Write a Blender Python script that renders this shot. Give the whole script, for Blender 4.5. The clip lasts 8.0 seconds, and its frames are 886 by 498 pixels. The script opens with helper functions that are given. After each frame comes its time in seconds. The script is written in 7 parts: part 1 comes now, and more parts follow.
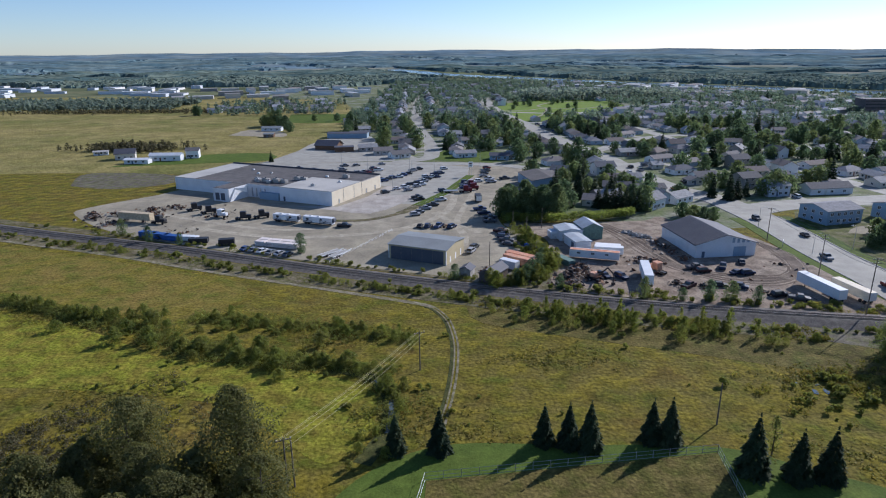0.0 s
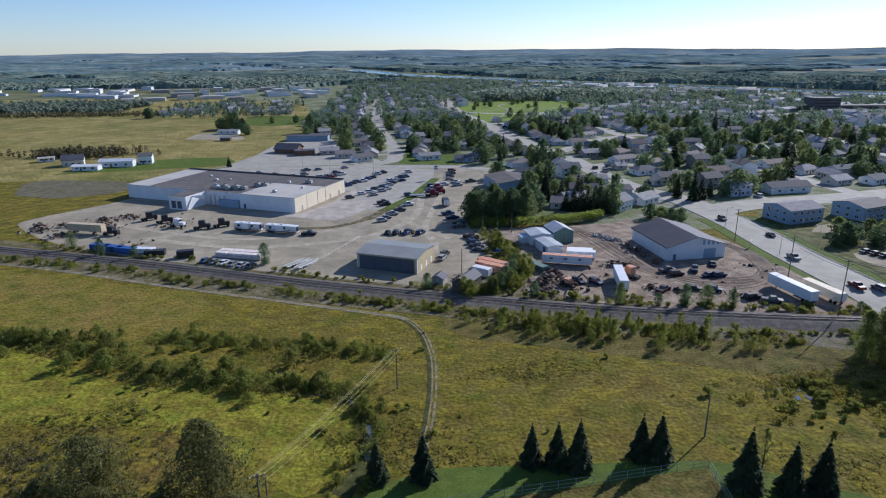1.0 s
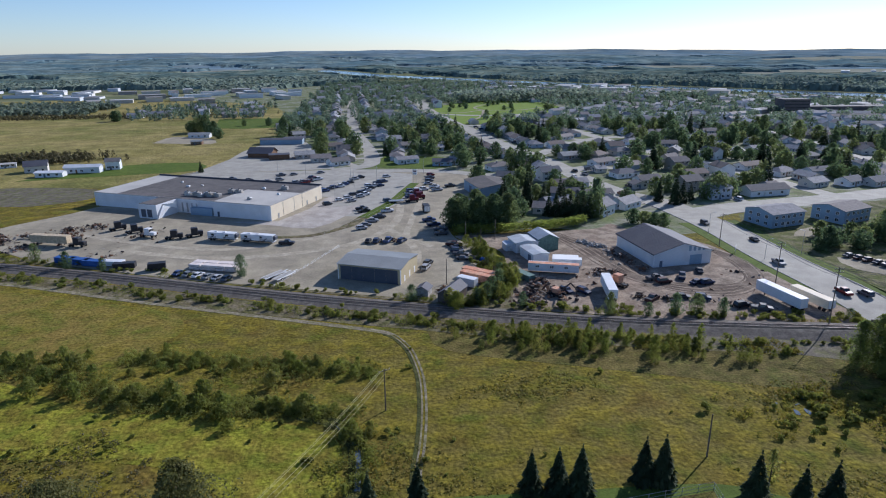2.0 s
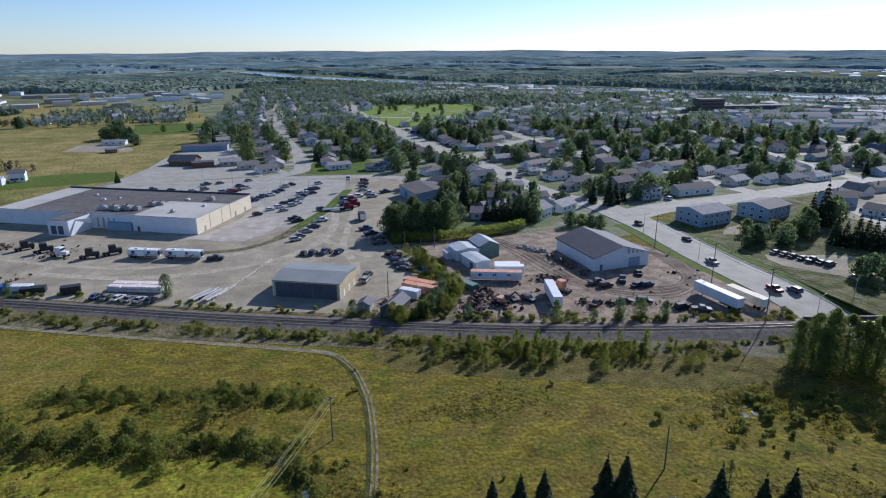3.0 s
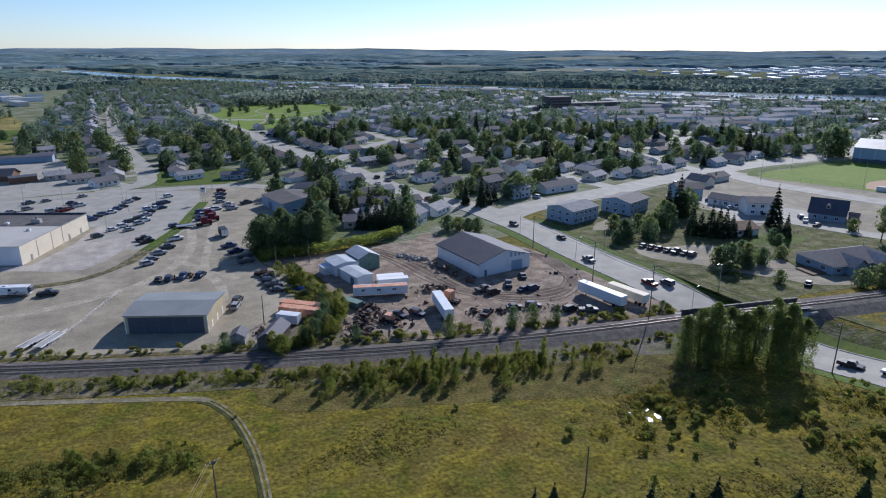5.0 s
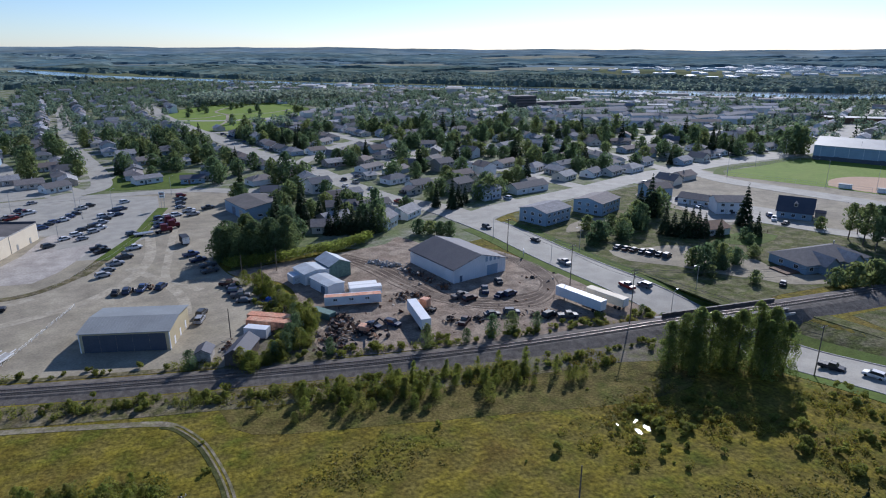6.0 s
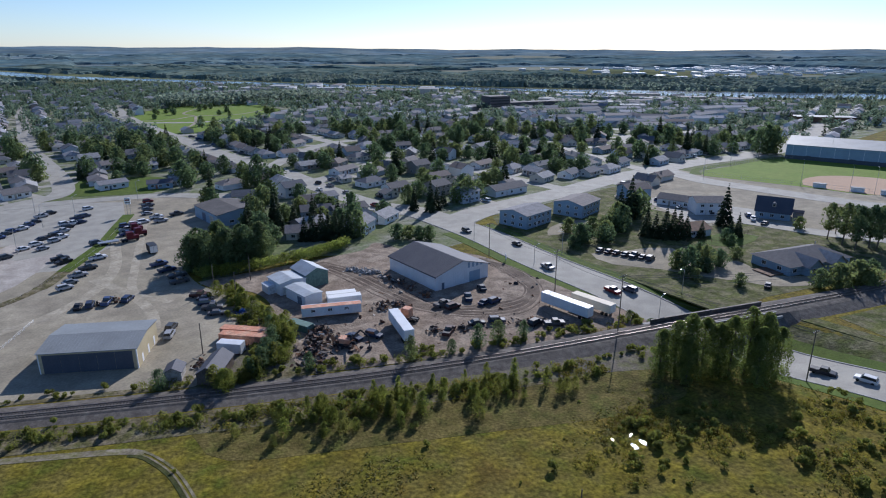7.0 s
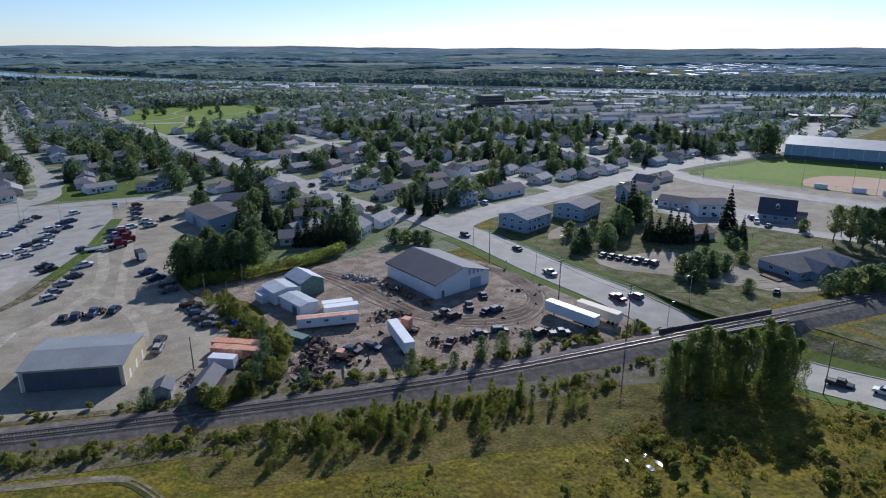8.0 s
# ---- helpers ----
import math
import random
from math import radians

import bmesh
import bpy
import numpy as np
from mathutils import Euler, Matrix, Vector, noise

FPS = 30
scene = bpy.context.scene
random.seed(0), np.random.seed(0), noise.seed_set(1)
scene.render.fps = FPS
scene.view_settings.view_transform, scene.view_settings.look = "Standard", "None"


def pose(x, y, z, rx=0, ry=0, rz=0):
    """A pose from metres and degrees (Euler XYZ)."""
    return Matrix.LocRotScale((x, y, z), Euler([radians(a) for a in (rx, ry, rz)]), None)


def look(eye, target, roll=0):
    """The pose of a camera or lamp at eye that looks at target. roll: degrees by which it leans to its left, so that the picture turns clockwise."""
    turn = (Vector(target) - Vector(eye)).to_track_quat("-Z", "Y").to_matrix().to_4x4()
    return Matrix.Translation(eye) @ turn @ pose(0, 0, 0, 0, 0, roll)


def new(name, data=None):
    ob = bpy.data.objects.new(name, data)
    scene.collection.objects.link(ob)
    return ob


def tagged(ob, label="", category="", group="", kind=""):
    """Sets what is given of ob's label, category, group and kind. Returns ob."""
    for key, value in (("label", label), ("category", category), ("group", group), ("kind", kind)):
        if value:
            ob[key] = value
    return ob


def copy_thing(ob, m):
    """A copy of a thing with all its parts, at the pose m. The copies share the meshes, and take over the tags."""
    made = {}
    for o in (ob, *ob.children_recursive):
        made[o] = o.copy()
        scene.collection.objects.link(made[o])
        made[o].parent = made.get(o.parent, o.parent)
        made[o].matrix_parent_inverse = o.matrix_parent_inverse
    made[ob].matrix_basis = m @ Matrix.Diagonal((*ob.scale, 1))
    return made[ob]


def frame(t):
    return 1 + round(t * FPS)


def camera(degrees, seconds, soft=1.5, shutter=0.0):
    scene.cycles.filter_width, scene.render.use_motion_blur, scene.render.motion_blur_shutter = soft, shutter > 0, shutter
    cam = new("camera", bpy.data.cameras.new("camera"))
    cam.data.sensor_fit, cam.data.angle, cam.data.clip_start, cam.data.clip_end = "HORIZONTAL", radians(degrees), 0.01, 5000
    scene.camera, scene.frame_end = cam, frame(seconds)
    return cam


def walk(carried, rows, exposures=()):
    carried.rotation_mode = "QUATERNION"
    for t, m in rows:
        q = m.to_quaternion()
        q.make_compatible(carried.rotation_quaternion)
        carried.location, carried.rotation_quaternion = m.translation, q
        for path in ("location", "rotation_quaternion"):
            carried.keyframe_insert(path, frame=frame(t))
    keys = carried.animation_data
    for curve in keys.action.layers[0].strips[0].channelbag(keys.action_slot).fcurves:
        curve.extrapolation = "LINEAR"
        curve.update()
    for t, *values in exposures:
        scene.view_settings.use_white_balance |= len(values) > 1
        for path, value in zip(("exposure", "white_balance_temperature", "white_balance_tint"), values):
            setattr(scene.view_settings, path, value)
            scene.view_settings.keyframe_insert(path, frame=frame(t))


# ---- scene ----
cam = camera(70.41, 8.0, soft=1.1)
PATH = [
    (0.0, 0.00, 0.00, 66.42, 0.00, -17.55, 0.45),
    (0.5, -1.61, 2.97, 66.89, -2.34, -17.59, 0.44),
    (1.0, -3.05, 6.10, 67.26, -3.75, -17.60, 0.46),
    (2.5, -6.38, 15.86, 68.93, -8.68, -17.56, 0.33),
    (3.0, -7.11, 19.23, 69.49, -12.67, -17.56, 0.30),
    (3.5, -7.85, 22.49, 69.93, -16.74, -17.60, 0.17),
    (4.0, -8.39, 25.71, 70.18, -18.63, -17.67, 0.14),
    (4.5, -8.77, 29.12, 70.19, -22.12, -17.71, 0.04),
    (5.0, -9.09, 32.59, 70.11, -25.85, -17.72, -0.09),
    (6.5, -8.09, 42.98, 70.26, -30.22, -17.82, -0.15),
    (7.0, -7.44, 46.31, 70.15, -31.72, -17.79, -0.18),
    (7.5, -6.61, 49.67, 70.20, -32.57, -17.82, -0.21),
    (8.0, -5.64, 53.15, 70.41, -32.41, -17.90, -0.14),
]
walk(cam, [(t, pose(x, y, z, 90 + p, 0, w) @ pose(0, 0, 0, 0, 0, -r)) for t, x, y, z, w, p, r in PATH], [(0.0, 0.08, 5600, 16), (3.5, 0.07, 5560, 16), (8.0, -0.08, 5500, 16)])

# ---- light: clear late-summer afternoon, sun ahead and to the right ----
SUN_EL, SUN_AZ = 29.0, 50.0          # degrees above the horizon; degrees clockwise from +y
world = bpy.data.worlds.new("sky")
scene.world = world
world.use_nodes = True
wn = world.node_tree
sky = wn.nodes.new("ShaderNodeTexSky")
sky.sky_type = 'NISHITA'
sky.sun_disc = False
sky.sun_elevation, sky.sun_rotation = radians(SUN_EL), radians(SUN_AZ)
sky.air_density, sky.dust_density, sky.ozone_density, sky.altitude = 1.0, 0.55, 3.6, 1500
bg = wn.nodes["Background"]
bg.inputs["Strength"].default_value = 0.106
wn.links.new(sky.outputs[0], bg.inputs[0])
sun = new("sun", bpy.data.lights.new("sun", 'SUN'))
sun.data.energy, sun.data.angle, sun.data.color = 5.0, radians(0.55), (1.0, 0.93, 0.82)
_sd = Vector((math.sin(radians(SUN_AZ)) * math.cos(radians(SUN_EL)), math.cos(radians(SUN_AZ)) * math.cos(radians(SUN_EL)), math.sin(radians(SUN_EL))))
sun.matrix_world = look(_sd * 300, (0, 0, 0))


# ---- materials ----
def material(name, base, rough=0.8, metal=0.0, spots=None, scale=0.3, amount=0.5, fine=8.0, fine_amt=0.25, bump=0.0, bump_scale=6.0, random_tint=None, spec=0.3, island=None):
    """A surface: base colour, a second colour in soft patches, a fine grain, optional relief and per-object or per-piece colour ramp."""
    m = bpy.data.materials.new(name)
    m.use_nodes = True
    nt, L = m.node_tree, m.node_tree.links
    N = nt.nodes.new
    b = nt.nodes["Principled BSDF"]
    b.inputs["Roughness"].default_value, b.inputs["Metallic"].default_value = rough, metal
    b.inputs["Specular IOR Level"].default_value = spec
    geo = N("ShaderNodeNewGeometry")
    col = None
    ramp_cols = random_tint or island
    if ramp_cols:
        r = N("ShaderNodeValToRGB")
        r.color_ramp.interpolation = 'CONSTANT' if len(ramp_cols) > 3 else 'LINEAR'
        els = r.color_ramp.elements
        n = len(ramp_cols)
        for i, c in enumerate(ramp_cols):
            pos = i / n if r.color_ramp.interpolation == 'CONSTANT' else i / max(1, n - 1)
            e = els[i] if i < 2 else els.new(pos)
            e.position = pos
            e.color = (*c, 1)
        if random_tint:
            L.new(N("ShaderNodeObjectInfo").outputs["Random"], r.inputs[0])
        else:
            L.new(geo.outputs["Random Per Island"], r.inputs[0])
        col = r.outputs[0]
    else:
        c = N("ShaderNodeRGB")
        c.outputs[0].default_value = (*base, 1)
        col = c.outputs[0]

    def tex(s, detail):
        t = N("ShaderNodeTexNoise")
        t.inputs["Scale"].default_value, t.inputs["Detail"].default_value = s, detail
        L.new(geo.outputs["Position"], t.inputs["Vector"])
        return t.outputs["Fac"]

    def mix(fac, a, bb, mode='MIX'):
        x = N("ShaderNodeMix")
        x.data_type, x.blend_type = 'RGBA', mode
        L.new(fac, x.inputs["Factor"])
        L.new(a, x.inputs["A"])
        if isinstance(bb, tuple):
            x.inputs["B"].default_value = (*bb, 1)
        else:
            L.new(bb, x.inputs["B"])
        return x.outputs["Result"]

    def remap(v, lo, hi, a, bb):
        x = N("ShaderNodeMapRange")
        x.inputs["From Min"].default_value, x.inputs["From Max"].default_value = lo, hi
        x.inputs["To Min"].default_value, x.inputs["To Max"].default_value = a, bb
        L.new(v, x.inputs["Value"])
        return x.outputs["Result"]

    if spots:
        for k, s in enumerate(spots if isinstance(spots[0], tuple) else [spots]):
            col = mix(remap(tex(scale * (1 + 1.7 * k), 5), 0.42, 0.62, 0, amount), col, s)
    if fine_amt:
        g = remap(tex(fine, 4), 0.3, 0.7, 1 - fine_amt, 1 + fine_amt)
        if fine_amt >= 0.15:
            g2 = remap(tex(fine * 0.17, 6), 0.32, 0.68, 1 - fine_amt * 0.8, 1 + fine_amt * 0.8)
            mu = N("ShaderNodeMath")
            mu.operation = 'MULTIPLY'
            L.new(g, mu.inputs[0])
            L.new(g2, mu.inputs[1])
            g = mu.outputs[0]
        hsv = N("ShaderNodeHueSaturation")
        L.new(g, hsv.inputs["Value"])
        L.new(col, hsv.inputs["Color"])
        col = hsv.outputs[0]
    L.new(col, b.inputs["Base Color"])
    if bump:
        bp = N("ShaderNodeBump")
        bp.inputs["Strength"].default_value = min(1, bump)
        bp.inputs["Distance"].default_value = 0.5 / bump_scale
        L.new(tex(bump_scale, 6), bp.inputs["Height"])
        L.new(bp.outputs[0], b.inputs["Normal"])
    return m


M = {}
M["field"] = material("field_grass", (0.156, 0.130, 0.0165), 0.95, spots=[(0.166, 0.108, 0.027), (0.100, 0.116, 0.013), (0.218, 0.176, 0.021), (0.108, 0.088, 0.020)], scale=0.036, amount=0.9, fine=1.3, fine_amt=0.46, bump=0.6, bump_scale=0.9, spec=0.08)
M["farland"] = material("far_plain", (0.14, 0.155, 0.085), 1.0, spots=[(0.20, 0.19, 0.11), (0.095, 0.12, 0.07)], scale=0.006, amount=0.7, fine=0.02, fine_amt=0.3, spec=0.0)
M["bank"] = material("cinder_bank", (0.125, 0.108, 0.085), 0.95, spots=[(0.17, 0.15, 0.115), (0.12, 0.125, 0.04)], scale=0.12, amount=0.7, fine=2, fine_amt=0.3, bump=0.6, bump_scale=2, spec=0.1)
M["meadow"] = material("dry_meadow", (0.225, 0.190, 0.060), 0.95, spots=[(0.135, 0.145, 0.036), (0.29, 0.235, 0.09)], scale=0.010, amount=0.7, fine=0.5, fine_amt=0.3, bump=0.8, bump_scale=0.5, spec=0.1)
M["lawn"] = material("mown_lawn", (0.088, 0.128, 0.020), 0.9, spots=[(0.120, 0.145, 0.028), (0.070, 0.108, 0.018)], scale=0.05, amount=0.6, fine=2.0, fine_amt=0.2, bump=0.4, bump_scale=3, spec=0.1)
M["townlawn"] = material("town_lawn", (0.150, 0.165, 0.075), 0.9, spots=[(0.31, 0.295, 0.255), (0.095, 0.128, 0.04)], scale=0.05, amount=0.75, fine=0.8, fine_amt=0.25, bump=0.5, bump_scale=1, spec=0.1)
M["gravel"] = material("grey_gravel", (0.322, 0.284, 0.202), 0.95, spots=[(0.40, 0.352, 0.262), (0.215, 0.190, 0.142), (0.30, 0.262, 0.196)], scale=0.028, amount=0.7, fine=1.6, fine_amt=0.16, bump=0.4, bump_scale=5, spec=0.15)
M["asphalt"] = material("worn_asphalt", (0.340, 0.322, 0.272), 0.85, spots=[(0.41, 0.384, 0.322), (0.265, 0.250, 0.214)], scale=0.07, amount=0.6, fine=4.0, fine_amt=0.12, bump=0.2, bump_scale=12, spec=0.3)
M["dirt"] = material("brown_dirt", (0.27, 0.21, 0.155), 0.95, spots=[(0.36, 0.30, 0.23), (0.17, 0.128, 0.095)], scale=0.09, amount=0.7, fine=1.6, fine_amt=0.25, bump=0.8, bump_scale=1.5, spec=0.15)
M["track"] = material("worn_track_soil", (0.215, 0.185, 0.125), 0.95, spots=[(0.16, 0.14, 0.075), (0.13, 0.13, 0.04), (0.27, 0.235, 0.17)], scale=0.15, amount=0.8, fine=2, fine_amt=0.3, spec=0.1)
M["tin"] = material("pale_tin_roof", (0.47, 0.50, 0.52), 0.5, spots=(0.36, 0.37, 0.37), scale=0.4, amount=0.6, fine=2, fine_amt=0.08)
M["ballast"] = material("grey_ballast", (0.128, 0.114, 0.098), 0.95, spots=[(0.175, 0.158, 0.135), (0.085, 0.074, 0.065)], scale=0.25, amount=0.65, fine=5, fine_amt=0.3, bump=0.8, bump_scale=8, spec=0.2)
M["steel"] = material("rail_steel", (0.22, 0.20, 0.185), 0.46, 0.85, spots=(0.22, 0.14, 0.10), scale=1.5, amount=0.4)
M["tie"] = material("weathered_tie", (0.125, 0.110, 0.096), 0.9, spots=(0.165, 0.148, 0.128), scale=1.0, amount=0.5)
M["rut"] = material("damp_wheel_rut", (0.105, 0.076, 0.055), 0.9, spots=(0.24, 0.19, 0.14), scale=0.15, amount=0.6, fine=2, fine_amt=0.25, spec=0.2)
M["weed"] = material("dark_ditch_weeds", (0.055, 0.062, 0.020), 0.95, spots=(0.10, 0.095, 0.03), scale=0.6, amount=0.7, fine=3, fine_amt=0.4, spec=0.1)
M["girder"] = material("weathered_girder_steel", (0.10, 0.085, 0.075), 0.7, spots=(0.16, 0.11, 0.08), scale=0.5, amount=0.5)
M["concrete"] = material("weathered_concrete", (0.36, 0.345, 0.32), 0.9, spots=[(0.27, 0.255, 0.235), (0.42, 0.40, 0.37)], scale=0.3, amount=0.6, bump=0.3, bump_scale=6)
M["white"] = material("white_metal_siding", (0.70, 0.715, 0.73), 0.5, spots=(0.58, 0.59, 0.60), scale=0.25, amount=0.5, fine=3, fine_amt=0.05, spec=0.4)
M["cream"] = material("cream_wall", (0.74, 0.65, 0.49), 0.7, spots=(0.66, 0.57, 0.43), scale=0.25, amount=0.5, fine=3, fine_amt=0.06)
M["tan"] = material("tan_metal_siding", (0.50, 0.42, 0.26), 0.6, spots=(0.42, 0.35, 0.22), scale=0.3, amount=0.5, fine=3, fine_amt=0.06)
M["navy"] = material("dark_slate_door", (0.075, 0.085, 0.11), 0.6, spots=(0.10, 0.11, 0.13), scale=0.4, amount=0.5, fine=3, fine_amt=0.1)
M["roofdark"] = material("dark_slate_metal_roof", (0.082, 0.084, 0.102), 0.7, spots=(0.105, 0.104, 0.118), scale=0.2, amount=0.6, fine=3, fine_amt=0.12, spec=0.3)
M["roofgrey"] = material("grey_metal_roof", (0.25, 0.265, 0.265), 0.6, spots=(0.20, 0.21, 0.21), scale=0.15, amount=0.6, fine=2, fine_amt=0.08)
M["roofflat"] = material("tar_gravel_roof", (0.115, 0.105, 0.10), 0.95, spots=[(0.15, 0.14, 0.13), (0.085, 0.08, 0.078)], scale=0.08, amount=0.6, fine=2, fine_amt=0.15)
M["rooflight"] = material("pale_membrane_roof", (0.46, 0.44, 0.40), 0.85, spots=(0.36, 0.345, 0.32), scale=0.09, amount=0.7, fine=2, fine_amt=0.08)
M["shingle"] = material("asphalt_shingles", (0.2, 0.2, 0.2), 0.92, random_tint=[(0.15, 0.142, 0.14), (0.26, 0.255, 0.26), (0.19, 0.155, 0.135), (0.13, 0.137, 0.152), (0.23, 0.205, 0.19), (0.34, 0.335, 0.33)], spots=(0.15, 0.145, 0.145), scale=0.5, amount=0.35, fine=6, fine_amt=0.15, bump=0.3, bump_scale=8)
M["siding"] = material("vinyl_siding", (0.6, 0.6, 0.6), 0.7, random_tint=[(0.74, 0.74, 0.73), (0.54, 0.52, 0.47), (0.44, 0.48, 0.52), (0.64, 0.58, 0.48), (0.78, 0.78, 0.77), (0.33, 0.30, 0.27), (0.74, 0.73, 0.70), (0.38, 0.45, 0.51)], fine=3, fine_amt=0.06)
M["blue_siding"] = material("pale_blue_siding", (0.27, 0.36, 0.45), 0.75, spots=(0.22, 0.30, 0.38), scale=0.3, amount=0.4, fine=3, fine_amt=0.06)
M["green_siding"] = material("dull_green_siding", (0.13, 0.21, 0.18), 0.7, spots=(0.10, 0.16, 0.14), scale=0.3, amount=0.5)
M["trim"] = material("white_trim", (0.78, 0.78, 0.76), 0.6, fine_amt=0.05)
M["glass"] = material("dark_window_glass", (0.03, 0.035, 0.04), 0.08, fine_amt=0.0, spec=0.6)
M["door"] = material("painted_door", (0.3, 0.3, 0.3), 0.6, random_tint=[(0.6, 0.6, 0.58), (0.22, 0.12, 0.08), (0.12, 0.15, 0.2), (0.4, 0.36, 0.3)])
M["bark"] = material("grey_brown_bark", (0.12, 0.095, 0.07), 0.95, spots=(0.18, 0.16, 0.13), scale=2, amount=0.5, bump=0.5, bump_scale=8)
def leaf_material(name, tints, glow=0.4, per_object=False, fine=0.8):
    """Leaves: a diffuse face with light passing through it."""
    m = material(name, tints[0], 0.7, random_tint=tints if per_object else None, island=None if per_object else tints, fine=fine, fine_amt=0.3, spec=0.15)
    nt = m.node_tree
    b, out = nt.nodes["Principled BSDF"], nt.nodes["Material Output"]
    col = b.inputs["Base Color"].links[0].from_socket
    g = nt.nodes.new("ShaderNodeHueSaturation")
    g.inputs["Value"].default_value, g.inputs["Saturation"].default_value = 1.5, 1.1
    nt.links.new(col, g.inputs["Color"])
    tr = nt.nodes.new("ShaderNodeBsdfTranslucent")
    nt.links.new(g.outputs[0], tr.inputs["Color"])
    mx = nt.nodes.new("ShaderNodeMixShader")
    mx.inputs[0].default_value = glow
    nt.links.new(b.outputs[0], mx.inputs[1])
    nt.links.new(tr.outputs[0], mx.inputs[2])
    nt.links.new(mx.outputs[0], out.inputs["Surface"])
    return m


M["roughplot"] = material("rank_dry_grass", (0.108, 0.090, 0.024), 0.95, spots=[(0.082, 0.090, 0.018), (0.140, 0.110, 0.036)], scale=0.12, amount=0.8, fine=1.6, fine_amt=0.4, bump=0.7, bump_scale=1.5, spec=0.08)
M["bankgrass"] = material("rough_bank_grass", (0.092, 0.105, 0.028), 0.95, spots=[(0.130, 0.130, 0.042), (0.062, 0.078, 0.022), (0.185, 0.165, 0.10)], scale=0.06, amount=0.75, fine=1.2, fine_amt=0.35, bump=0.6, bump_scale=1.2, spec=0.08)
M["leaf"] = leaf_material("broad_leaves", [(0.088, 0.126, 0.064), (0.106, 0.146, 0.070), (0.165, 0.190, 0.076)], 0.5, per_object=True)
M["leafnear"] = leaf_material("poplar_leaves", [(0.125, 0.158, 0.050), (0.150, 0.182, 0.058), (0.18, 0.20, 0.07)], 0.6)
M["willow"] = leaf_material("willow_leaves", [(0.100, 0.106, 0.040), (0.122, 0.124, 0.044), (0.155, 0.148, 0.054)], 0.45)
M["needle"] = leaf_material("spruce_needles", [(0.030, 0.048, 0.024), (0.042, 0.062, 0.028), (0.055, 0.074, 0.034)], 0.3, per_object=True)
M["shrub"] = leaf_material("shrub_leaves", [(0.135, 0.158, 0.040), (0.165, 0.182, 0.046), (0.19, 0.19, 0.056)], 0.56, per_object=True)
M["dryweed"] = leaf_material("dry_weeds", [(0.105, 0.092, 0.048), (0.13, 0.112, 0.06), (0.09, 0.092, 0.036)], 0.3)
M["hedge"] = leaf_material("hedge_leaves", [(0.175, 0.215, 0.058), (0.20, 0.235, 0.064), (0.225, 0.25, 0.072)], 0.72)
M["tuft"] = leaf_material("weed_tufts", [(0.15, 0.165, 0.034), (0.195, 0.180, 0.040), (0.25, 0.195, 0.058)], 0.5, fine=0.3)
# Leaf tints of the far woods are raised and cooled to imitate haze.
M["forest_hazed"] = leaf_material("woods", [(0.155, 0.195, 0.155), (0.172, 0.210, 0.160), (0.200, 0.228, 0.165)], 0.52, fine=0.006)
# Aerial haze is painted into these two canopy colours: bluer and paler with distance.
M["forest_mid_hazed"] = material("hazed_woods_beyond_river", (0.100, 0.150, 0.140), 0.9, spots=[(0.062, 0.100, 0.098), (0.165, 0.195, 0.150)], scale=0.0045, amount=0.85, fine=0.05, fine_amt=0.35, spec=0.0)
M["forest_far_hazed"] = material("hazed_woods_near_horizon", (0.112, 0.172, 0.192), 0.9, spots=[(0.075, 0.125, 0.142), (0.170, 0.215, 0.200)], scale=0.0022, amount=0.85, fine=0.025, fine_amt=0.32, spec=0.0)
# Blue-grey of the hills is horizon haze put into the base colour.
M["hill_hazed"] = material("hazed_forest_hills", (0.145, 0.208, 0.250), 1.0, spots=[(0.112, 0.168, 0.200), (0.20, 0.240, 0.235)], scale=0.0016, amount=0.8, fine=0.012, fine_amt=0.25, spec=0.0)
M["water"] = material("river_water", (0.10, 0.13, 0.15), 0.12, fine_amt=0.05, fine=0.01, bump=0.15, bump_scale=0.3, spec=0.5)
M["polewood"] = material("weathered_pole_wood", (0.16, 0.13, 0.10), 0.9, spots=(0.22, 0.19, 0.16), scale=1.0, amount=0.5)
M["wire"] = material("cable", (0.30, 0.28, 0.10), 0.6, fine_amt=0)
M["cable_dark"] = material("weathered_cable", (0.12, 0.12, 0.125), 0.6, fine_amt=0)
M["galv"] = material("galvanised_steel", (0.42, 0.43, 0.44), 0.45, 0.7, fine_amt=0.1)
M["tyre"] = material("tyre_rubber", (0.02, 0.02, 0.02), 0.85, fine_amt=0.1)
M["carpaint"] = material("car_paint", (0.2, 0.2, 0.2), 0.42, random_tint=[(0.03, 0.03, 0.035), (0.34, 0.34, 0.35), (0.07, 0.075, 0.08), (0.20, 0.21, 0.22), (0.025, 0.04, 0.09), (0.16, 0.012, 0.014), (0.62, 0.62, 0.62), (0.035, 0.035, 0.04), (0.10, 0.11, 0.13), (0.68, 0.68, 0.68), (0.05, 0.08, 0.18), (0.42, 0.42, 0.43)], fine_amt=0.03, spec=0.35)
M["rust"] = material("rusty_scrap", (0.17, 0.085, 0.05), 0.85, island=[(0.12, 0.065, 0.042), (0.20, 0.105, 0.055), (0.09, 0.075, 0.068), (0.32, 0.29, 0.25), (0.045, 0.04, 0.038)], fine=2, fine_amt=0.3)
M["orange"] = material("faded_orange_steel", (0.58, 0.26, 0.15), 0.6, spots=(0.62, 0.40, 0.26), scale=0.5, amount=0.6)
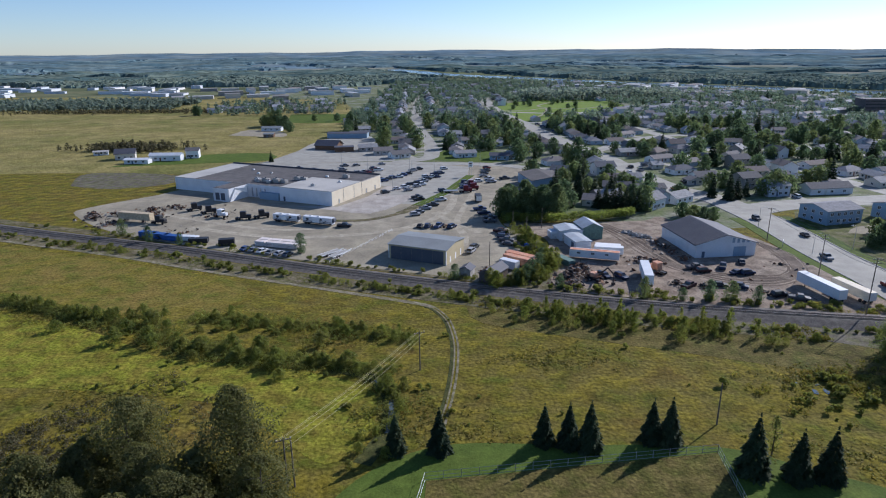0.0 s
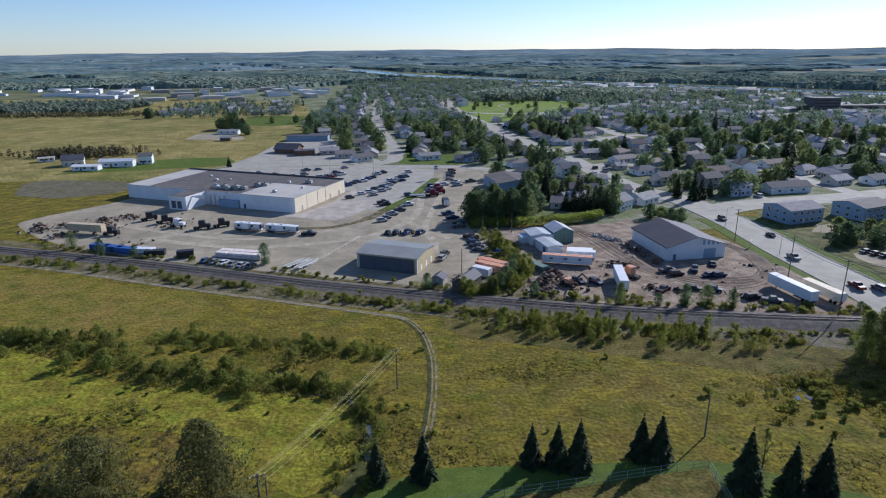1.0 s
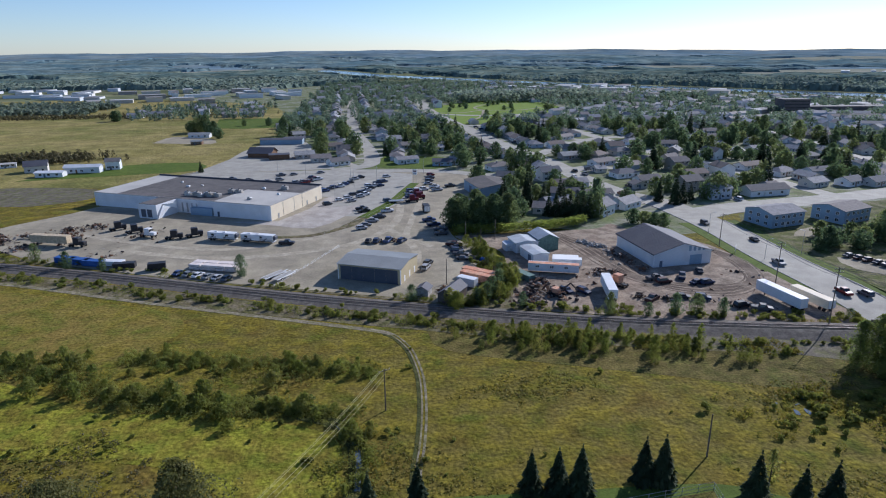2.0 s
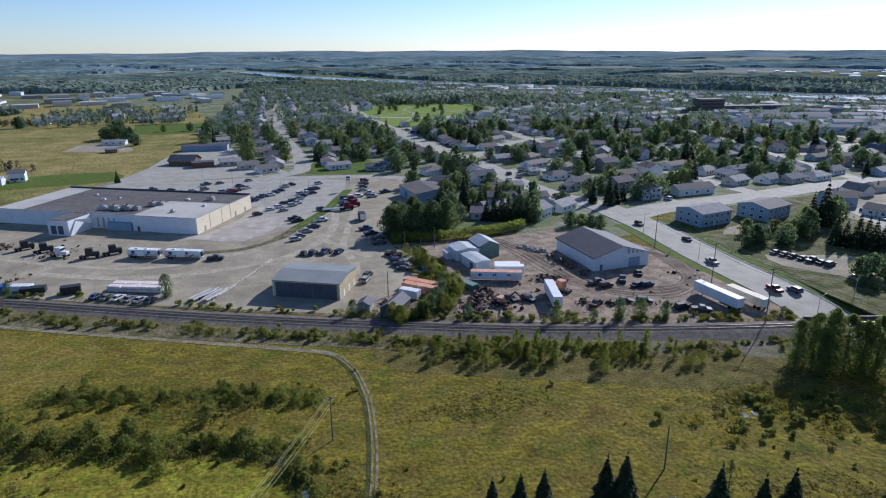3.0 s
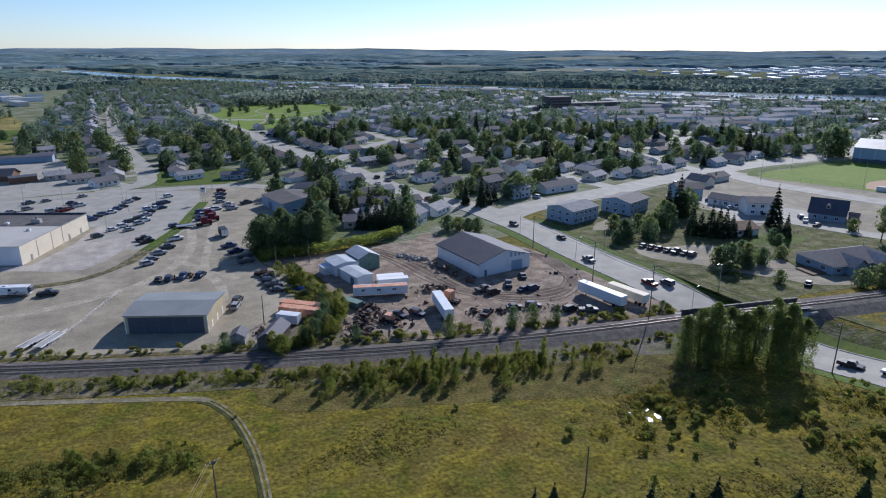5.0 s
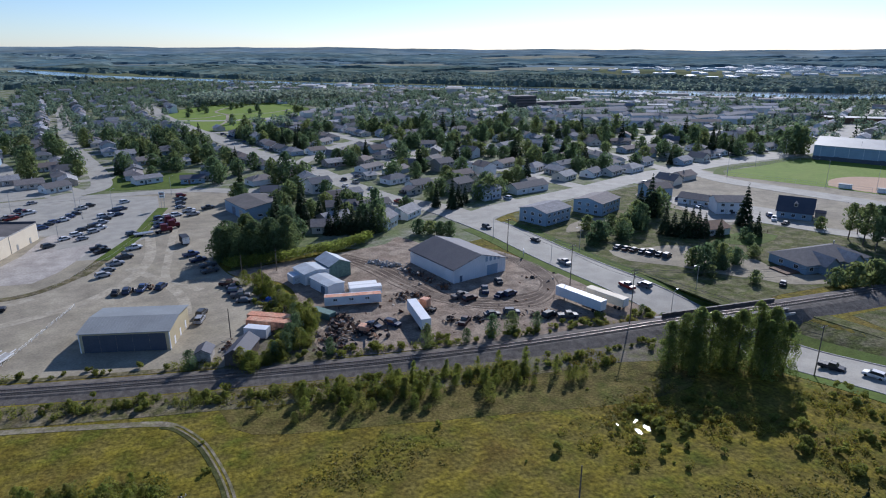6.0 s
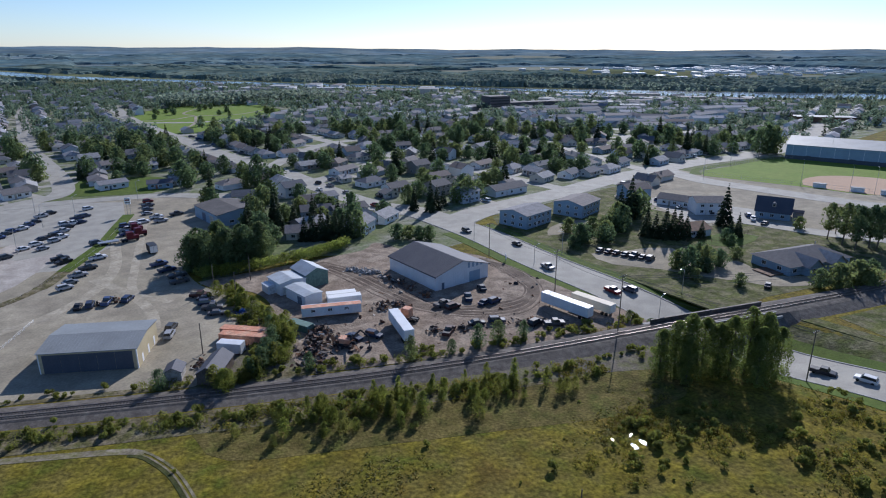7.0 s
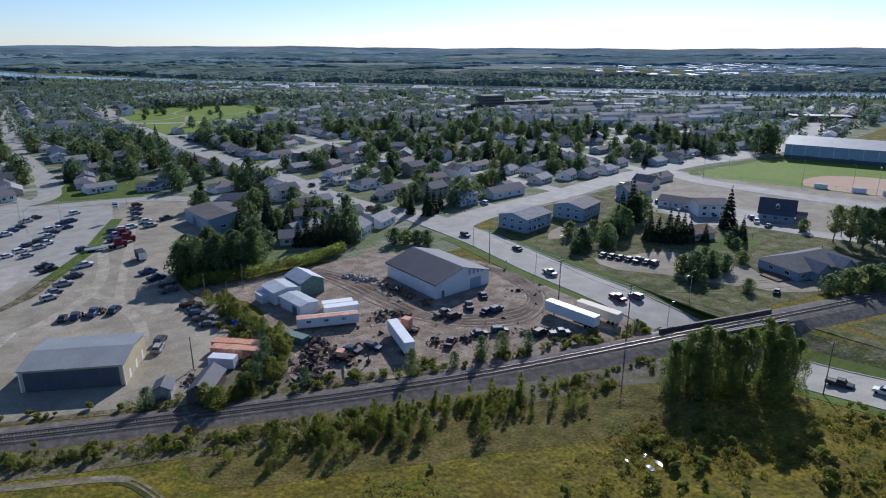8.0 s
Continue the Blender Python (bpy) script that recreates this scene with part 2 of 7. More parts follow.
M["blue"] = material("blue_tarp", (0.03, 0.09, 0.30), 0.5, spots=(0.05, 0.13, 0.36), scale=0.8, amount=0.5, bump=0.3, bump_scale=2)
M["black"] = material("black_paint", (0.03, 0.03, 0.033), 0.5)
M["red"] = material("red_paint", (0.11, 0.012, 0.022), 0.45)
M["beige"] = material("beige_trailer_side", (0.52, 0.42, 0.28), 0.6, spots=(0.44, 0.35, 0.23), scale=0.3, amount=0.5)
M["brown"] = material("brown_wood_siding", (0.17, 0.10, 0.06), 0.85, spots=(0.12, 0.075, 0.05), scale=0.4, amount=0.5)
M["clay"] = material("infield_clay", (0.48, 0.33, 0.22), 0.95, spots=(0.42, 0.28, 0.18), scale=0.05, amount=0.5, fine=2, fine_amt=0.1)
M["sand"] = material("river_sand", (0.40, 0.36, 0.28), 0.95)


# ---- builders ----
def mesh_of(name, verts, faces, mats):
    me = bpy.data.meshes.new(name)
    me.from_pydata([tuple(v) for v in verts], [], [tuple(f) for f in faces])
    for m in (mats if isinstance(mats, (list, tuple)) else [mats]):
        me.materials.append(m)
    return me


def bm_mesh(name, bm, mat):
    bmesh.ops.recalc_face_normals(bm, faces=bm.faces)
    me = bpy.data.meshes.new(name)
    bm.to_mesh(me)
    bm.free()
    me.materials.append(mat)
    return me


def part(name, bm, mat, parent, label="", at=None):
    """Links a bmesh, or a mesh already made, as one mesh object under a thing or a part."""
    ob = new(name, bm_mesh(name, bm, mat) if isinstance(bm, bmesh.types.BMesh) else bm)
    ob.parent = parent
    if at is not None:
        ob.matrix_basis = at
    return tagged(ob, label=label)


def thing(name, m, label, category, group="", kind=""):
    ob = new(name)
    ob.empty_display_size = 0.5
    ob.matrix_basis = m
    return tagged(ob, label, category, group, kind)


def box(bm, x0, x1, y0, y1, z0, z1, bevel=0.0):
    r = bmesh.ops.create_cube(bm, size=1.0, matrix=Matrix.Translation(((x0 + x1) / 2, (y0 + y1) / 2, (z0 + z1) / 2)) @ Matrix.Diagonal((x1 - x0, y1 - y0, z1 - z0, 1)))
    if bevel:
        es = list({e for v in r["verts"] for e in v.link_edges})
        bmesh.ops.bevel(bm, geom=es, offset=bevel, segments=1, affect='EDGES')
    return bm


def boxes(*bs, bevel=0.0):
    bm = bmesh.new()
    for b in bs:
        box(bm, *b, bevel=bevel)
    return bm


def cyl(bm, a, b, r0, r1=None, n=8):
    a, b = Vector(a), Vector(b)
    d = b - a
    m = Matrix.Translation((a + b) / 2) @ d.to_track_quat('Z', 'Y').to_matrix().to_4x4()
    bmesh.ops.create_cone(bm, cap_ends=True, segments=n, radius1=r0, radius2=r0 if r1 is None else r1, depth=d.length, matrix=m)
    return bm


def prism(bm, pts, y0, y1):
    """Extrudes a closed outline in x and z from y0 to y1."""
    a = [bm.verts.new((x, y0, z)) for x, z in pts]
    b = [bm.verts.new((x, y1, z)) for x, z in pts]
    n = len(pts)
    bm.faces.new(a)
    bm.faces.new(b[::-1])
    for i in range(n):
        bm.faces.new((a[i], b[i], b[(i + 1) % n], a[(i + 1) % n]))
    return bm


def smooth(pts, n=8):
    """A Catmull-Rom line through points, n steps a span."""
    p = [np.array(q, float) for q in pts]
    p = [2 * p[0] - p[1]] + p + [2 * p[-1] - p[-2]]
    out = []
    for i in range(1, len(p) - 2):
        for k in range(n):
            t = k / n
            a, b, c, d = p[i - 1:i + 3]
            out.append(0.5 * (2 * b + (c - a) * t + (2 * a - 5 * b + 4 * c - d) * t * t + (3 * b - a - 3 * c + d) * t ** 3))
    out.append(p[-2])
    return np.array(out)


ROAD = smooth([(150, 20), (144, 75), (138.5, 112), (134.5, 140), (131.5, 165), (129.5, 200), (130.5, 236), (129, 262), (126, 285), (116, 303)], 10)
RAIL = smooth([(-330, 306), (-250, 275), (-177, 242.5), (-97, 213), (-33, 187), (19, 168.6), (63, 155.4), (111, 144.8), (160, 134.5), (205, 126.5), (300, 112), (420, 98)], 10)


def near_line(line, x, y):
    """Distance of points from a line, and the nearest index."""
    x, y = np.asarray(x, float), np.asarray(y, float)
    d = (x[..., None] - line[:, 0]) ** 2 + (y[..., None] - line[:, 1]) ** 2
    return np.sqrt(d.min(-1)), d.argmin(-1)


def dip(y):
    """How far the road sinks to pass under the railway."""
    return -3.6 * np.exp(-(np.maximum(0, np.abs(np.asarray(y, float) - 131) - 6) / 22) ** 2)


_RD = smooth([tuple(p) for p in ROAD[::3]], 6)


def ground_z(x, y):
    x, y = np.asarray(x, float), np.asarray(y, float)
    cx = np.interp(y, ROAD[:, 1], ROAD[:, 0])
    off = np.abs(x - cx)
    cut = dip(y) * np.clip(1 - (off - 10.5) / 11, 0, 1) ** 1.2
    r = np.hypot(x, y)
    az = np.arctan2(x, y)
    far = np.clip((r - 2900) / 1800, 0, 1)
    hills = far ** 1.5 * (62 + 6 * np.sin(az * 5 + 1) + 3 * np.sin(az * 17 + 2) + 2.5 * np.sin(az * 41) + 1.5 * np.sin(az * 97 + 1))
    mid = 6 * np.clip((r - 1500) / 900, 0, 1) * (np.sin(x / 310 + 1) * np.cos(y / 370) + 0.6)
    return cut + hills + mid * (1 - far)


def sheet(name, line, w, mat, lift=0.06, thick=0.5, label="", cat="", side=0.0):
    """A paved strip of width w along a line, on the ground, with thickness."""
    L = np.array(line)
    t = np.gradient(L, axis=0)
    t /= np.linalg.norm(t, axis=1)[:, None]
    nrm = np.stack([t[:, 1], -t[:, 0]], 1)
    vs, fs = [], []
    ws = w if hasattr(w, "__len__") else [w] * len(L)
    for p, n_, wi in zip(L, nrm, ws):
        for s in (-0.5, 0.5):
            q = p + n_ * (s * wi + side)
            z = float(ground_z(*q)) + lift
            vs += [(q[0], q[1], z), (q[0], q[1], z - thick)]
    for i in range(len(L) - 1):
        a, b = 4 * i, 4 * i + 4
        fs += [(a, a + 2, b + 2, b), (a + 1, b + 1, b + 3, a + 3), (a, b, b + 1, a + 1), (a + 2, a + 3, b + 3, b + 2)]
    ob = new(name, mesh_of(name, vs, fs, mat))
    return tagged(ob, label, cat, kind="structure")


def slab(name, pts, mat, lift=0.04, thick=0.4, label="", cat="", n=0, kind="structure"):
    """A flat area with an outline, rounded by n steps a span."""
    P = [tuple(p) for p in (smooth(list(pts) + [pts[0]], n)[:-1] if n else pts)]
    bm = bmesh.new()
    f = bm.faces.new([bm.verts.new((x, y, lift)) for x, y in P])
    if f.normal.z < 0:
        f.normal_flip()
    r = bmesh.ops.extrude_face_region(bm, geom=[f])
    for v in (g for g in r["geom"] if isinstance(g, bmesh.types.BMVert)):
        v.co.z = lift - thick
    bmesh.ops.triangulate(bm, faces=bm.faces)
    ob = new(name, bm_mesh(name, bm, mat))
    return tagged(ob, label, cat, kind=kind)


def inside(pts, x, y):
    x, y = np.asarray(x, float), np.asarray(y, float)
    r = np.zeros(x.shape, bool)
    n = len(pts)
    for i in range(n):
        (x0, y0), (x1, y1) = pts[i], pts[(i + 1) % n]
        c = ((y0 > y) != (y1 > y)) & (x < (x1 - x0) * (y - y0) / (y1 - y0 + 1e-12) + x0)
        r ^= c
    return r


# ---- the ground, one sheet to the horizon ----
def build_ground():
    cx, cy = 136.0, 131.0
    rs = [0.0]
    while rs[-1] < 4950:
        rs.append(rs[-1] + max(1.6, rs[-1] * 0.035))
    rs = np.array(rs[1:])
    na = 240
    az = np.linspace(0, 2 * np.pi, na, endpoint=False)
    X = cx + rs[:, None] * np.cos(az)
    Y = cy + rs[:, None] * np.sin(az)
    Z = ground_z(X, Y)
    vs = [(cx, cy, float(ground_z(cx, cy)))] + list(zip(X.ravel(), Y.ravel(), Z.ravel()))
    fs = [(0, 1 + j, 1 + (j + 1) % na) for j in range(na)]
    for i in range(len(rs) - 1):
        a = 1 + i * na
        for j in range(na):
            k = (j + 1) % na
            fs.append((a + j, a + na + j, a + na + k, a + k))
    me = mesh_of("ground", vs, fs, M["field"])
    me.materials.append(M["hill_hazed"])
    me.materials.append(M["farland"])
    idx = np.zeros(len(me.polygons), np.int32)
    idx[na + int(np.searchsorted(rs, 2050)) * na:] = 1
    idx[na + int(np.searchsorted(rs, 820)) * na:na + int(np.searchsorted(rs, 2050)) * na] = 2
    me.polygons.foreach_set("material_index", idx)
    me.polygons.foreach_set("use_smooth", np.ones(len(me.polygons), bool))
    return tagged(new("ground", me), "rough green and yellow late-summer grassland with distant wooded hills", "ground", kind="structure")


build_ground()
YARD = [(-37, 196), (-20, 189), (2, 181.5), (10, 177), (18, 184), (22, 196), (27, 208), (30, 218), (29, 230), (24, 240), (24, 262), (38, 296), (47, 330), (48, 362), (30, 377), (-20, 392), (-62, 392), (-112, 396), (-116, 372), (-98, 345), (-130, 316), (-140, 300), (-160, 275), (-158, 262), (-130, 236), (-95, 218), (-62, 204)]
slab("gravel_yard", YARD, M["gravel"], 0.05, n=3, label="pale grey gravel and worn asphalt lot", cat="parking lot")
WORKYARD = [(24, 243), (27, 235), (36, 226), (38, 214), (34, 203), (33, 185), (35, 170), (60, 161.5), (100, 150.5), (121, 148), (119, 175), (117, 205), (112, 224), (96, 236), (90, 252), (82, 246), (66, 244.5), (45, 243.5)]
slab("dirt_yard", WORKYARD, M["dirt"], 0.09, n=3, label="rutted brown dirt work yard", cat="yard")
MEADOW = [(-175, 250), (-150, 290), (-125, 330), (-110, 395), (-80, 470), (-95, 640), (-140, 900), (-330, 1010), (-900, 1000), (-1500, 900), (-900, 500), (-420, 345), (-280, 292)]
slab("dry_meadow", MEADOW, M["meadow"], 0.02, n=3, label="tan dry meadow beyond the railway", cat="meadow")
TOWN = [(24, 240), (60, 250), (90, 236), (122, 235), (150, 262), (420, 280), (880, 400), (900, 560), (690, 790), (500, 1010), (330, 1220), (150, 1420), (-120, 1350), (-330, 1050), (-140, 900), (-95, 640), (-80, 470), (-110, 400), (48, 366)]
slab("town_ground", TOWN, M["townlawn"], 0.03, n=2, label="patchy lawns and driveways of the town", cat="ground")
slab("green_meadow", [(-420, 343), (-330, 300), (-175, 252), (-152, 288), (-127, 328), (-140, 352), (-230, 362)], M["field"], 0.03, n=2, label="greener rough grass beside the railway", cat="meadow")
slab("bank_lawn", [(143, 142), (141, 200), (140, 240), (150, 260), (232, 276), (300, 282), (330, 214), (362, 150), (300, 122), (205, 137), (165, 143)], M["bankgrass"], 0.035, n=1, label="rough grass above the road bank", cat="ground")
slab("house_lot", [(226, 262), (252, 276), (284, 290), (296, 230), (304, 186), (322, 150), (268, 150), (252, 166), (244, 186), (236, 197), (214, 203), (214, 212), (222, 226), (218, 246)], M["gravel"], 0.06, n=2, label="pale gravel and asphalt round the houses", cat="parking lot")
slab("scrub_strip", [(8, 176), (35, 169), (36, 214), (31, 232), (26, 214), (22, 196), (17, 184)], M["bank"], 0.045, n=2, label="weedy cinder strip between the yards", cat="ground")
road = sheet("road", ROAD, 15.5, M["asphalt"], 0.08, label="wide pale worn asphalt road dipping under the railway", cat="road")
STREETS = {
    "side": (smooth([(131, 262), (154, 271), (196, 279), (217, 283), (244, 290), (273, 296), (301, 299), (338, 303), (370, 303), (412, 304), (464, 314), (640, 380), (820, 460)], 6), 14),
    "b": (smooth([(126, 285), (119, 291), (114, 312), (110, 336), (107, 366), (105, 402), (99, 436), (89, 490), (84, 540), (78, 590), (72, 640), (66, 710), (61, 780), (60, 950)], 6), 12),
    "a": (smooth([(-30, 390), (-10, 404), (-7, 432), (-10, 475), (-16, 525), (-24, 600), (-28, 710), (-33, 860), (-45, 1100)], 6), 9),
    "front": (smooth([(-112, 390), (-62, 386), (-18, 386), (30, 379), (52, 366), (80, 348), (106, 332)], 6), 8),
    "lane": (smooth([(215, 283), (211, 310), (206, 345), (203, 373), (196, 394), (183, 409), (165, 407), (141, 389), (118, 376), (107, 370)], 6), 8.5),
    "cross1": (smooth([(190, 402), (182, 440), (178, 480), (170, 560), (152, 700)], 6), 8),
    "crescent": (smooth([(182, 440), (240, 425), (283, 397), (328, 386), (356, 381), (402, 416), (436, 399), (520, 420)], 6), 8),
    "cross2": (smooth([(101, 424), (140, 475), (178, 505), (212, 505), (330, 500), (420, 500), (640, 580)], 6), 8),
    "cross3": (smooth([(70, 610), (150, 600), (330, 620), (560, 700)], 6), 8),
    "cross4": (smooth([(-30, 720), (62, 720), (140, 700), (330, 760), (540, 850)], 6), 8),
    "east": (smooth([(262, 150), (249, 170), (244, 182), (239, 196), (234, 206), (222, 209)], 6), 8),
    "ball": (smooth([(304, 297), (297, 266), (300, 247), (306, 220), (312, 195), (318, 181), (335, 150)], 6), 13),
    "mid": (smooth([(290, 285), (310, 400), (330, 520), (330, 760), (320, 950)], 6), 8),
    "mid2": (smooth([(460, 330), (442, 397), (420, 500), (430, 620), (440, 860)], 6), 8),
}
for k, (ln, w_) in enumerate(STREETS.values()):
    sheet("street", ln, w_ + 1.5, M["asphalt"], 0.095 + 0.005 * k, label="pale worn asphalt residential street", cat="street")
RIVER = smooth([(-420, 2500), (-200, 2240), (-94, 2060), (10, 1830), (227, 1550), (411, 1290), (587, 1095), (783, 845), (867, 750), (1012, 612), (1110, 530), (1300, 380), (1600, 240)], 6)
slab("east_bank", [(164, 60), (164, 100), (168, 124), (205, 118), (300, 104), (420, 90), (420, 40), (200, 40)], M["bankgrass"], 0.04, n=1, label="rough green bank beyond the underpass", cat="ground")
sheet("river", RIVER, [120, 120] + [70] * 40 + [125] * (len(RIVER) - 42), M["water"], 0.12, 0.3, "pale blue river winding past the town", "water")

# ---- railway: ballast bank, ties, rails, bridge ----
def rail_z(x):
    """Height of the railway bank above the plain."""
    return np.interp(x, [-330, -100, 40, 100, 130, 200, 300, 420], [0.7, 0.8, 0.9, 1.4, 1.9, 1.9, 1.6, 1.5])


def build_railway():
    L = RAIL
    seg = np.linalg.norm(np.diff(L, axis=0), axis=1)
    s = np.concatenate([[0], np.cumsum(seg)])
    n = int(s[-1] / 3)
    q = np.linspace(0, s[-1], n)
    P = np.stack([np.interp(q, s, L[:, 0]), np.interp(q, s, L[:, 1])], 1)
    t = np.gradient(P, axis=0)
    t /= np.linalg.norm(t, axis=1)[:, None]
    nr = np.stack([-t[:, 1], t[:, 0]], 1)
    z = rail_z(P[:, 0])
    root = thing("railway", pose(0, 0, 0), "single railway track on dark ballast with worn steel rails", "railway", kind="structure")
    gap = (P[:, 0] > 121) & (P[:, 0] < 151)

    def strip(prof, use, name, mat, label):
        vs, fs, last = [], [], None
        m = len(prof)
        for i in range(n):
            if not use[i]:
                last = None
                continue
            b = len(vs)
            for o, dz, rel in prof:
                w = o * (1 + (0.35 * (z[i] - 0.9) if abs(o) > 2.5 else 0))
                p = P[i] + nr[i] * w
                vs.append((p[0], p[1], (z[i] if rel else float(ground_z(*p))) + dz))
            if last is not None:
                for k in range(m - 1):
                    fs.append((last + k, b + k, b + k + 1, last + k + 1))
            last = b
        return part(name, mesh_of(name, vs, fs, mat), None, root, label)

    strip([(-5.5, -0.1, 0), (-2.6, -0.55, 1), (-2.0, -0.32, 1), (2.0, -0.32, 1), (2.6, -0.55, 1), (5.0, -0.1, 0)], ~gap, "ballast_bank", M["ballast"], "dark cinder ballast")
    for o in (-0.75, 0.75):
        strip([(o - 0.07, -0.2, 1), (o - 0.04, 0, 1), (o + 0.04, 0, 1), (o + 0.07, -0.2, 1)], np.ones(n, bool), "rail", M["steel"], "worn steel rail")
    k = int(s[-1] / 0.62)
    q = np.linspace(0, s[-1], k)
    T_ = np.stack([np.interp(q, s, L[:, 0]), np.interp(q, s, L[:, 1])], 1)
    td = np.gradient(T_, axis=0)
    td /= np.linalg.norm(td, axis=1)[:, None]
    vs, fs = [], []
    rng = np.random.default_rng(3)
    for p, d in zip(T_, td):
        zz = float(rail_z(p[0])) - 0.2
        nn = np.array((-d[1], d[0]))
        b = len(vs)
        le = 1.3 + rng.uniform(-0.06, 0.06)
        for h in (-0.2, 0.02):
            for sx, sy in ((-1, -1), (1, -1), (1, 1), (-1, 1)):
                c = p + d * 0.13 * sx + nn * le * sy
                vs.append((c[0], c[1], zz + h))
        fs += [(b + 4, b + 5, b + 6, b + 7), (b, b + 1, b + 5, b + 4), (b + 1, b + 2, b + 6, b + 5), (b + 2, b + 3, b + 7, b + 6), (b + 3, b, b + 4, b + 7)]
    tagged(part("ties", mesh_of("ties", vs, fs, M["tie"]), None, root, "tarred wooden ties"), kind="stuff")
    # bridge over the road
    i0, i1 = np.where(gap)[0][[0, -1]]
    a, b = P[i0 - 1], P[i1 + 1]
    d = b - a
    ln = float(np.linalg.norm(d))
    zt = 1.9
    br = thing("railway_bridge", pose(a[0], a[1], 0, 0, 0, math.degrees(math.atan2(d[1], d[0]))), "steel girder railway bridge on concrete abutments over the road", "bridge", kind="structure")
    part("deck", boxes((-1, ln + 1, -2.3, 2.3, zt - 0.9, zt - 0.42)), M["ballast"], br)
    for y, up in ((-2.6, 0.02), (2.3, 0.75)):
        part("girder", boxes((-2, ln + 2, y, y + 0.3, zt - 1.5, zt + up), (-2, ln + 2, y - 0.12, y + 0.42, zt + up - 0.05, zt + up + 0.05), *[(x, x + 0.12, y - 0.1, y + 0.4, zt - 1.4, zt + up) for x in np.arange(0, ln, 2.4)]), M["girder"], br, "weathered dark plate girder")
    part("walkway", boxes((-2, ln + 2, -3.3, -2.75, zt - 0.1, zt)), M["concrete"], br, "pale narrow walkway")
    for x in (-3, ln - 1.5):
        part("abutment", boxes((x, x + 4.5, -4.5, 4.5, -4.6, zt - 0.9)), M["concrete"], br, "concrete abutment")
    part("pier", boxes((ln / 2 - 0.5, ln / 2 + 0.5, -2.6, 2.6, -4.6, zt - 0.9)), M["concrete"], br, "concrete pier")


build_railway()
sheet("service_track", smooth([(-330, 292), (-230, 252), (-165, 225), (-114, 205.5), (-80, 190.6), (-56, 180.6), (-32.5, 171), (-16.5, 164.4), (-6, 159.8), (-2.5, 157)], 8), 1.8, M["track"], 0.05, label="gravel service track beside the railway", cat="track")
for off, w_, mt_, zz_ in ((-0.5, 0.5, "track", 0.055), (0.35, 0.35, "track", 0.06), (0.95, 0.75, "weed", 0.058)):
    sheet("wheel_rut", smooth([(-4.5, 158.6), (-2.2, 156.5), (0.4, 151), (1.8, 145.5), (2.8, 136), (2.7, 127), (2.0, 118), (1.0, 110), (-0.2, 103), (-0.6, 97)], 8), w_, M[mt_], zz_, label="worn wheel rut through the grass", cat="track", side=off)


# ---- buildings ----
def window(parent, x, y, z, w, h, face, name="window", frame_mat=None):
    """A window on a wall; face: 'f' front, 'b' back, 'l' left, 'r' right."""
    rz = {"f": 0, "b": 180, "l": -90, "r": 90}[face]
    fr = boxes((-w / 2 - 0.09, w / 2 + 0.09, -0.07, 0.05, -0.09, 0), (-w / 2 - 0.09, w / 2 + 0.09, -0.05, 0.05, h, h + 0.09), (-w / 2 - 0.09, -w / 2, -0.05, 0.05, 0, h), (w / 2, w / 2 + 0.09, -0.05, 0.05, 0, h), (-0.03, 0.03, -0.04, 0.03, 0, h))
    o = part(name, fr, frame_mat or M["trim"], parent, at=pose(x, y, z, 0, 0, rz))
    part("pane", boxes((-w / 2, w / 2, -0.015, 0.01, 0, h)), M["glass"], o)
    return o


def gable_roof(w, d, h, rise, over, thick, x0=0.0, y0=0.0):
    """Two slopes with the ridge along y, over a plan from (x0, y0) to (x0+w, y0+d)."""
    bm = bmesh.new()
    sl = rise / (w / 2)
    l, r, c = x0 - over, x0 + w + over, x0 + w / 2
    ze = h - over * sl
    prism(bm, [(l, ze), (c, h + rise), (r, ze), (r, ze + thick), (c, h + rise + thick), (l, ze + thick)], y0 - over, y0 + d + over)
    return bm


def gable_walls(w, d, h, rise, x0=0.0, y0=0.0):
    return prism(bmesh.new(), [(x0, -0.3), (x0 + w, -0.3), (x0 + w, h), (x0 + w / 2, h + rise - 0.02), (x0, h)], y0, y0 + d)


def ribs(w, h, y, step=0.9):
    return boxes(*[(x - 0.03, x + 0.03, y - 0.035, y, 0.1, h) for x in np.arange(step / 2, w, step)])


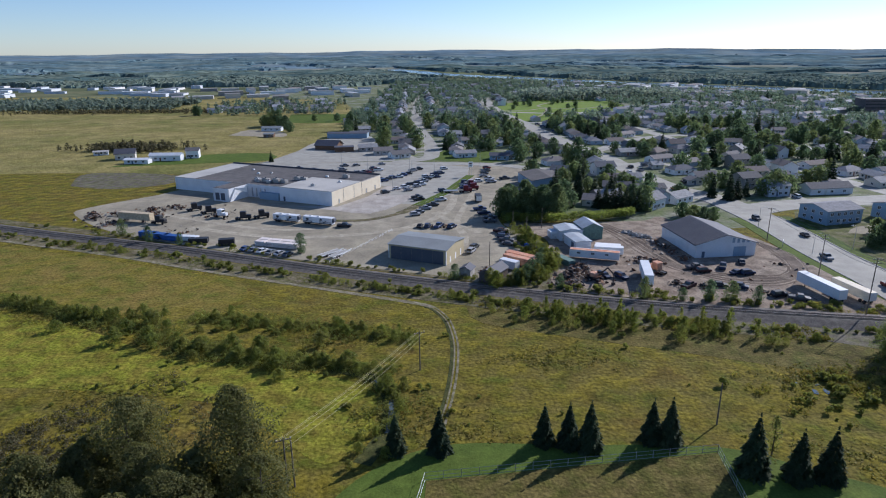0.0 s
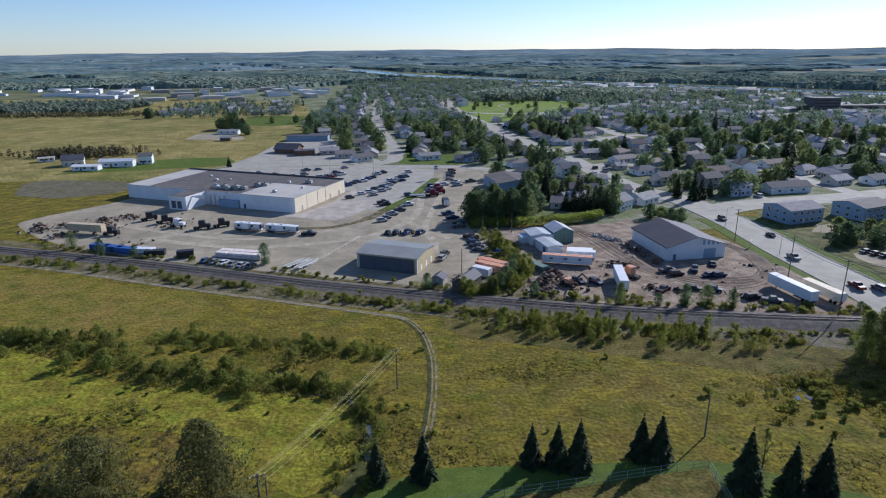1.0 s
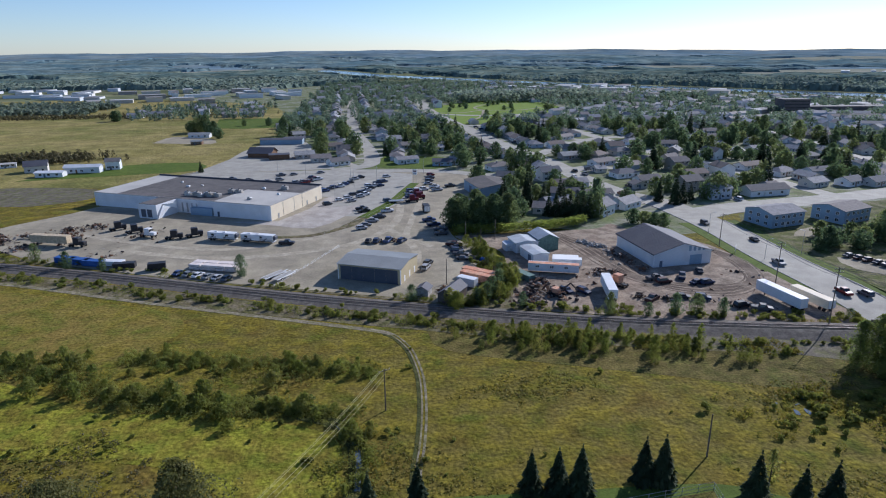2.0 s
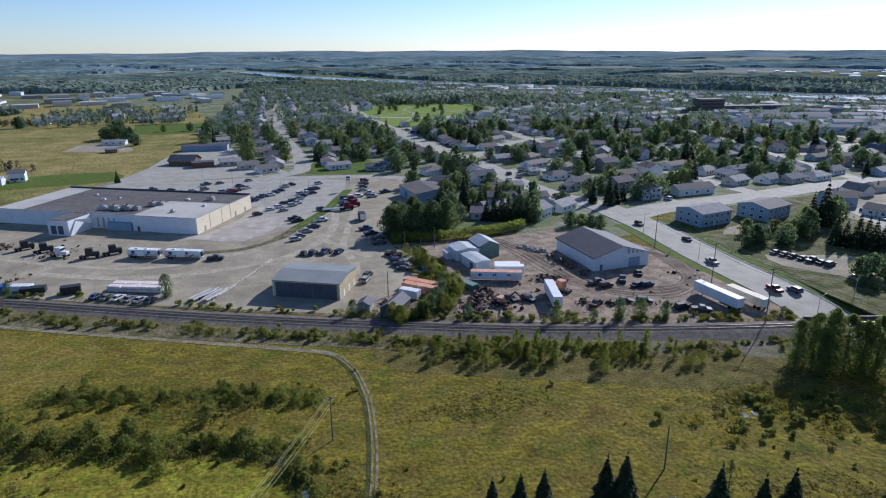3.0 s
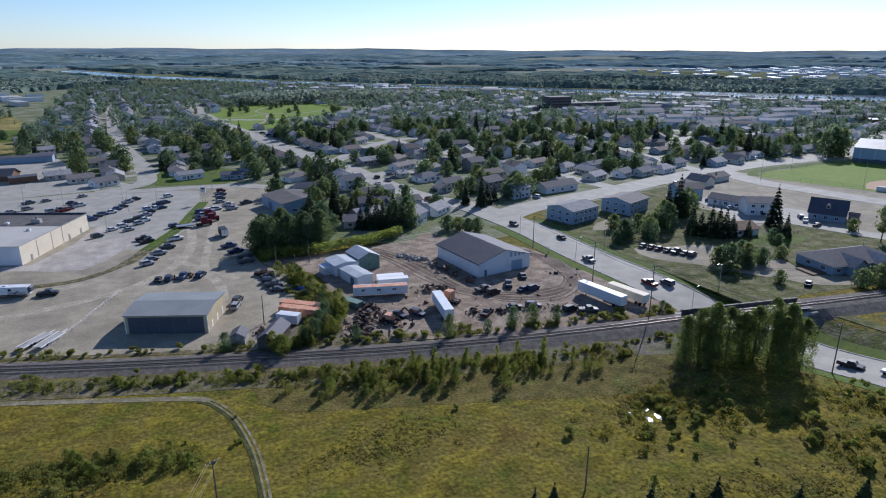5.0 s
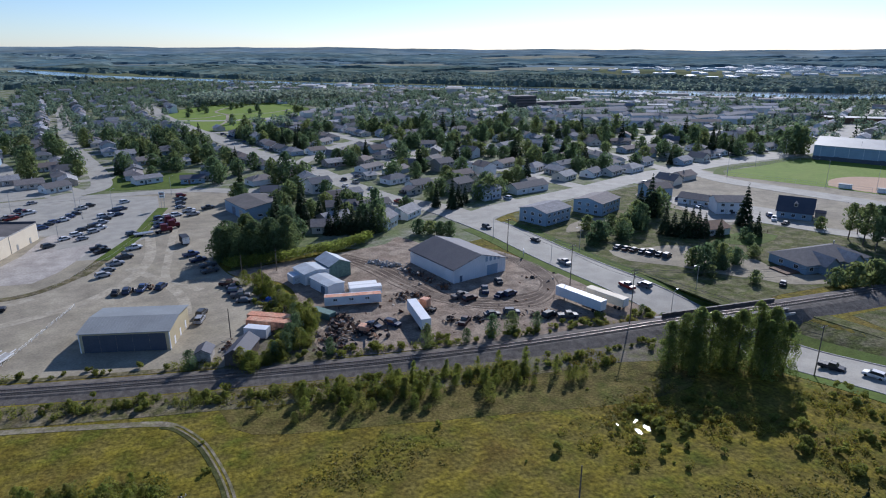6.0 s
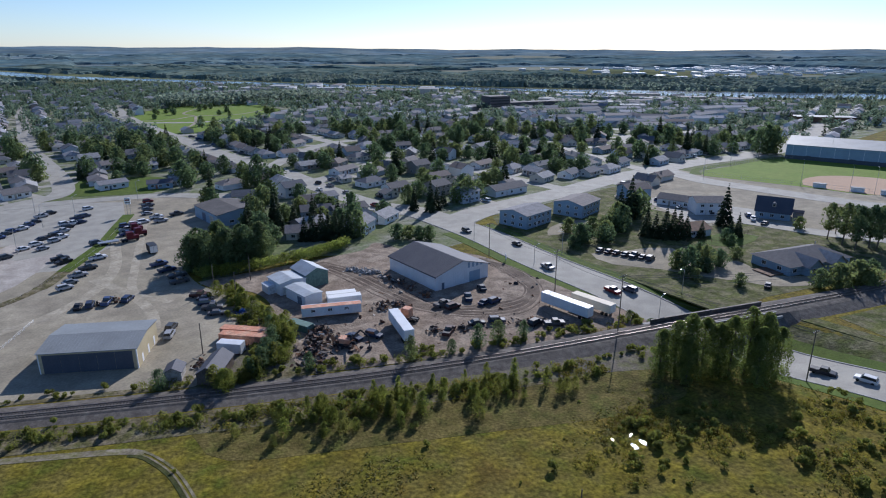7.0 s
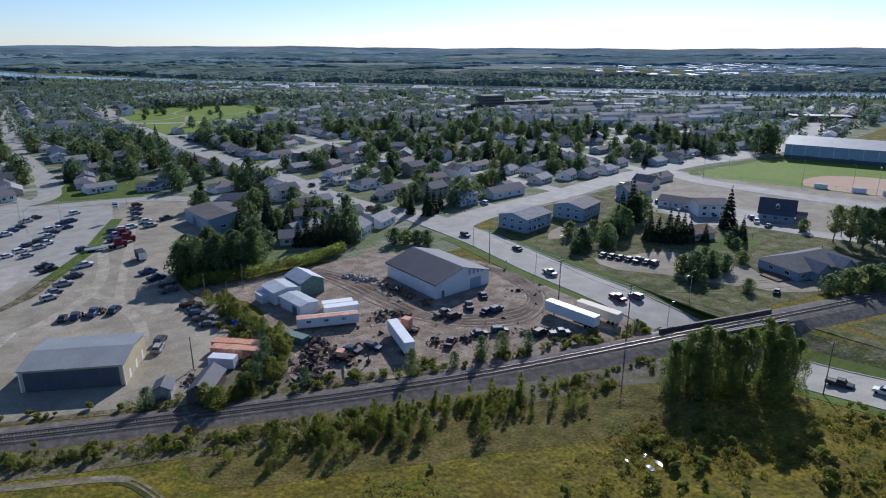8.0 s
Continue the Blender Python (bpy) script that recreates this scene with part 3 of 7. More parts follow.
def storage_shed():
    o = thing("storage_shed", pose(-18.2, 200.4, 0.05, 0, 0, -23.2), "tan metal storage shed with grey roof and dark doors", "shed")
    w, d, h = 20.9, 15.6, 5.0
    part("wall", turn_gable(w, d, h, 0.9), M["tan"], o, "tan metal wall")
    part("roof", turn_roof(w, d, h, 0.9, 0.35, 0.14), M["roofgrey"], o, "grey metal roof")
    part("seams", boxes(*[(x - 0.025, x + 0.025, -0.35, d / 2, 0, 0.04) for x in np.arange(0.4, w, 0.75)]), M["roofgrey"], o, at=Matrix.Translation((0, 0, h + 0.15)) @ Matrix.Rotation(math.atan2(0.9, d / 2), 4, 'X'))
    n = 5
    for i in range(n):
        a = 0.9 + i * (w - 1.8) / n
        b = a + (w - 1.8) / n - 0.06
        part("sliding_door", boxes((a, b, -0.09, -0.01, 0.05, h - 0.5), *[(a + k * (b - a) / 5 - 0.02, a + k * (b - a) / 5 + 0.02, -0.12, -0.09, 0.1, h - 0.55) for k in range(1, 5)]), M["navy"], o, "dark slate sliding door panel")
    for y in (3.0, 7.5, 12.0):
        part("side_door", boxes((w, w + 0.05, y, y + 1.0, 0.05, 2.1)), M["trim"], o, "white side door")
    for x in (-0.05, w - 0.2):
        part("corner_trim", boxes((x, x + 0.25, -0.05, 0.2, 0, h - 0.05)), M["trim"], o)
    return o


def turn_gable(w, d, h, rise):
    bm = prism(bmesh.new(), [(0, -0.3), (d, -0.3), (d, h), (d / 2, h + rise - 0.02), (0, h)], 0, w)
    bmesh.ops.transform(bm, matrix=Matrix.Translation((w, 0, 0)) @ Matrix.Rotation(radians(90), 4, 'Z'), verts=bm.verts)
    return bm


def turn_roof(w, d, h, rise, over, thick):
    bm = gable_roof(d, w, h, rise, over, thick)
    bmesh.ops.transform(bm, matrix=Matrix.Translation((w, 0, 0)) @ Matrix.Rotation(radians(90), 4, 'Z'), verts=bm.verts)
    return bm


storage_shed()


def workshop():
    o = thing("workshop", pose(83.6, 197.6, 0.1, 0, 0, 6.5), "white metal workshop with dark brown gable roof", "workshop")
    w, d, h, rise = 21.0, 25.0, 4.6, 3.0
    part("wall", gable_walls(w, d, h, rise), M["white"], o, "white metal siding")
    part("roof", gable_roof(w, d, h, rise, 0.5, 0.16), M["roofdark"], o, "dark brown metal roof")
    part("ribs", ribs(w, h - 0.1, 0), M["white"], o)
    part("ribs", boxes(*[(-0.035, 0, y - 0.03, y + 0.03, 0.1, h - 0.1) for y in np.arange(0.45, d, 0.9)]), M["white"], o)
    for x in (-0.5, w + 0.46):
        part("fascia", boxes((x, x + 0.04, -0.5, d + 0.5, h - 0.35, h - 0.08)), M["roofdark"], o)
    part("roof_seams", boxes(*[(0, w / 2 + 0.5, y - 0.02, y + 0.02, 0, 0.05) for y in np.arange(0, d, 0.8)]), M["roofdark"], o, at=Matrix.Translation((-0.5, 0, h + 0.02)) @ Matrix.Rotation(-math.atan2(rise, w / 2), 4, 'Y'))
    for i, x in enumerate((12.5, 14.2, 15.9, 17.6)):
        part("gable_panel", boxes((x, x + 0.9, -0.06, -0.02, h + 0.15, h + 0.3 + rise * (1 - (x + 0.9 - w / 2) / (w / 2)) * 0.75)), M["blue_siding"], o, "pale blue gable strip")
    part("overhead_door", boxes((13.2, 17.6, -0.07, -0.01, 0.05, 3.4), *[(13.2, 17.6, -0.09, -0.07, z, z + 0.04) for z in (0.8, 1.6, 2.4)]), M["blue_siding"], o, "pale blue overhead door")
    part("entry_door", boxes((2.2, 3.2, -0.06, -0.01, 0.05, 2.1)), M["door"], o)
    return o


workshop()


def big_store():
    o = thing("store", pose(-49.1, 276.4, 0.05, 0, 0, -24.1), "long white flat-roofed store with grey gravel roof", "store")
    h = 6.2
    # main hall and the lower and front blocks
    part("main_hall", boxes((-95, 0, 0, 43, -0.3, h)), M["white"], o, "white block wall")
    part("front_block", boxes((-28.5, 0.25, -1.6, 24, -0.3, h + 0.3)), M["cream"], o, "cream painted block")
    part("front_cladding", boxes((-28.52, 0.27, -1.66, -1.6, 0, h + 0.28), bevel=0.0), M["white"], o)
    part("loading_block", boxes((-58, -48.5, -13, 0.02, -0.3, h - 0.1)), M["white"], o, "white loading bay block")
    part("roof", boxes((-82, -28.6, 0.4, 42.6, h, h + 0.12), (-28.6, -0.4, 24.2, 42.6, h, h + 0.12), (-57.7, -48.8, -12.7, 0.4, h - 0.1, h + 0.05)), M["roofflat"], o, "dark tar and gravel roof")
    for b_ in ((-28.2, -0.05, -1.3, 23.8, h + 0.3, h + 0.4), (-94.7, -82.1, 0.3, 42.7, h, h + 0.12)):
        part("pale_roof", boxes(b_), M["rooflight"], o, "pale grey membrane roof")
    part("parapet", boxes((-95.1, -28.5, -0.06, 0.16, h, h + 0.2), (-0.2, 0.1, 24, 43, h, h + 0.3), (-95.1, -94.9, 0, 43, h, h + 0.2), (-28.6, 0.3, -1.7, -1.5, h + 0.3, h + 0.48), (0.1, 0.3, -1.7, 24, h + 0.3, h + 0.48)), M["concrete"], o, "pale metal parapet cap")
    part("parapet", boxes((-95.1, 0.1, 42.75, 43.05, h, h + 0.8)), M["roofdark"], o, "dark rear parapet")
    part("loading_door", boxes((-56.6, -54.2, -13.08, -13.0, 0.6, 4), (-53.4, -51, -13.08, -13.0, 0.6, 4)), M["navy"], o, "dark loading door")
    bm = prism(bmesh.new(), [(0, 0), (5.5, 0), (5.5, -2.2), (0, -0.5)], 0, 0.2)
    part("dock_canopy", bm, M["trim"], o, "white slanted dock canopy", at=pose(-48.4, -9.0, h - 0.4, 0, 0, 40))
    for x in (-46, -43.5, -41, -38.5):
        part("duct", boxes((x, x + 0.5, -0.35, 0, 0.5, 4.6)), M["galv"], o)
    for x in (-34.5, -26.5):
        part("service_door", boxes((x, x + 1.1, -0.06 if x < -28 else -1.72, 0.0 if x < -28 else -1.66, 0.05, 2.2)), M["navy"], o)
    part("loading_dock", boxes((-40, -29, -2.2, -0.05, 0, 3.2)), M["blue_siding"], o, "pale blue lean-to annex")
    rng = np.random.default_rng(5)
    for x, y, s in [(-47, 6, 1.8), (-43, 7, 2.2), (-40, 5.5, 1.6), (-37, 7.5, 2.4), (-33, 8, 2.0), (-50, 9, 1.5), (-45, 9.5, 1.4), (-36, 10.5, 1.5), (-31, 16, 2.2), (-28, 17, 2.0), (-12, 30, 2.0), (-15, 6, 1.2), (-8, 18, 0.9), (-60, 22, 1.0), (-70, 30, 0.8), (-22, 28, 1.0), (-55, 26, 0.7)]:
        zt = h + 0.12 if not (x > -28 and y < 24) else h + 0.4
        u = part("rooftop_unit", boxes((-s * 0.8, s * 0.8, -s * 0.5, s * 0.5, 0, s * 0.75), (-s * 0.6, s * 0.2, -s * 0.35, s * 0.35, s * 0.75, s * 0.9), bevel=0.05), M["concrete"] if s > 1.9 else M["galv"] if s > 1.1 else M["trim"], o, "grey rooftop air unit", at=pose(x, y, zt, 0, 0, rng.uniform(-8, 8)))
        cyl_bm = cyl(bmesh.new(), (0, 0, s * 0.9), (0, 0, s * 1.05), s * 0.22, n=10)
        part("fan", cyl_bm, M["black"], u)
    for y in (7.9, 17.0):
        part("downpipe", boxes((0.25, 0.33, y, y + 0.1, 0, h)), M["galv"], o)
    part("joint", boxes((0.1, 0.3, 24.0, 24.2, 0, h + 0.3)), M["navy"], o, "dark joint between two wall faces")
    part("far_wall_face", boxes((0.0, 0.12, 24.2, 42.6, 0, h)), M["cream"], o, "cream painted block")
    for y in (3.5, 28.0, 36.5):
        part("side_door", boxes((0.12 if y > 24 else 0.25, 0.31 if y < 24 else 0.18, y, y + 1.1, 0.05, 2.2)), M["galv"], o, "grey metal side door")
    return o


big_store()


def plain_block(name, label, cat, x, y, rot, w, d, h, rise, wall, roof, over=0.3, ridge_y=True, wins=(), doors=()):
    o = thing(name, pose(x, y, 0.05, 0, 0, rot), label, cat)
    if ridge_y:
        part("wall", gable_walls(w, d, h, rise), wall, o)
        part("roof", gable_roof(w, d, h, rise, over, 0.14), roof, o)
    else:
        part("wall", turn_gable(w, d, h, rise), wall, o)
        part("roof", turn_roof(w, d, h, rise, over, 0.14), roof, o)
    for face, a, z, ww, hh in wins:
        px_, py_ = {"f": (a, 0), "b": (a, d), "l": (0, a), "r": (w, a)}[face]
        window(o, px_, py_, z, ww, hh, face)
    for face, a, ww, hh in doors:
        bm = boxes((a - ww / 2, a + ww / 2, -0.06, 0, 0.02, hh)) if face == "f" else boxes((w, w + 0.06, a - ww / 2, a + ww / 2, 0.02, hh)) if face == "r" else boxes((-0.06, 0, a - ww / 2, a + ww / 2, 0.02, hh))
        part("door", bm, M["door"], o)
    return o


plain_block("outbuilding", "small white outbuilding with pale metal roof", "outbuilding", 42.5, 218.2, 8, 8.4, 8.2, 3.7, 0.7, M["white"], M["tin"], doors=[("f", 2.0, 2.4, 2.6)])
plain_block("outbuilding", "narrow white storage building with pale roof", "outbuilding", 45.8, 206.2, 12, 5.6, 10.5, 3.2, 0.4, M["white"], M["tin"], doors=[("l", 3, 2.2, 2.4)])
plain_block("outbuilding", "green-walled outbuilding with white metal gable roof", "outbuilding", 50.9, 219.6, 8, 7.6, 9.5, 4.4, 1.7, M["green_siding"], M["tin"], ridge_y=True)
plain_block("lean_to", "low white lean-to shed", "shed", 39.6, 221.0, 8, 2.8, 4.2, 2.4, 0.3, M["white"], M["white"], over=0.1, doors=[("f", 1.4, 1.6, 2.0)])
plain_block("metal_building", "pale blue metal building with grey roof", "commercial building", 44.0, 303.6, 10, 19.5, 24, 5.0, 1.4, M["blue_siding"], M["roofflat"], doors=[("l", 6, 3.6, 3.6), ("l", 14, 3.6, 3.6)], wins=[("f", 6, 1.2, 2, 1), ("f", 13, 1.2, 2, 1)])
for (x, y, r) in ((149.6, 236.3, 14.5), (181.2, 237.6, 20)):
    W, D = 17.0, 14.0
    plain_block("apartment_block", "two-storey pale blue apartment block with dark shingle roof", "apartment building", x, y, r, W, D, 5.6, 1.6, M["blue_siding"], M["shingle"], 0.5, ridge_y=False,
                wins=[(f, a, z, 1.4, 1.2) for f in "f" for a in (2.2, 5.6, 8.5, 11.4, 14.8) for z in (0.9, 3.6)] + [("l", a, z, 1.4, 1.2) for a in (3, 7, 11) for z in (0.9, 3.6)], doors=[("f", 7, 1.0, 2.1)])
plain_block("small_shed", "grey weathered shed with dark shingle roof", "shed", 10.8, 177.4, -33, 4.8, 9.5, 2.6, 1.6, M["girder"], M["roofdark"], ridge_y=True)
plain_block("small_shed", "small grey shed with dark roof", "shed", 5.0, 182.5, -22, 3.6, 4.2, 2.1, 1.0, M["concrete"], M["roofdark"])
plain_block("gabled_house", "storey-and-a-half pale house with steep dark roof", "house", 247.5, 200.4, -61, 13.5, 12, 3.4, 5.2, M["blue_siding"], M["roofdark"], 0.6, ridge_y=False, wins=[("f", a, 1.0, 1.3, 1.2) for a in (2.5, 6.5, 10.5)])
_sh = thing("dormer_window", pose(247.5, 200.4, 0.05, 0, 0, -61), "small pale dormer on the steep dark roof", "dormer")
part("wall", prism(bmesh.new(), [(6.0, 5.2), (7.6, 5.2), (7.6, 6.4), (6.8, 7.2), (6.0, 6.4)], 1.6, 4.4), M["siding"], _sh)
part("pane", boxes((6.4, 7.2, 1.55, 1.6, 5.5, 6.3)), M["glass"], _sh)
plain_block("garden_shed", "small grey garden shed beside the steep-roofed house", "shed", 262, 192, -61, 4, 3, 2.2, 0.8, M["siding"], M["roofdark"], 0.2, ridge_y=False)
plain_block("long_building", "long grey low building beyond the parking lot", "commercial building", -92, 507, -3, 32, 10, 3.6, 0.8, M["blue_siding"], M["roofdark"], ridge_y=False)
plain_block("dark_building", "brown-roofed dark low restaurant building", "commercial building", -90, 446, -14, 16, 12, 3.2, 3.0, M["brown"], M["roofdark"], 0.8, ridge_y=False)
plain_block("dark_building", "small dark flat building beside the restaurant", "commercial building", -74, 433, 10, 13, 8, 3.2, 0.3, M["brown"], M["roofdark"], 0.3, ridge_y=False)


def arena():
    o = thing("arena", pose(408, 283, 0.05, 0, 0, -66), "large pale blue sports arena with low metal roof", "arena")
    part("wall", turn_gable(80, 45, 9.5, 3.5), M["blue_siding"], o, "pale blue metal wall")
    part("roof", turn_roof(80, 45, 9.5, 3.5, 0.4, 0.2), M["roofgrey"], o, "grey metal roof")
    part("base_band", boxes((-0.05, 80.05, -0.06, 0, 0, 2.6)), M["navy"], o)
    for x in np.arange(4, 78, 8):
        part("wall_panel_joint", boxes((x - 0.08, x + 0.08, -0.05, 0, 2.6, 9.4)), M["trim"], o)
    for x in (12, 37, 62):
        part("door", boxes((x, x + 3, -0.1, 0, 0.05, 3)), M["navy"], o)


arena()


# ---- plants ----
def leaves(centres, radii, n, size, rng, flat=0.0, squash=0.8):
    """Quads of foliage scattered in and on blobs; each is a small folded spray."""
    c = np.array(centres, float)
    r = np.array(radii, float)
    k = rng.choice(len(c), n, p=r ** 2 / (r ** 2).sum())
    d = rng.normal(size=(n, 3))
    d /= np.linalg.norm(d, axis=1)[:, None]
    rad = rng.uniform(0.45, 1.0, n) ** 0.6
    p = c[k] + d * (r[k] * rad)[:, None] * np.array((1, 1, squash))
    nrm = d + rng.normal(size=(n, 3)) * 0.7 + np.array((0, 0, 0.35))
    nrm /= np.linalg.norm(nrm, axis=1)[:, None]
    a = np.cross(nrm, rng.normal(size=(n, 3)))
    a /= np.linalg.norm(a, axis=1)[:, None] + 1e-9
    b = np.cross(nrm, a)
    s = size * rng.uniform(0.55, 1.25, n)[:, None]
    lift = nrm * s * 0.35
    q = np.stack([p - a * s, p - b * s * 0.7 + lift, p + a * s, p + b * s * 0.7 + lift * 0.3], 1).reshape(-1, 3)
    f = np.arange(4 * n).reshape(n, 4)
    return q, f


def crown(n, h, w, low, size, rng, shape="round", gaps=-0.55, lump=0.3):
    """Foliage that fills an uneven crown, with lobes on its outline and gaps inside."""
    m = n * 3
    t = rng.uniform(0.0, 1.0, m)
    a = rng.uniform(0, 2 * np.pi, m)
    if shape == "round":
        prof = np.sqrt(np.clip(4 * t ** 0.85 * (1 - t ** 0.85), 0, 1))
    elif shape == "column":
        prof = np.minimum(1, np.sqrt(t * 7) + 0.4) * np.sqrt(np.clip(1 - t ** 2.6, 0, 1))
    else:
        prof = np.clip(1.0 - t ** 2.2, 0.05, 1) ** 0.6
    f = rng.uniform(0, 6.28, 6)
    lobe = 1 + lump * (0.5 * np.sin(3 * a + f[0] + 4 * t) + 0.4 * np.sin(5 * a + f[1] - 9 * t) + 0.45 * np.sin(2 * a + f[2] + 13 * t))
    rad = prof * w / 2 * lobe * rng.uniform(0, 1, m) ** 0.55
    x, y = np.cos(a) * rad, np.sin(a) * rad
    z = h * (low + (1 - low) * t) + rng.normal(size=m) * size * 0.6
    s = max(w, h * 0.6) / 5.0
    g = np.sin(x / s * 2.1 + f[3]) + np.sin(y / s * 2.3 + f[4]) + np.sin(z / s * 2.0 + f[5]) + 0.5 * np.sin((x + y + z) / s * 4.7)
    k = np.where((g > gaps) & (z > 0.02 * h))[0][:n]
    p = np.stack([x, y, z], 1)[k]
    n = len(k)
    out = np.stack([np.cos(a[k]), np.sin(a[k]), 1.1 * (t[k] - 0.3)], 1)
    nrm = out + rng.normal(size=(n, 3)) * 0.65
    nrm /= np.linalg.norm(nrm, axis=1)[:, None]
    u = np.cross(nrm, rng.normal(size=(n, 3)))
    u /= np.linalg.norm(u, axis=1)[:, None] + 1e-9
    v = np.cross(nrm, u)
    sz = size * rng.uniform(0.5, 1.3, n)[:, None]
    lift = nrm * sz * 0.35
    q = np.stack([p - u * sz, p - v * sz * 0.7 + lift, p + u * sz, p + v * sz * 0.7 + lift * 0.3], 1).reshape(-1, 3)
    return q, np.arange(4 * n).reshape(n, 4)


def foliage_mesh(name, q, f, mat):
    me = bpy.data.meshes.new(name)
    me.from_pydata(q.tolist(), [], f.tolist())
    me.materials.append(mat)
    return me


def trunk_mesh(h, r, rng, limbs=5, top=0.8):
    bm = bmesh.new()
    lean = Vector((rng.uniform(-0.04, 0.04) * h, rng.uniform(-0.04, 0.04) * h, h * top))
    cyl(bm, (0, 0, -0.3), lean * 0.5, r, r * 0.7, 7)
    cyl(bm, lean * 0.5, lean, r * 0.7, r * 0.25, 6)
    for i in range(limbs):
        t = rng.uniform(0.35, 0.85)
        a = rng.uniform(0, 6.28)
        o = lean * t
        cyl(bm, o, o + Vector((math.cos(a) * h * 0.22, math.sin(a) * h * 0.22, h * 0.14)), r * 0.35, r * 0.1, 5)
    return bm


def broad_tree(name, h, w, n, size, seed, label, mat, low=0.2, m=None, shape="round", gaps=-1.15):
    rng = np.random.default_rng(seed)
    o = thing(name, m or pose(0, -300, 0), label, "tree")
    part("trunk", trunk_mesh(h, 0.018 * h, rng, top=0.82), M["bark"], o)
    q, f = crown(n, h, w, low, size, rng, shape, gaps)
    part("crown", foliage_mesh("crown", q, f, mat), None, o)
    return o


def spruce_tree(name, h, w, n, seed, label, m=None, size=0.35):
    rng = np.random.default_rng(seed)
    o = thing(name, m or pose(0, -300, 0), label, "tree")
    part("trunk", cyl(bmesh.new(), (0, 0, -0.3), (0, 0, h * 0.95), 0.014 * h + 0.05, 0.02, 6), M["bark"], o)
    t = rng.uniform(0, 1, n) ** 0.62          # 0 top, 1 bottom
    tier = np.round(t * 11) / 11 + rng.uniform(-0.03, 0.03, n)
    a = rng.uniform(0, 6.28, n)
    arm = 0.82 + 0.18 * np.sin(a * 5 + tier * 20)
    rad = np.clip(tier, 0.01, 1) * w / 2 * arm * rng.uniform(0.35, 1.0, n) ** 0.5
    z = h * (1.0 - 0.94 * tier) - rad * 0.22
    p = np.stack([np.cos(a) * rad, np.sin(a) * rad, z], 1)
    out = np.stack([np.cos(a), np.sin(a), -0.45 + 0 * a], 1) + rng.normal(size=(n, 3)) * 0.25
    out /= np.linalg.norm(out, axis=1)[:, None]
    sd = np.cross(out, np.array((0, 0, 1.0)) + rng.normal(size=(n, 3)) * 0.35)
    sd /= np.linalg.norm(sd, axis=1)[:, None]
    s = (size * (0.5 + 0.8 * t) * rng.uniform(0.7, 1.2, n))[:, None]
    q = np.stack([p - out * s, p - sd * s * 0.5, p + out * s * 1.2, p + sd * s * 0.5 + np.array((0, 0, 0.06))], 1).reshape(-1, 3)
    part("crown", foliage_mesh("crown", q, np.arange(4 * n).reshape(n, 4), M["needle"]), None, o)
    return o


def shrub(name, h, w, n, size, seed, label):
    rng = np.random.default_rng(seed)
    q, f = crown(n, h, w, -0.35 if h < w else 0.0, size, rng, "round" if h < w else "column", -1.0, 0.4)
    return tagged(new(name, foliage_mesh(name, q, f, M["shrub"])), label, "shrub")


def place(src, x, y, s, rng, z=None, sz=None):
    zz = float(ground_z(x, y)) if z is None else z
    return copy_thing(src, pose(x, y, zz, 0, 0, float(rng.uniform(0, 360))) @ Matrix.Diagonal((s, s, s * (sz or rng.uniform(0.88, 1.15)), 1)))


REST = []
COUNT = [0]


def bush(src, x, y, s, rng):
    """A shrub as an object of its own, or, past the first ones, for the joined undergrowth."""
    COUNT[0] += 1
    if COUNT[0] <= 290:
        return place(src, x, y, s, rng)
    REST.append((x, y, s))


def drop(o):
    for c in list(o.children_recursive):
        bpy.data.objects.remove(c)
    bpy.data.objects.remove(o)


STRIP = smooth([(26, 230), (30.5, 222), (32, 209), (33.5, 198), (33.5, 189), (30.5, 181), (26, 177.5), (20, 174), (15, 173.5)], 6)


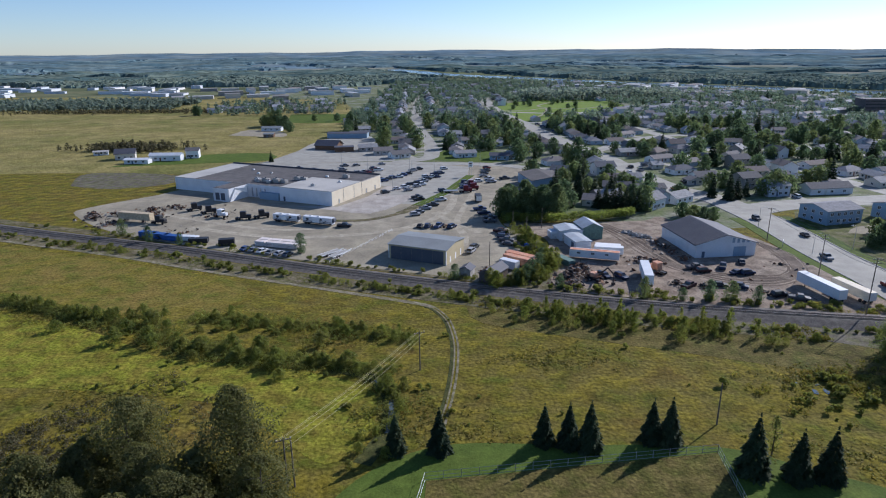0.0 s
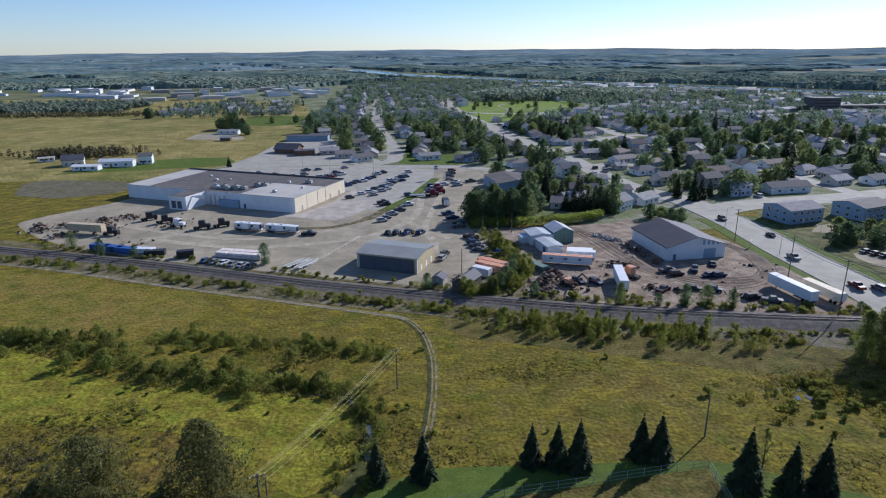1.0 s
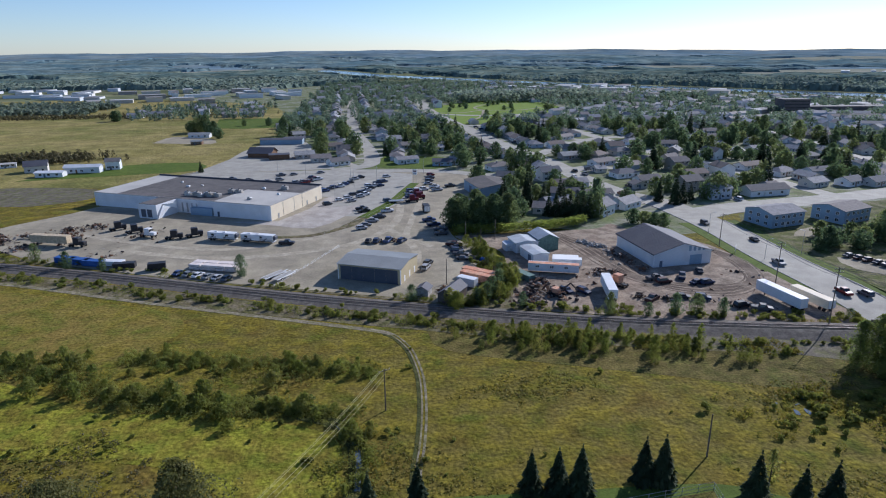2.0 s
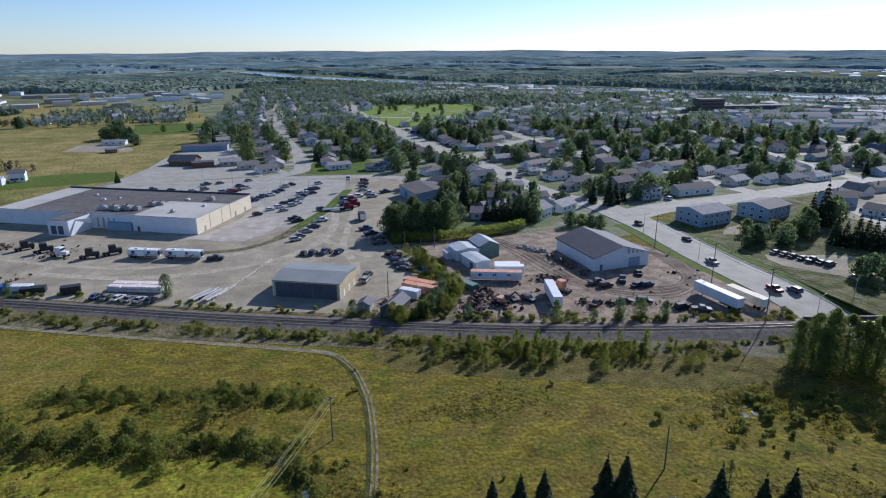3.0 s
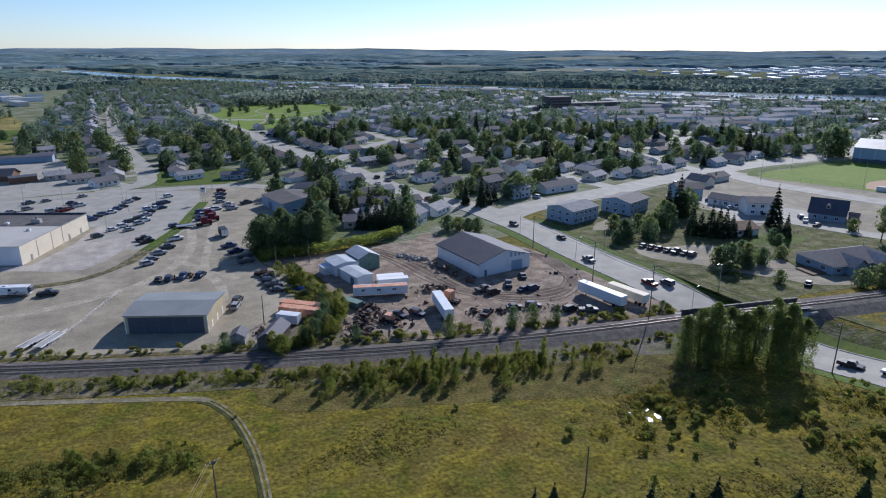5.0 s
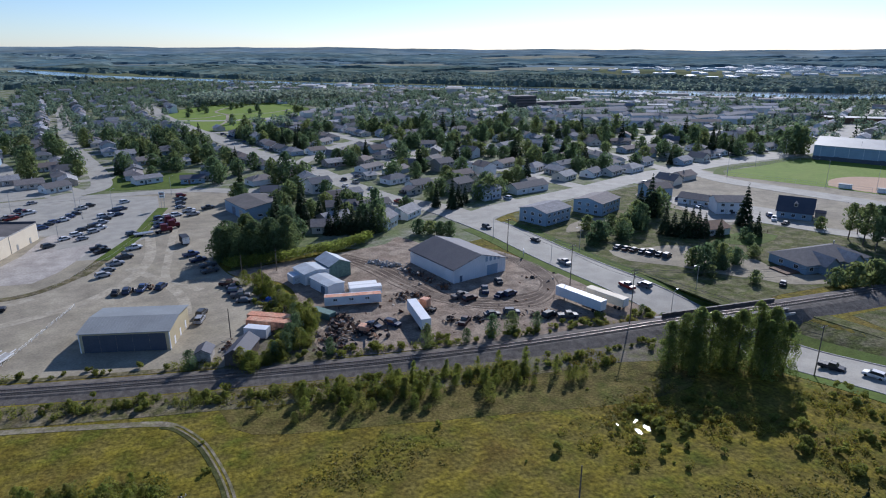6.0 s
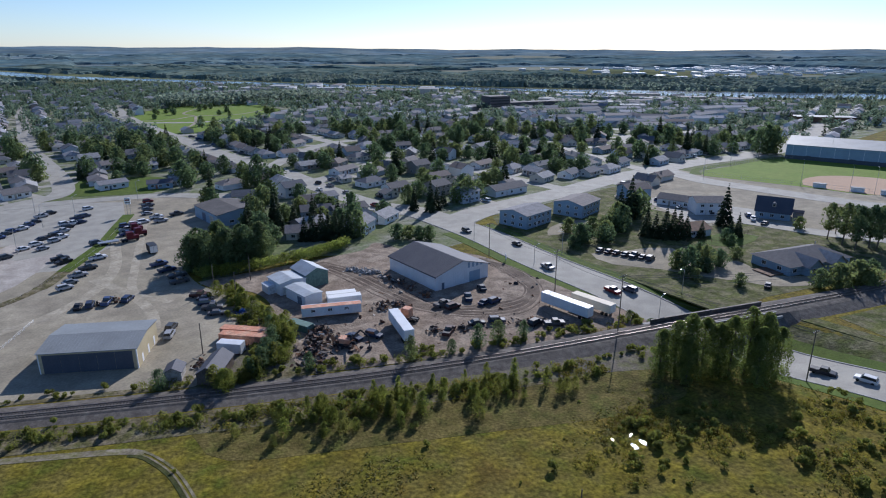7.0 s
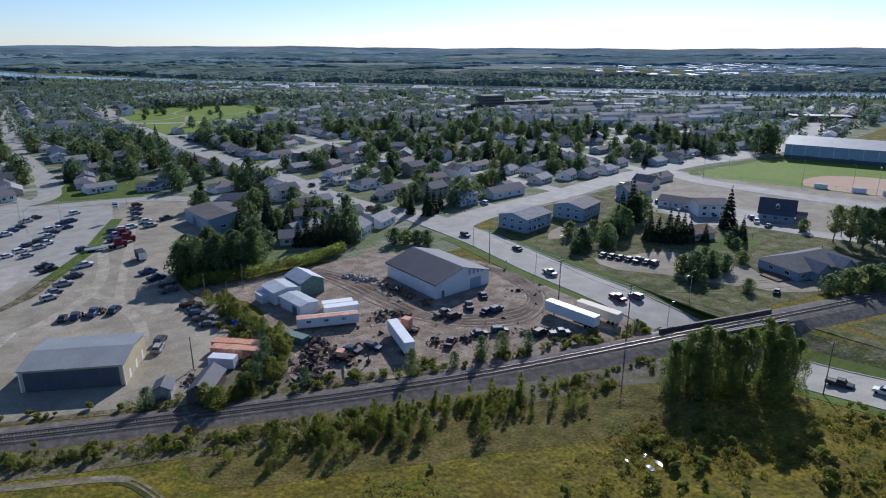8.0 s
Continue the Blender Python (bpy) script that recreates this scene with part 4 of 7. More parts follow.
def plant_all():
    rng = np.random.default_rng(11)
    # near spruces at the edge of the mown lawn
    near_sp = [spruce_tree("spruce_tree", 9, 5.4, 2600, s, "dark green spruce at the edge of the lawn") for s in (1, 2)]
    for i, (x, y, h) in enumerate([(17.5, 95.5, 7.9), (21.7, 94.6, 8.6), (25.2, 93.8, 9.4), (36.6, 95.8, 8.5), (39.6, 95.2, 9.0), (50.3, 86.8, 11), (56.7, 85.1, 9.3), (61.8, 85.0, 9.6), (-0.9, 93.3, 8.6), (-8.5, 93.2, 7.8), (72, 79, 9), (83, 76, 9)]):
        tagged(place(near_sp[i % 2], x, y, h / 9, rng, sz=1.0), group="spruces along the lawn")
    thin = broad_tree("young_tree", 8, 2.4, 420, 0.22, 77, "thin sparse reddish young tree", M["shrub"], low=0.15)
    place(thin, 55.8, 91.5, 1.0, rng)
    place(thin, 146, 98, 0.7, rng)
    # big trees in the foreground, by the creek
    pop = [broad_tree("willow_tree", 17, 14.5, 11000, 0.22, s, "large rounded olive-green willow beside the creek", M["willow"], low=0.0, shape="column", gaps=-0.75) for s in (21, 22)]
    for i, (x, y, s) in enumerate([(-50, 86, 0.94), (-32.5, 84.5, 1.02), (-56, 82, 0.7), (-45, 79, 0.82), (-27, 77, 0.8), (-60, 77, 0.8), (-40, 74, 0.8), (-52, 71, 0.8), (-34, 70, 0.75)]):
        place(pop[i % 2], x, y, s, rng, sz=s)
    low_ = [broad_tree("willow_bush", 17, 16, 2600, 0.5, s, "dense olive-green willow scrub in shade", M["willow"], low=0.0, shape="dome", gaps=-0.9) for s in (23, 24)]
    for i in range(30):
        place(low_[i % 2], rng.uniform(-66, -25), rng.uniform(66, 84), rng.uniform(0.35, 0.6), rng)
    # tall poplars by the bridge
    tall = [broad_tree("poplar_tree", 17.5, 8.4, 6800, 0.22, s, "tall leafy green poplar beside the railway", M["leafnear"], low=0.0, shape="column", gaps=-0.7) for s in (31, 32, 33)]
    for i, (x, y, s, h) in enumerate([(100, 127.5, 0.75, 11.5), (103, 126, 0.85, 13.4), (106.2, 125, 0.9, 14.6), (109.5, 123.8, 0.82, 13.4), (103, 122.8, 0.7, 10.5), (111.4, 121.5, 0.75, 12.6), (113.2, 119.5, 0.82, 14.6), (116.5, 118, 0.95, 16.6), (119.5, 116, 0.92, 16.0), (122.3, 114, 0.75, 13.2), (115.5, 114.2, 0.8, 13.6)]):
        tagged(place(tall[i % 3], x, y, s, rng, sz=h / 17.5 / s), group="poplars by the bridge")
    # shrubs: along the railway, the creek, and across the field
    sh = [shrub("shrub", 2.6, 3.0, 520, 0.175, s, "rounded green shrub in rough grass") for s in (41, 42, 43)]
    tl = shrub("shrub", 5.0, 2.3, 640, 0.175, 44, "tall narrow green shrub beside the railway")
    creek = smooth([(-190, 186), (-124.5, 164), (-109, 158), (-95, 152), (-78, 145), (-62, 136), (-50, 130.6), (-38, 128), (-26, 125), (-16, 121), (-11, 113), (-10, 102), (-15, 88), (-24, 66)], 8)
    for i in range(120):
        p = creek[rng.integers(8, len(creek) - 8)]
        sp = 5.5 if -95 < p[0] < -28 else 1.8
        bush(sh[i % 3], p[0] + rng.normal() * sp * 1.2, p[1] + rng.normal() * sp * 0.5 + 1, rng.uniform(0.5, 1.35) * (1.1 if sp > 3 else 0.8), rng)
    for i in range(55):
        x = rng.uniform(-62, -8)
        bush(sh[i % 3], x, 150 - 0.22 * (x + 60) + rng.normal() * 2.2, rng.uniform(0.35, 1.0), rng)
    for i in range(120):
        x = rng.uniform(-20, 92) if i < 85 else rng.uniform(-150, -10)
        y = float(np.interp(x, RAIL[:, 0], RAIL[:, 1])) - (rng.uniform(8.5, 15.5) if x > 14 else rng.uniform(7, 10.5))
        big = 14 < x < 80
        bush(tl if (big and rng.random() < 0.6) else sh[i % 3], x, y, rng.uniform(0.45, 1.0) * (0.95 if big else 0.75), rng)
    tb = [shrub("shrub", 6.6, 5.0, 1400, 0.2, s, "tall yellow-green willow shrub beside the railway") for s in (45, 46)]
    for i in range(34):
        x = rng.uniform(12, 64) if i < 28 else rng.uniform(64, 84)
        y = 154.5 - 0.33 * (x - 14) + rng.normal() * 2.4
        place(tb[i % 2], x, y, rng.uniform(0.32, 0.72) * (1.0 if x < 64 else 0.7), rng)
    for i in range(60):
        x = rng.uniform(34, 120)
        bush(tl if rng.random() < 0.3 else sh[i % 3], x, float(np.interp(x, RAIL[:, 0], RAIL[:, 1])) + rng.uniform(5.5, 10), rng.uniform(0.45, 1.0), rng)
    for i in range(34):
        k = i / 33
        bush(tl if i % 3 == 0 else sh[i % 3], 23 + 11 * k - 5 * (k - 0.5) + rng.normal() * 2, 176 + 48 * k + rng.normal() * 2, rng.uniform(0.5, 1.1), rng)
    for i in range(150):
        k = rng.uniform(0.18, 0.72)
        p = RAIL[int(k * (len(RAIL) - 1))]
        x, y = p[0] + rng.normal() * 3, p[1] - rng.uniform(6.5, 12)
        if -190 < x < 118:
            bush(sh[i % 3], x, y, rng.uniform(0.35, 0.9), rng)
    for i in range(60):
        k = rng.uniform(0.2, 0.5)
        p = RAIL[int(k * (len(RAIL) - 1))]
        bush(sh[i % 3], p[0] + rng.normal() * 2, p[1] + rng.uniform(6, 9), rng.uniform(0.35, 0.8), rng)
    for i in range(90):
        x, y = rng.uniform(-80, 85), rng.uniform(92, 150)
        if inside(LAWN, x, y) or (70 > x > 12 and rng.random() < 0.75):
            continue
        bush(sh[i % 3], x, y, rng.uniform(0.2, 0.6), rng)
    bush(sh[0], 57.8, 115, 0.75, rng)
    for i in range(60):   # round the pond and along the road bank
        x, y = rng.normal(82, 8), rng.normal(113, 4.5)
        if math.hypot(x - 77, (y - 113) * 0.8) < 2.6:
            continue
        bush(sh[i % 3], x, y, rng.uniform(0.3, 0.8), rng)
    for i in range(70):
        x, y = rng.uniform(96, 128), rng.uniform(72, 104)
        bush(sh[i % 3], x, y, rng.uniform(0.35, 0.95), rng)
    # yard edges: young trees and shrubs by the scrap
    yt = [broad_tree("young_tree", 7, 4.6, 1500, 0.2, s, "bright green young tree at the yard edge", M["leaf"], low=0.0) for s in (51, 52)]
    for i, (x, y, s) in enumerate([(3.5, 179.5, 0.75), (27, 180, 1.0), (29.5, 184, 0.9), (25, 177, 0.8), (31, 189, 0.8), (-49, 206.5, 0.95), (56, 163, 0.8), (66, 161, 0.6), (73, 160, 0.9), (79, 160, 0.95), (85, 157.5, 0.7), (34, 171, 0.6), (32, 194, 0.7), (33.5, 200, 0.6), (30, 206, 0.5), (22, 175, 0.7), (-108, 221, 0.8), (-95, 217, 0.6), (118, 153, 0.6), (121, 148, 0.6), (-122, 230, 0.9)]):
        place(yt[i % 2], x, y, s, rng)
    for i in range(64):
        p = STRIP[int(rng.integers(0, len(STRIP)))]
        place(tb[i % 2] if i % 3 else sh[i % 3], p[0] + rng.normal() * 1.5, p[1] + rng.normal() * 1.5, rng.uniform(0.4, 0.85) if i % 3 else rng.uniform(0.6, 1.1), rng)
    # hedge and tree clump behind the outbuildings
    cl = [broad_tree("birch_tree", 13, 9.5, 4600, 0.32, s, "dense leafy tree in a clump behind the yard", M["leaf"], low=-0.05) for s in (61, 62)]
    for i, (x, y, s) in enumerate([(25, 255, 0.95), (30, 253, 1.08), (36, 252.5, 1.12), (42, 252, 1.1), (47, 253, 0.95), (28, 261, 0.95), (35, 260, 1.05), (42, 259, 1.0), (49, 258, 0.75)]):
        tagged(place(cl[i % 2], x, y, s, rng), group="clump behind the yard")
    cs, rs = [], []
    for x, y, s in REST:
        for k in range(4):
            cs.append((x + rng.normal() * 0.6 * s, y + rng.normal() * 0.5 * s, s * rng.uniform(0.7, 1.7)))
            rs.append(s * rng.uniform(0.6, 1.0))
    q, f = leaves(cs, rs, 190 * len(REST), 0.2, rng)
    tagged(new("undergrowth", foliage_mesh("undergrowth", q, f, M["shrub"])), "low green undergrowth in the rough grass", "shrubs", kind="stuff")
    for o in near_sp + pop + low_ + tall + sh + tb + [tl, thin]:
        drop(o)
    # a low continuous thicket along the creek and on the rough left part of the field
    cs, rs = [], []
    for i in range(1500):
        p = creek[rng.integers(4, len(creek) - 14)]
        if p[0] > -25 and rng.random() < 0.7:
            continue
        sp = 3.0 if -95 < p[0] < -28 else 0.8
        cs.append((p[0] + rng.normal() * 2.5, p[1] + rng.normal() * sp * 0.8, rng.uniform(0.1, 0.8)))
        rs.append(rng.uniform(0.5, 1.2))
    for i in range(520):
        x = rng.uniform(-66, -6)
        cs.append((x, 151 - 0.22 * (x + 60) + rng.normal() * 2.0, rng.uniform(0.0, 0.6)))
        rs.append(rng.uniform(0.5, 1.1))
    for i in range(1500):
        p = RAIL[int(rng.uniform(0.22, 0.66) * (len(RAIL) - 1))]
        far_ = rng.random() < 0.35
        x, y = p[0] + rng.normal() * 2, p[1] + (rng.uniform(5.5, 8.5) if far_ else -rng.uniform(6.5, 11.5))
        g = math.sin(x / 7) + math.sin(x / 3.1 + 1) + rng.normal() * 0.5
        if g > 0.0 and x < 88 and not (far_ and -50 < x < 0 and g < 1):
            cs.append((x, y, rng.uniform(0.0, 0.7)))
            rs.append(rng.uniform(0.5, 1.1))
    q, f = leaves(cs, rs, 70000, 0.18, rng)
    tagged(new("thicket", foliage_mesh("thicket", q, f, M["shrub"])), "low dense green thicket along the creek", "thicket", kind="stuff")
    cs, rs = [], []
    for i in range(1500):
        x, y = rng.normal(-78, 15), rng.normal(92, 13)
        if y < 1.15 * (x + 150) + 20:
            cs.append((x, y, rng.uniform(-0.1, 0.3)))
            rs.append(rng.uniform(0.4, 0.9))
    q, f = leaves(cs, rs, 42000, 0.16, rng)
    tagged(new("weed_patch", foliage_mesh("weed_patch", q, f, M["dryweed"])), "grey-brown dry weeds in the rough field", "weeds", kind="stuff")
    # soft scrub round the pond, along the road bank and below the railway
    cs, rs = [], []
    for n_, fx, fy in ((520, lambda: rng.normal(83, 9), lambda x: rng.normal(112.5, 5)), (620, lambda: rng.uniform(94, 129), lambda x: rng.uniform(68, 106)), (520, lambda: rng.uniform(10, 92), lambda x: float(np.interp(x, RAIL[:, 0], RAIL[:, 1])) - rng.uniform(7, 15)), (240, lambda: rng.uniform(100, 126), lambda x: float(np.interp(x, RAIL[:, 0], RAIL[:, 1])) + rng.uniform(5, 10))):
        for i in range(n_):
            x = fx()
            y = fy(x)
            g = math.sin(x / 3.7 + y / 5) + math.sin(y / 2.9 - x / 6) + rng.normal() * 0.5
            if g < 0.2 or math.hypot(x - 77, (y - 113) * 0.8) < 2.8:
                continue
            cs.append((x, y, float(ground_z(x, y)) + rng.uniform(0.0, 0.5)))
            rs.append(rng.uniform(0.4, 1.1))
    q, f = leaves(cs, rs, 42000, 0.17, rng)
    tagged(new("low_scrub", foliage_mesh("low_scrub", q, f, M["tuft"])), "low yellow-green scrub and weeds in rough grass", "scrub", kind="stuff")
    # hedge
    line = smooth([(26, 245), (36, 244), (54, 245.5), (67, 248), (78, 252)], 10)
    cs = [(p[0], p[1], 2.3 + rng.uniform(-0.3, 0.5)) for p in line for _ in range(4)]
    q, f = leaves([(a + rng.normal() * 0.6, b + rng.normal() * 0.8, c) for a, b, c in cs], [2.1] * len(cs), 16000, 0.24, rng)
    h = tagged(new("hedge", foliage_mesh("hedge", q, f, M["hedge"])), "long clipped green hedge behind the yard", "hedge")
    return yt + cl


LAWN = [(-24, 66), (-17, 82), (-9, 91), (2, 95.5), (21, 95), (48, 94), (60, 88), (75, 80), (90, 70), (80, 40), (-10, 40)]
slab("mown_lawn", LAWN, M["lawn"], 0.05, n=3, label="mown green lawn beside the field", cat="lawn")
slab("rough_plot", [(-3, 85.5), (47, 92.3), (45, 70), (40, 50), (-4, 50)], M["roughplot"], 0.09, label="unmown fenced plot within the lawn", cat="plot")
_stock = plant_all()
for _o in _stock:
    drop(_o)

M["apron"] = material("pale_apron_gravel", (0.40, 0.36, 0.31), 0.95, spots=[(0.47, 0.425, 0.37), (0.31, 0.275, 0.235)], scale=0.06, amount=0.7, fine=1.4, fine_amt=0.16)


M["ballgrass"] = material("bright_mown_turf", (0.15, 0.22, 0.03), 0.9, spots=(0.19, 0.24, 0.045), scale=0.05, amount=0.6, fine=2.0, fine_amt=0.15, spec=0.1)

# ---- ground details ----
_south = int(np.searchsorted(ROAD[:, 1], 250))
for s_, ln_ in ((-8.0, ROAD), (8.0, ROAD[:_south])):
    sheet("kerb", ln_, 0.45, M["concrete"], 0.24, label="pale concrete kerb along the road", cat="kerb", side=s_)
for s_, ln_ in ((-10.5, ROAD[8:66]), (10.8, ROAD[8:_south])):
    sheet("verge", ln_, 4.4, M["lawn"], 0.1, 0.3, label="mown grass verge beside the road", cat="verge", side=s_)
for s_ in (15.2, 19.4, 23.4):
    sheet("verge", ROAD[:38], 4.6, M["bankgrass"], 0.105, 0.3, label="rough grass bank beside the sunken road", cat="verge", side=s_)
slab("dull_grass", [(6, 159), (40, 149), (70, 141), (98, 133), (106, 128), (98, 119), (80, 121), (60, 128), (35, 137), (10, 147)], M["roughplot"], 0.025, n=3, label="dull olive grass below the railway bank", cat="meadow")
M["roughverge"] = material("dry_brown_weeds", (0.125, 0.105, 0.050), 0.95, spots=[(0.085, 0.092, 0.028), (0.20, 0.168, 0.115)], scale=0.15, amount=0.75, fine=1.5, fine_amt=0.4, bump=0.6, bump_scale=1.5, spec=0.1)
sheet("rough_strip", smooth([(-62, 252.5), (-44, 249.5), (-30, 251), (-18, 262), (-11.5, 275)], 8), [1.6] * 8 + [3] * 16 + [4.4] * 9, M["roughverge"], 0.14, 0.3, "dry weedy strip beside the parking lot", "grass strip")
for s_, w_ in ((9.4, 8.2), (-7.2, 4.6)):
    sheet("rail_verge", RAIL[int(0.12 * len(RAIL)):int(0.66 * len(RAIL))], w_, M["roughverge"], 0.047, 0.3, "dry brown weeds along the railway bank", "verge", side=s_)
sheet("grass_island", smooth([(-11.5, 275), (-8, 282), (2, 303), (9, 325), (15.5, 345)], 6), 4.6, M["lawn"], 0.22, 0.3, "grass strip dividing the parking lot", "grass strip")
PARK = [(59, 760), (80, 622), (124, 640), (160, 668), (222, 766), (214, 874), (147, 892), (87, 840)]
slab("park_lawn", PARK, M["ballgrass"], 0.088, n=4, label="bright green open park lawn", cat="park")
for c_ in ([(62, 740), (95, 735), (125, 760), (165, 755), (205, 790)], [(125, 760), (120, 800), (150, 850), (190, 860)], [(88, 640), (110, 690), (125, 760)]):
    sheet("park_path", smooth(c_, 8), 3.0, M["gravel"], 0.16, 0.2, "curving pale path in the park", "path")
slab("green_field", [(-167, 708), (-88, 702), (-80, 632), (-145, 622)], M["lawn"], 0.08, n=3, label="bright green hayfield beyond the store", cat="field")
slab("restaurant_lot", [(-112, 394), (-101, 440), (-99, 470), (-88, 512), (-58, 516), (-50, 470), (-44, 440), (-30, 396)], M["asphalt"], 0.062, n=2, label="worn asphalt lot behind the store", cat="parking lot")
slab("front_lawn", [(-6, 398), (30, 386), (44, 402), (40, 428), (2, 440)], M["lawn"], 0.09, n=2, label="mown front lawns of the street houses", cat="lawn")
slab("farm_lawn", [(-205, 380), (-150, 392), (-110, 402), (-118, 430), (-150, 430), (-172, 418)], M["lawn"], 0.07, n=2, label="mown lawn beside the farm buildings", cat="lawn")
slab("dirt_patch", [(-195, 324), (-169, 316), (-145, 328), (-150, 352), (-193, 362), (-206, 354)], M["bank"], 0.06, n=3, label="bare gravel patch in the meadow", cat="ground")
slab("dirt_patch", [(-178, 529), (-131, 517), (-138, 548), (-172, 566)], M["gravel"], 0.06, n=3, label="bare gravel farmyard patch", cat="ground")
slab("ball_field", [(309, 272), (322, 282), (350, 283), (386, 285), (411, 278), (428, 244), (420, 205), (346, 191), (329, 224)], M["ballgrass"], 0.1, n=3, label="mown green baseball outfield", cat="ball field")
slab("infield", [(333, 228), (351, 237), (373, 234), (389, 214), (378, 198), (346, 192), (336, 207)], M["clay"], 0.15, n=4, label="reddish clay baseball infield", cat="infield")
slab("gravel_lot", [(164, 196), (150, 200), (148, 188), (158, 176), (168, 158), (184, 150), (176, 164), (180, 190)], M["gravel"], 0.07, n=2, label="gravel parking area behind the road bank", cat="parking lot")
slab("paved_yard", [(231, 249), (246, 247), (252, 226), (262, 204), (242, 196), (238, 203), (216, 206), (222, 222)], M["asphalt"], 0.08, n=2, label="pale asphalt forecourt beside the houses", cat="parking lot")
slab("gravel_shoulder", [(283, 292), (312, 292), (311, 270), (330, 222), (346, 188), (360, 150), (318, 150), (300, 185), (290, 215), (282, 250)], M["gravel"], 0.07, n=2, label="wide pale gravel parking strip beside the ball field", cat="parking lot")
slab("ball_verge", [(306, 280), (322, 290), (386, 292), (418, 286), (434, 246), (428, 240), (412, 280), (352, 286), (320, 284), (310, 274)], M["lawn"], 0.09, n=1, label="grass strip outside the ball field fence", cat="verge")
slab("office_lot", [(176, 172), (188, 168), (184, 158), (187, 150), (196, 146), (192, 141), (182, 143), (173, 150), (170, 162)], M["gravel"], 0.08, n=2, label="pale gravel lot beside the hipped building", cat="parking lot")
slab("office_lawn", [(196, 192), (214, 192), (222, 182), (205, 178), (196, 184)], M["lawn"], 0.08, n=2, label="mown lawn between drive and fence", cat="lawn")
slab("paved_apron", [(152, 226), (168, 222), (182, 230), (176, 238), (160, 234)], M["gravel"], 0.07, n=2, label="gravel drive beside the apartment blocks", cat="driveway")
slab("bank_gravel", [(58, 151), (85, 146), (112, 138), (119, 128), (108, 128), (86, 137), (62, 144)], M["bank"], 0.05, n=3, label="bare grey gravel bank below the railway", cat="bank")
for pts in ([(-2, 306), (10, 312), (9, 322), (-4, 316)], [(-25, 296), (-12, 300), (-14, 308), (-27, 304)], [(0, 292), (6, 300), (2, 304), (-5, 296)]):
    slab("asphalt_patch", pts, M["asphalt"], 0.07, n=3, label="worn grey asphalt patch in the lot", cat="pavement")
for pts in ([(74.4, 111.6), (75.2, 111.2), (75.6, 112.6), (75.0, 113.2)], [(77.1, 111.0), (77.9, 112.0), (77.4, 113.4), (76.9, 112.2)], [(76.4, 114.6), (77.6, 114.9), (77.1, 115.6)], [(79.0, 116.9), (80.3, 116.5), (80.9, 117.2), (79.8, 117.6)], [(72.8, 115.4), (73.3, 115.6), (73.2, 116.3)], [(86.3, 113.0), (87, 113.4), (86.8, 114.0)]):
    slab("pond", pts, M["water"], 0.08, n=3, label="small marsh pond among shrubs", cat="water")
sheet("creek_bank", smooth([(-22, 123), (-14.5, 119), (-11.2, 113), (-10.3, 106), (-10.6, 99), (-14, 90)], 6), 3.4, M["weed"], 0.036, 0.2, "dark weedy banks of the creek", "bank")
sheet("creek", smooth([(-14.5, 118.6), (-11.2, 113), (-10.3, 106), (-10.4, 99)], 6), 1.0, M["water"], 0.045, 0.2, "dark narrow creek in a grassy gully", "water")


for k_ in range(7):
    dx, dy = 1.1 * (k_ - 3) + 0.5 * (k_ % 2), 0.9 * (k_ % 3) - 1.2
    for s_ in (-0.9, 0.9):
        sheet("wheel_rut", smooth([(62 + 0.5 * dx, 241), (68 + dx, 224), (71 + dx, 206 + dy), (75 + 0.7 * dx, 190 + dy), (84, 179.5 + dx), (98, 176 + dx), (110 - 0.5 * dx, 184 + dy), (114.5 - 0.6 * dx, 200), (112, 216 + dy)], 6), 0.5, M["rut"], 0.12 + 0.004 * k_, 0.15, "dark curving wheel rut in the dirt", "rut", side=s_)

slab("store_lot", [(-11.5, 277), (-3, 296), (7, 322), (14, 346), (16, 372), (-20, 390), (-62, 391), (-110, 394), (-112, 380), (-60, 345), (-30, 318), (-24, 317), (-11, 303), (-19, 279)], M["asphalt"], 0.057, n=1, label="worn grey asphalt of the store's parking lot", cat="parking lot")
M["lane"] = material("packed_pale_gravel", (0.375, 0.330, 0.245), 0.95, spots=[(0.31, 0.272, 0.20), (0.42, 0.372, 0.285)], scale=0.12, amount=0.8, fine=1.2, fine_amt=0.18, spec=0.15)
for pts, w_ in (([(-4, 262), (4, 244), (8, 226), (6, 208), (0, 196)], 3.2), ([(6, 300), (3, 270), (-6, 248), (-24, 232), (-60, 226), (-100, 240)], 3.6), ([(20, 330), (14, 296), (9, 268), (6, 244), (14, 230)], 2.6), ([(-120, 262), (-90, 246), (-60, 236), (-30, 246)], 2.8)):
    sheet("drive_lane", smooth(pts, 8), w_, M["lane"], 0.068 + 0.002 * w_, 0.1, "pale packed lane worn into the gravel lot", "pavement")
slab("pale_apron", [(-94, 285), (-66, 275), (-47, 267), (-31, 261), (-19, 279), (-11, 303), (-24, 317), (-30, 315), (-47, 274)], M["apron"], 0.064, n=2, label="pale gravel apron round the store", cat="pavement")

# ---- vehicles ----
def wheel_mesh(r=0.34, w=0.24):
    bm = bmesh.new()
    cyl(bm, (0, -w / 2, 0), (0, w / 2, 0), r, n=12)
    cyl(bm, (0, -w / 2 - 0.02, 0), (0, w / 2 + 0.02, 0), r * 0.55, n=8)
    return bm_mesh("wheel", bm, M["tyre"])


WHEEL, BIGWHEEL = wheel_mesh(), wheel_mesh(0.5, 0.3)


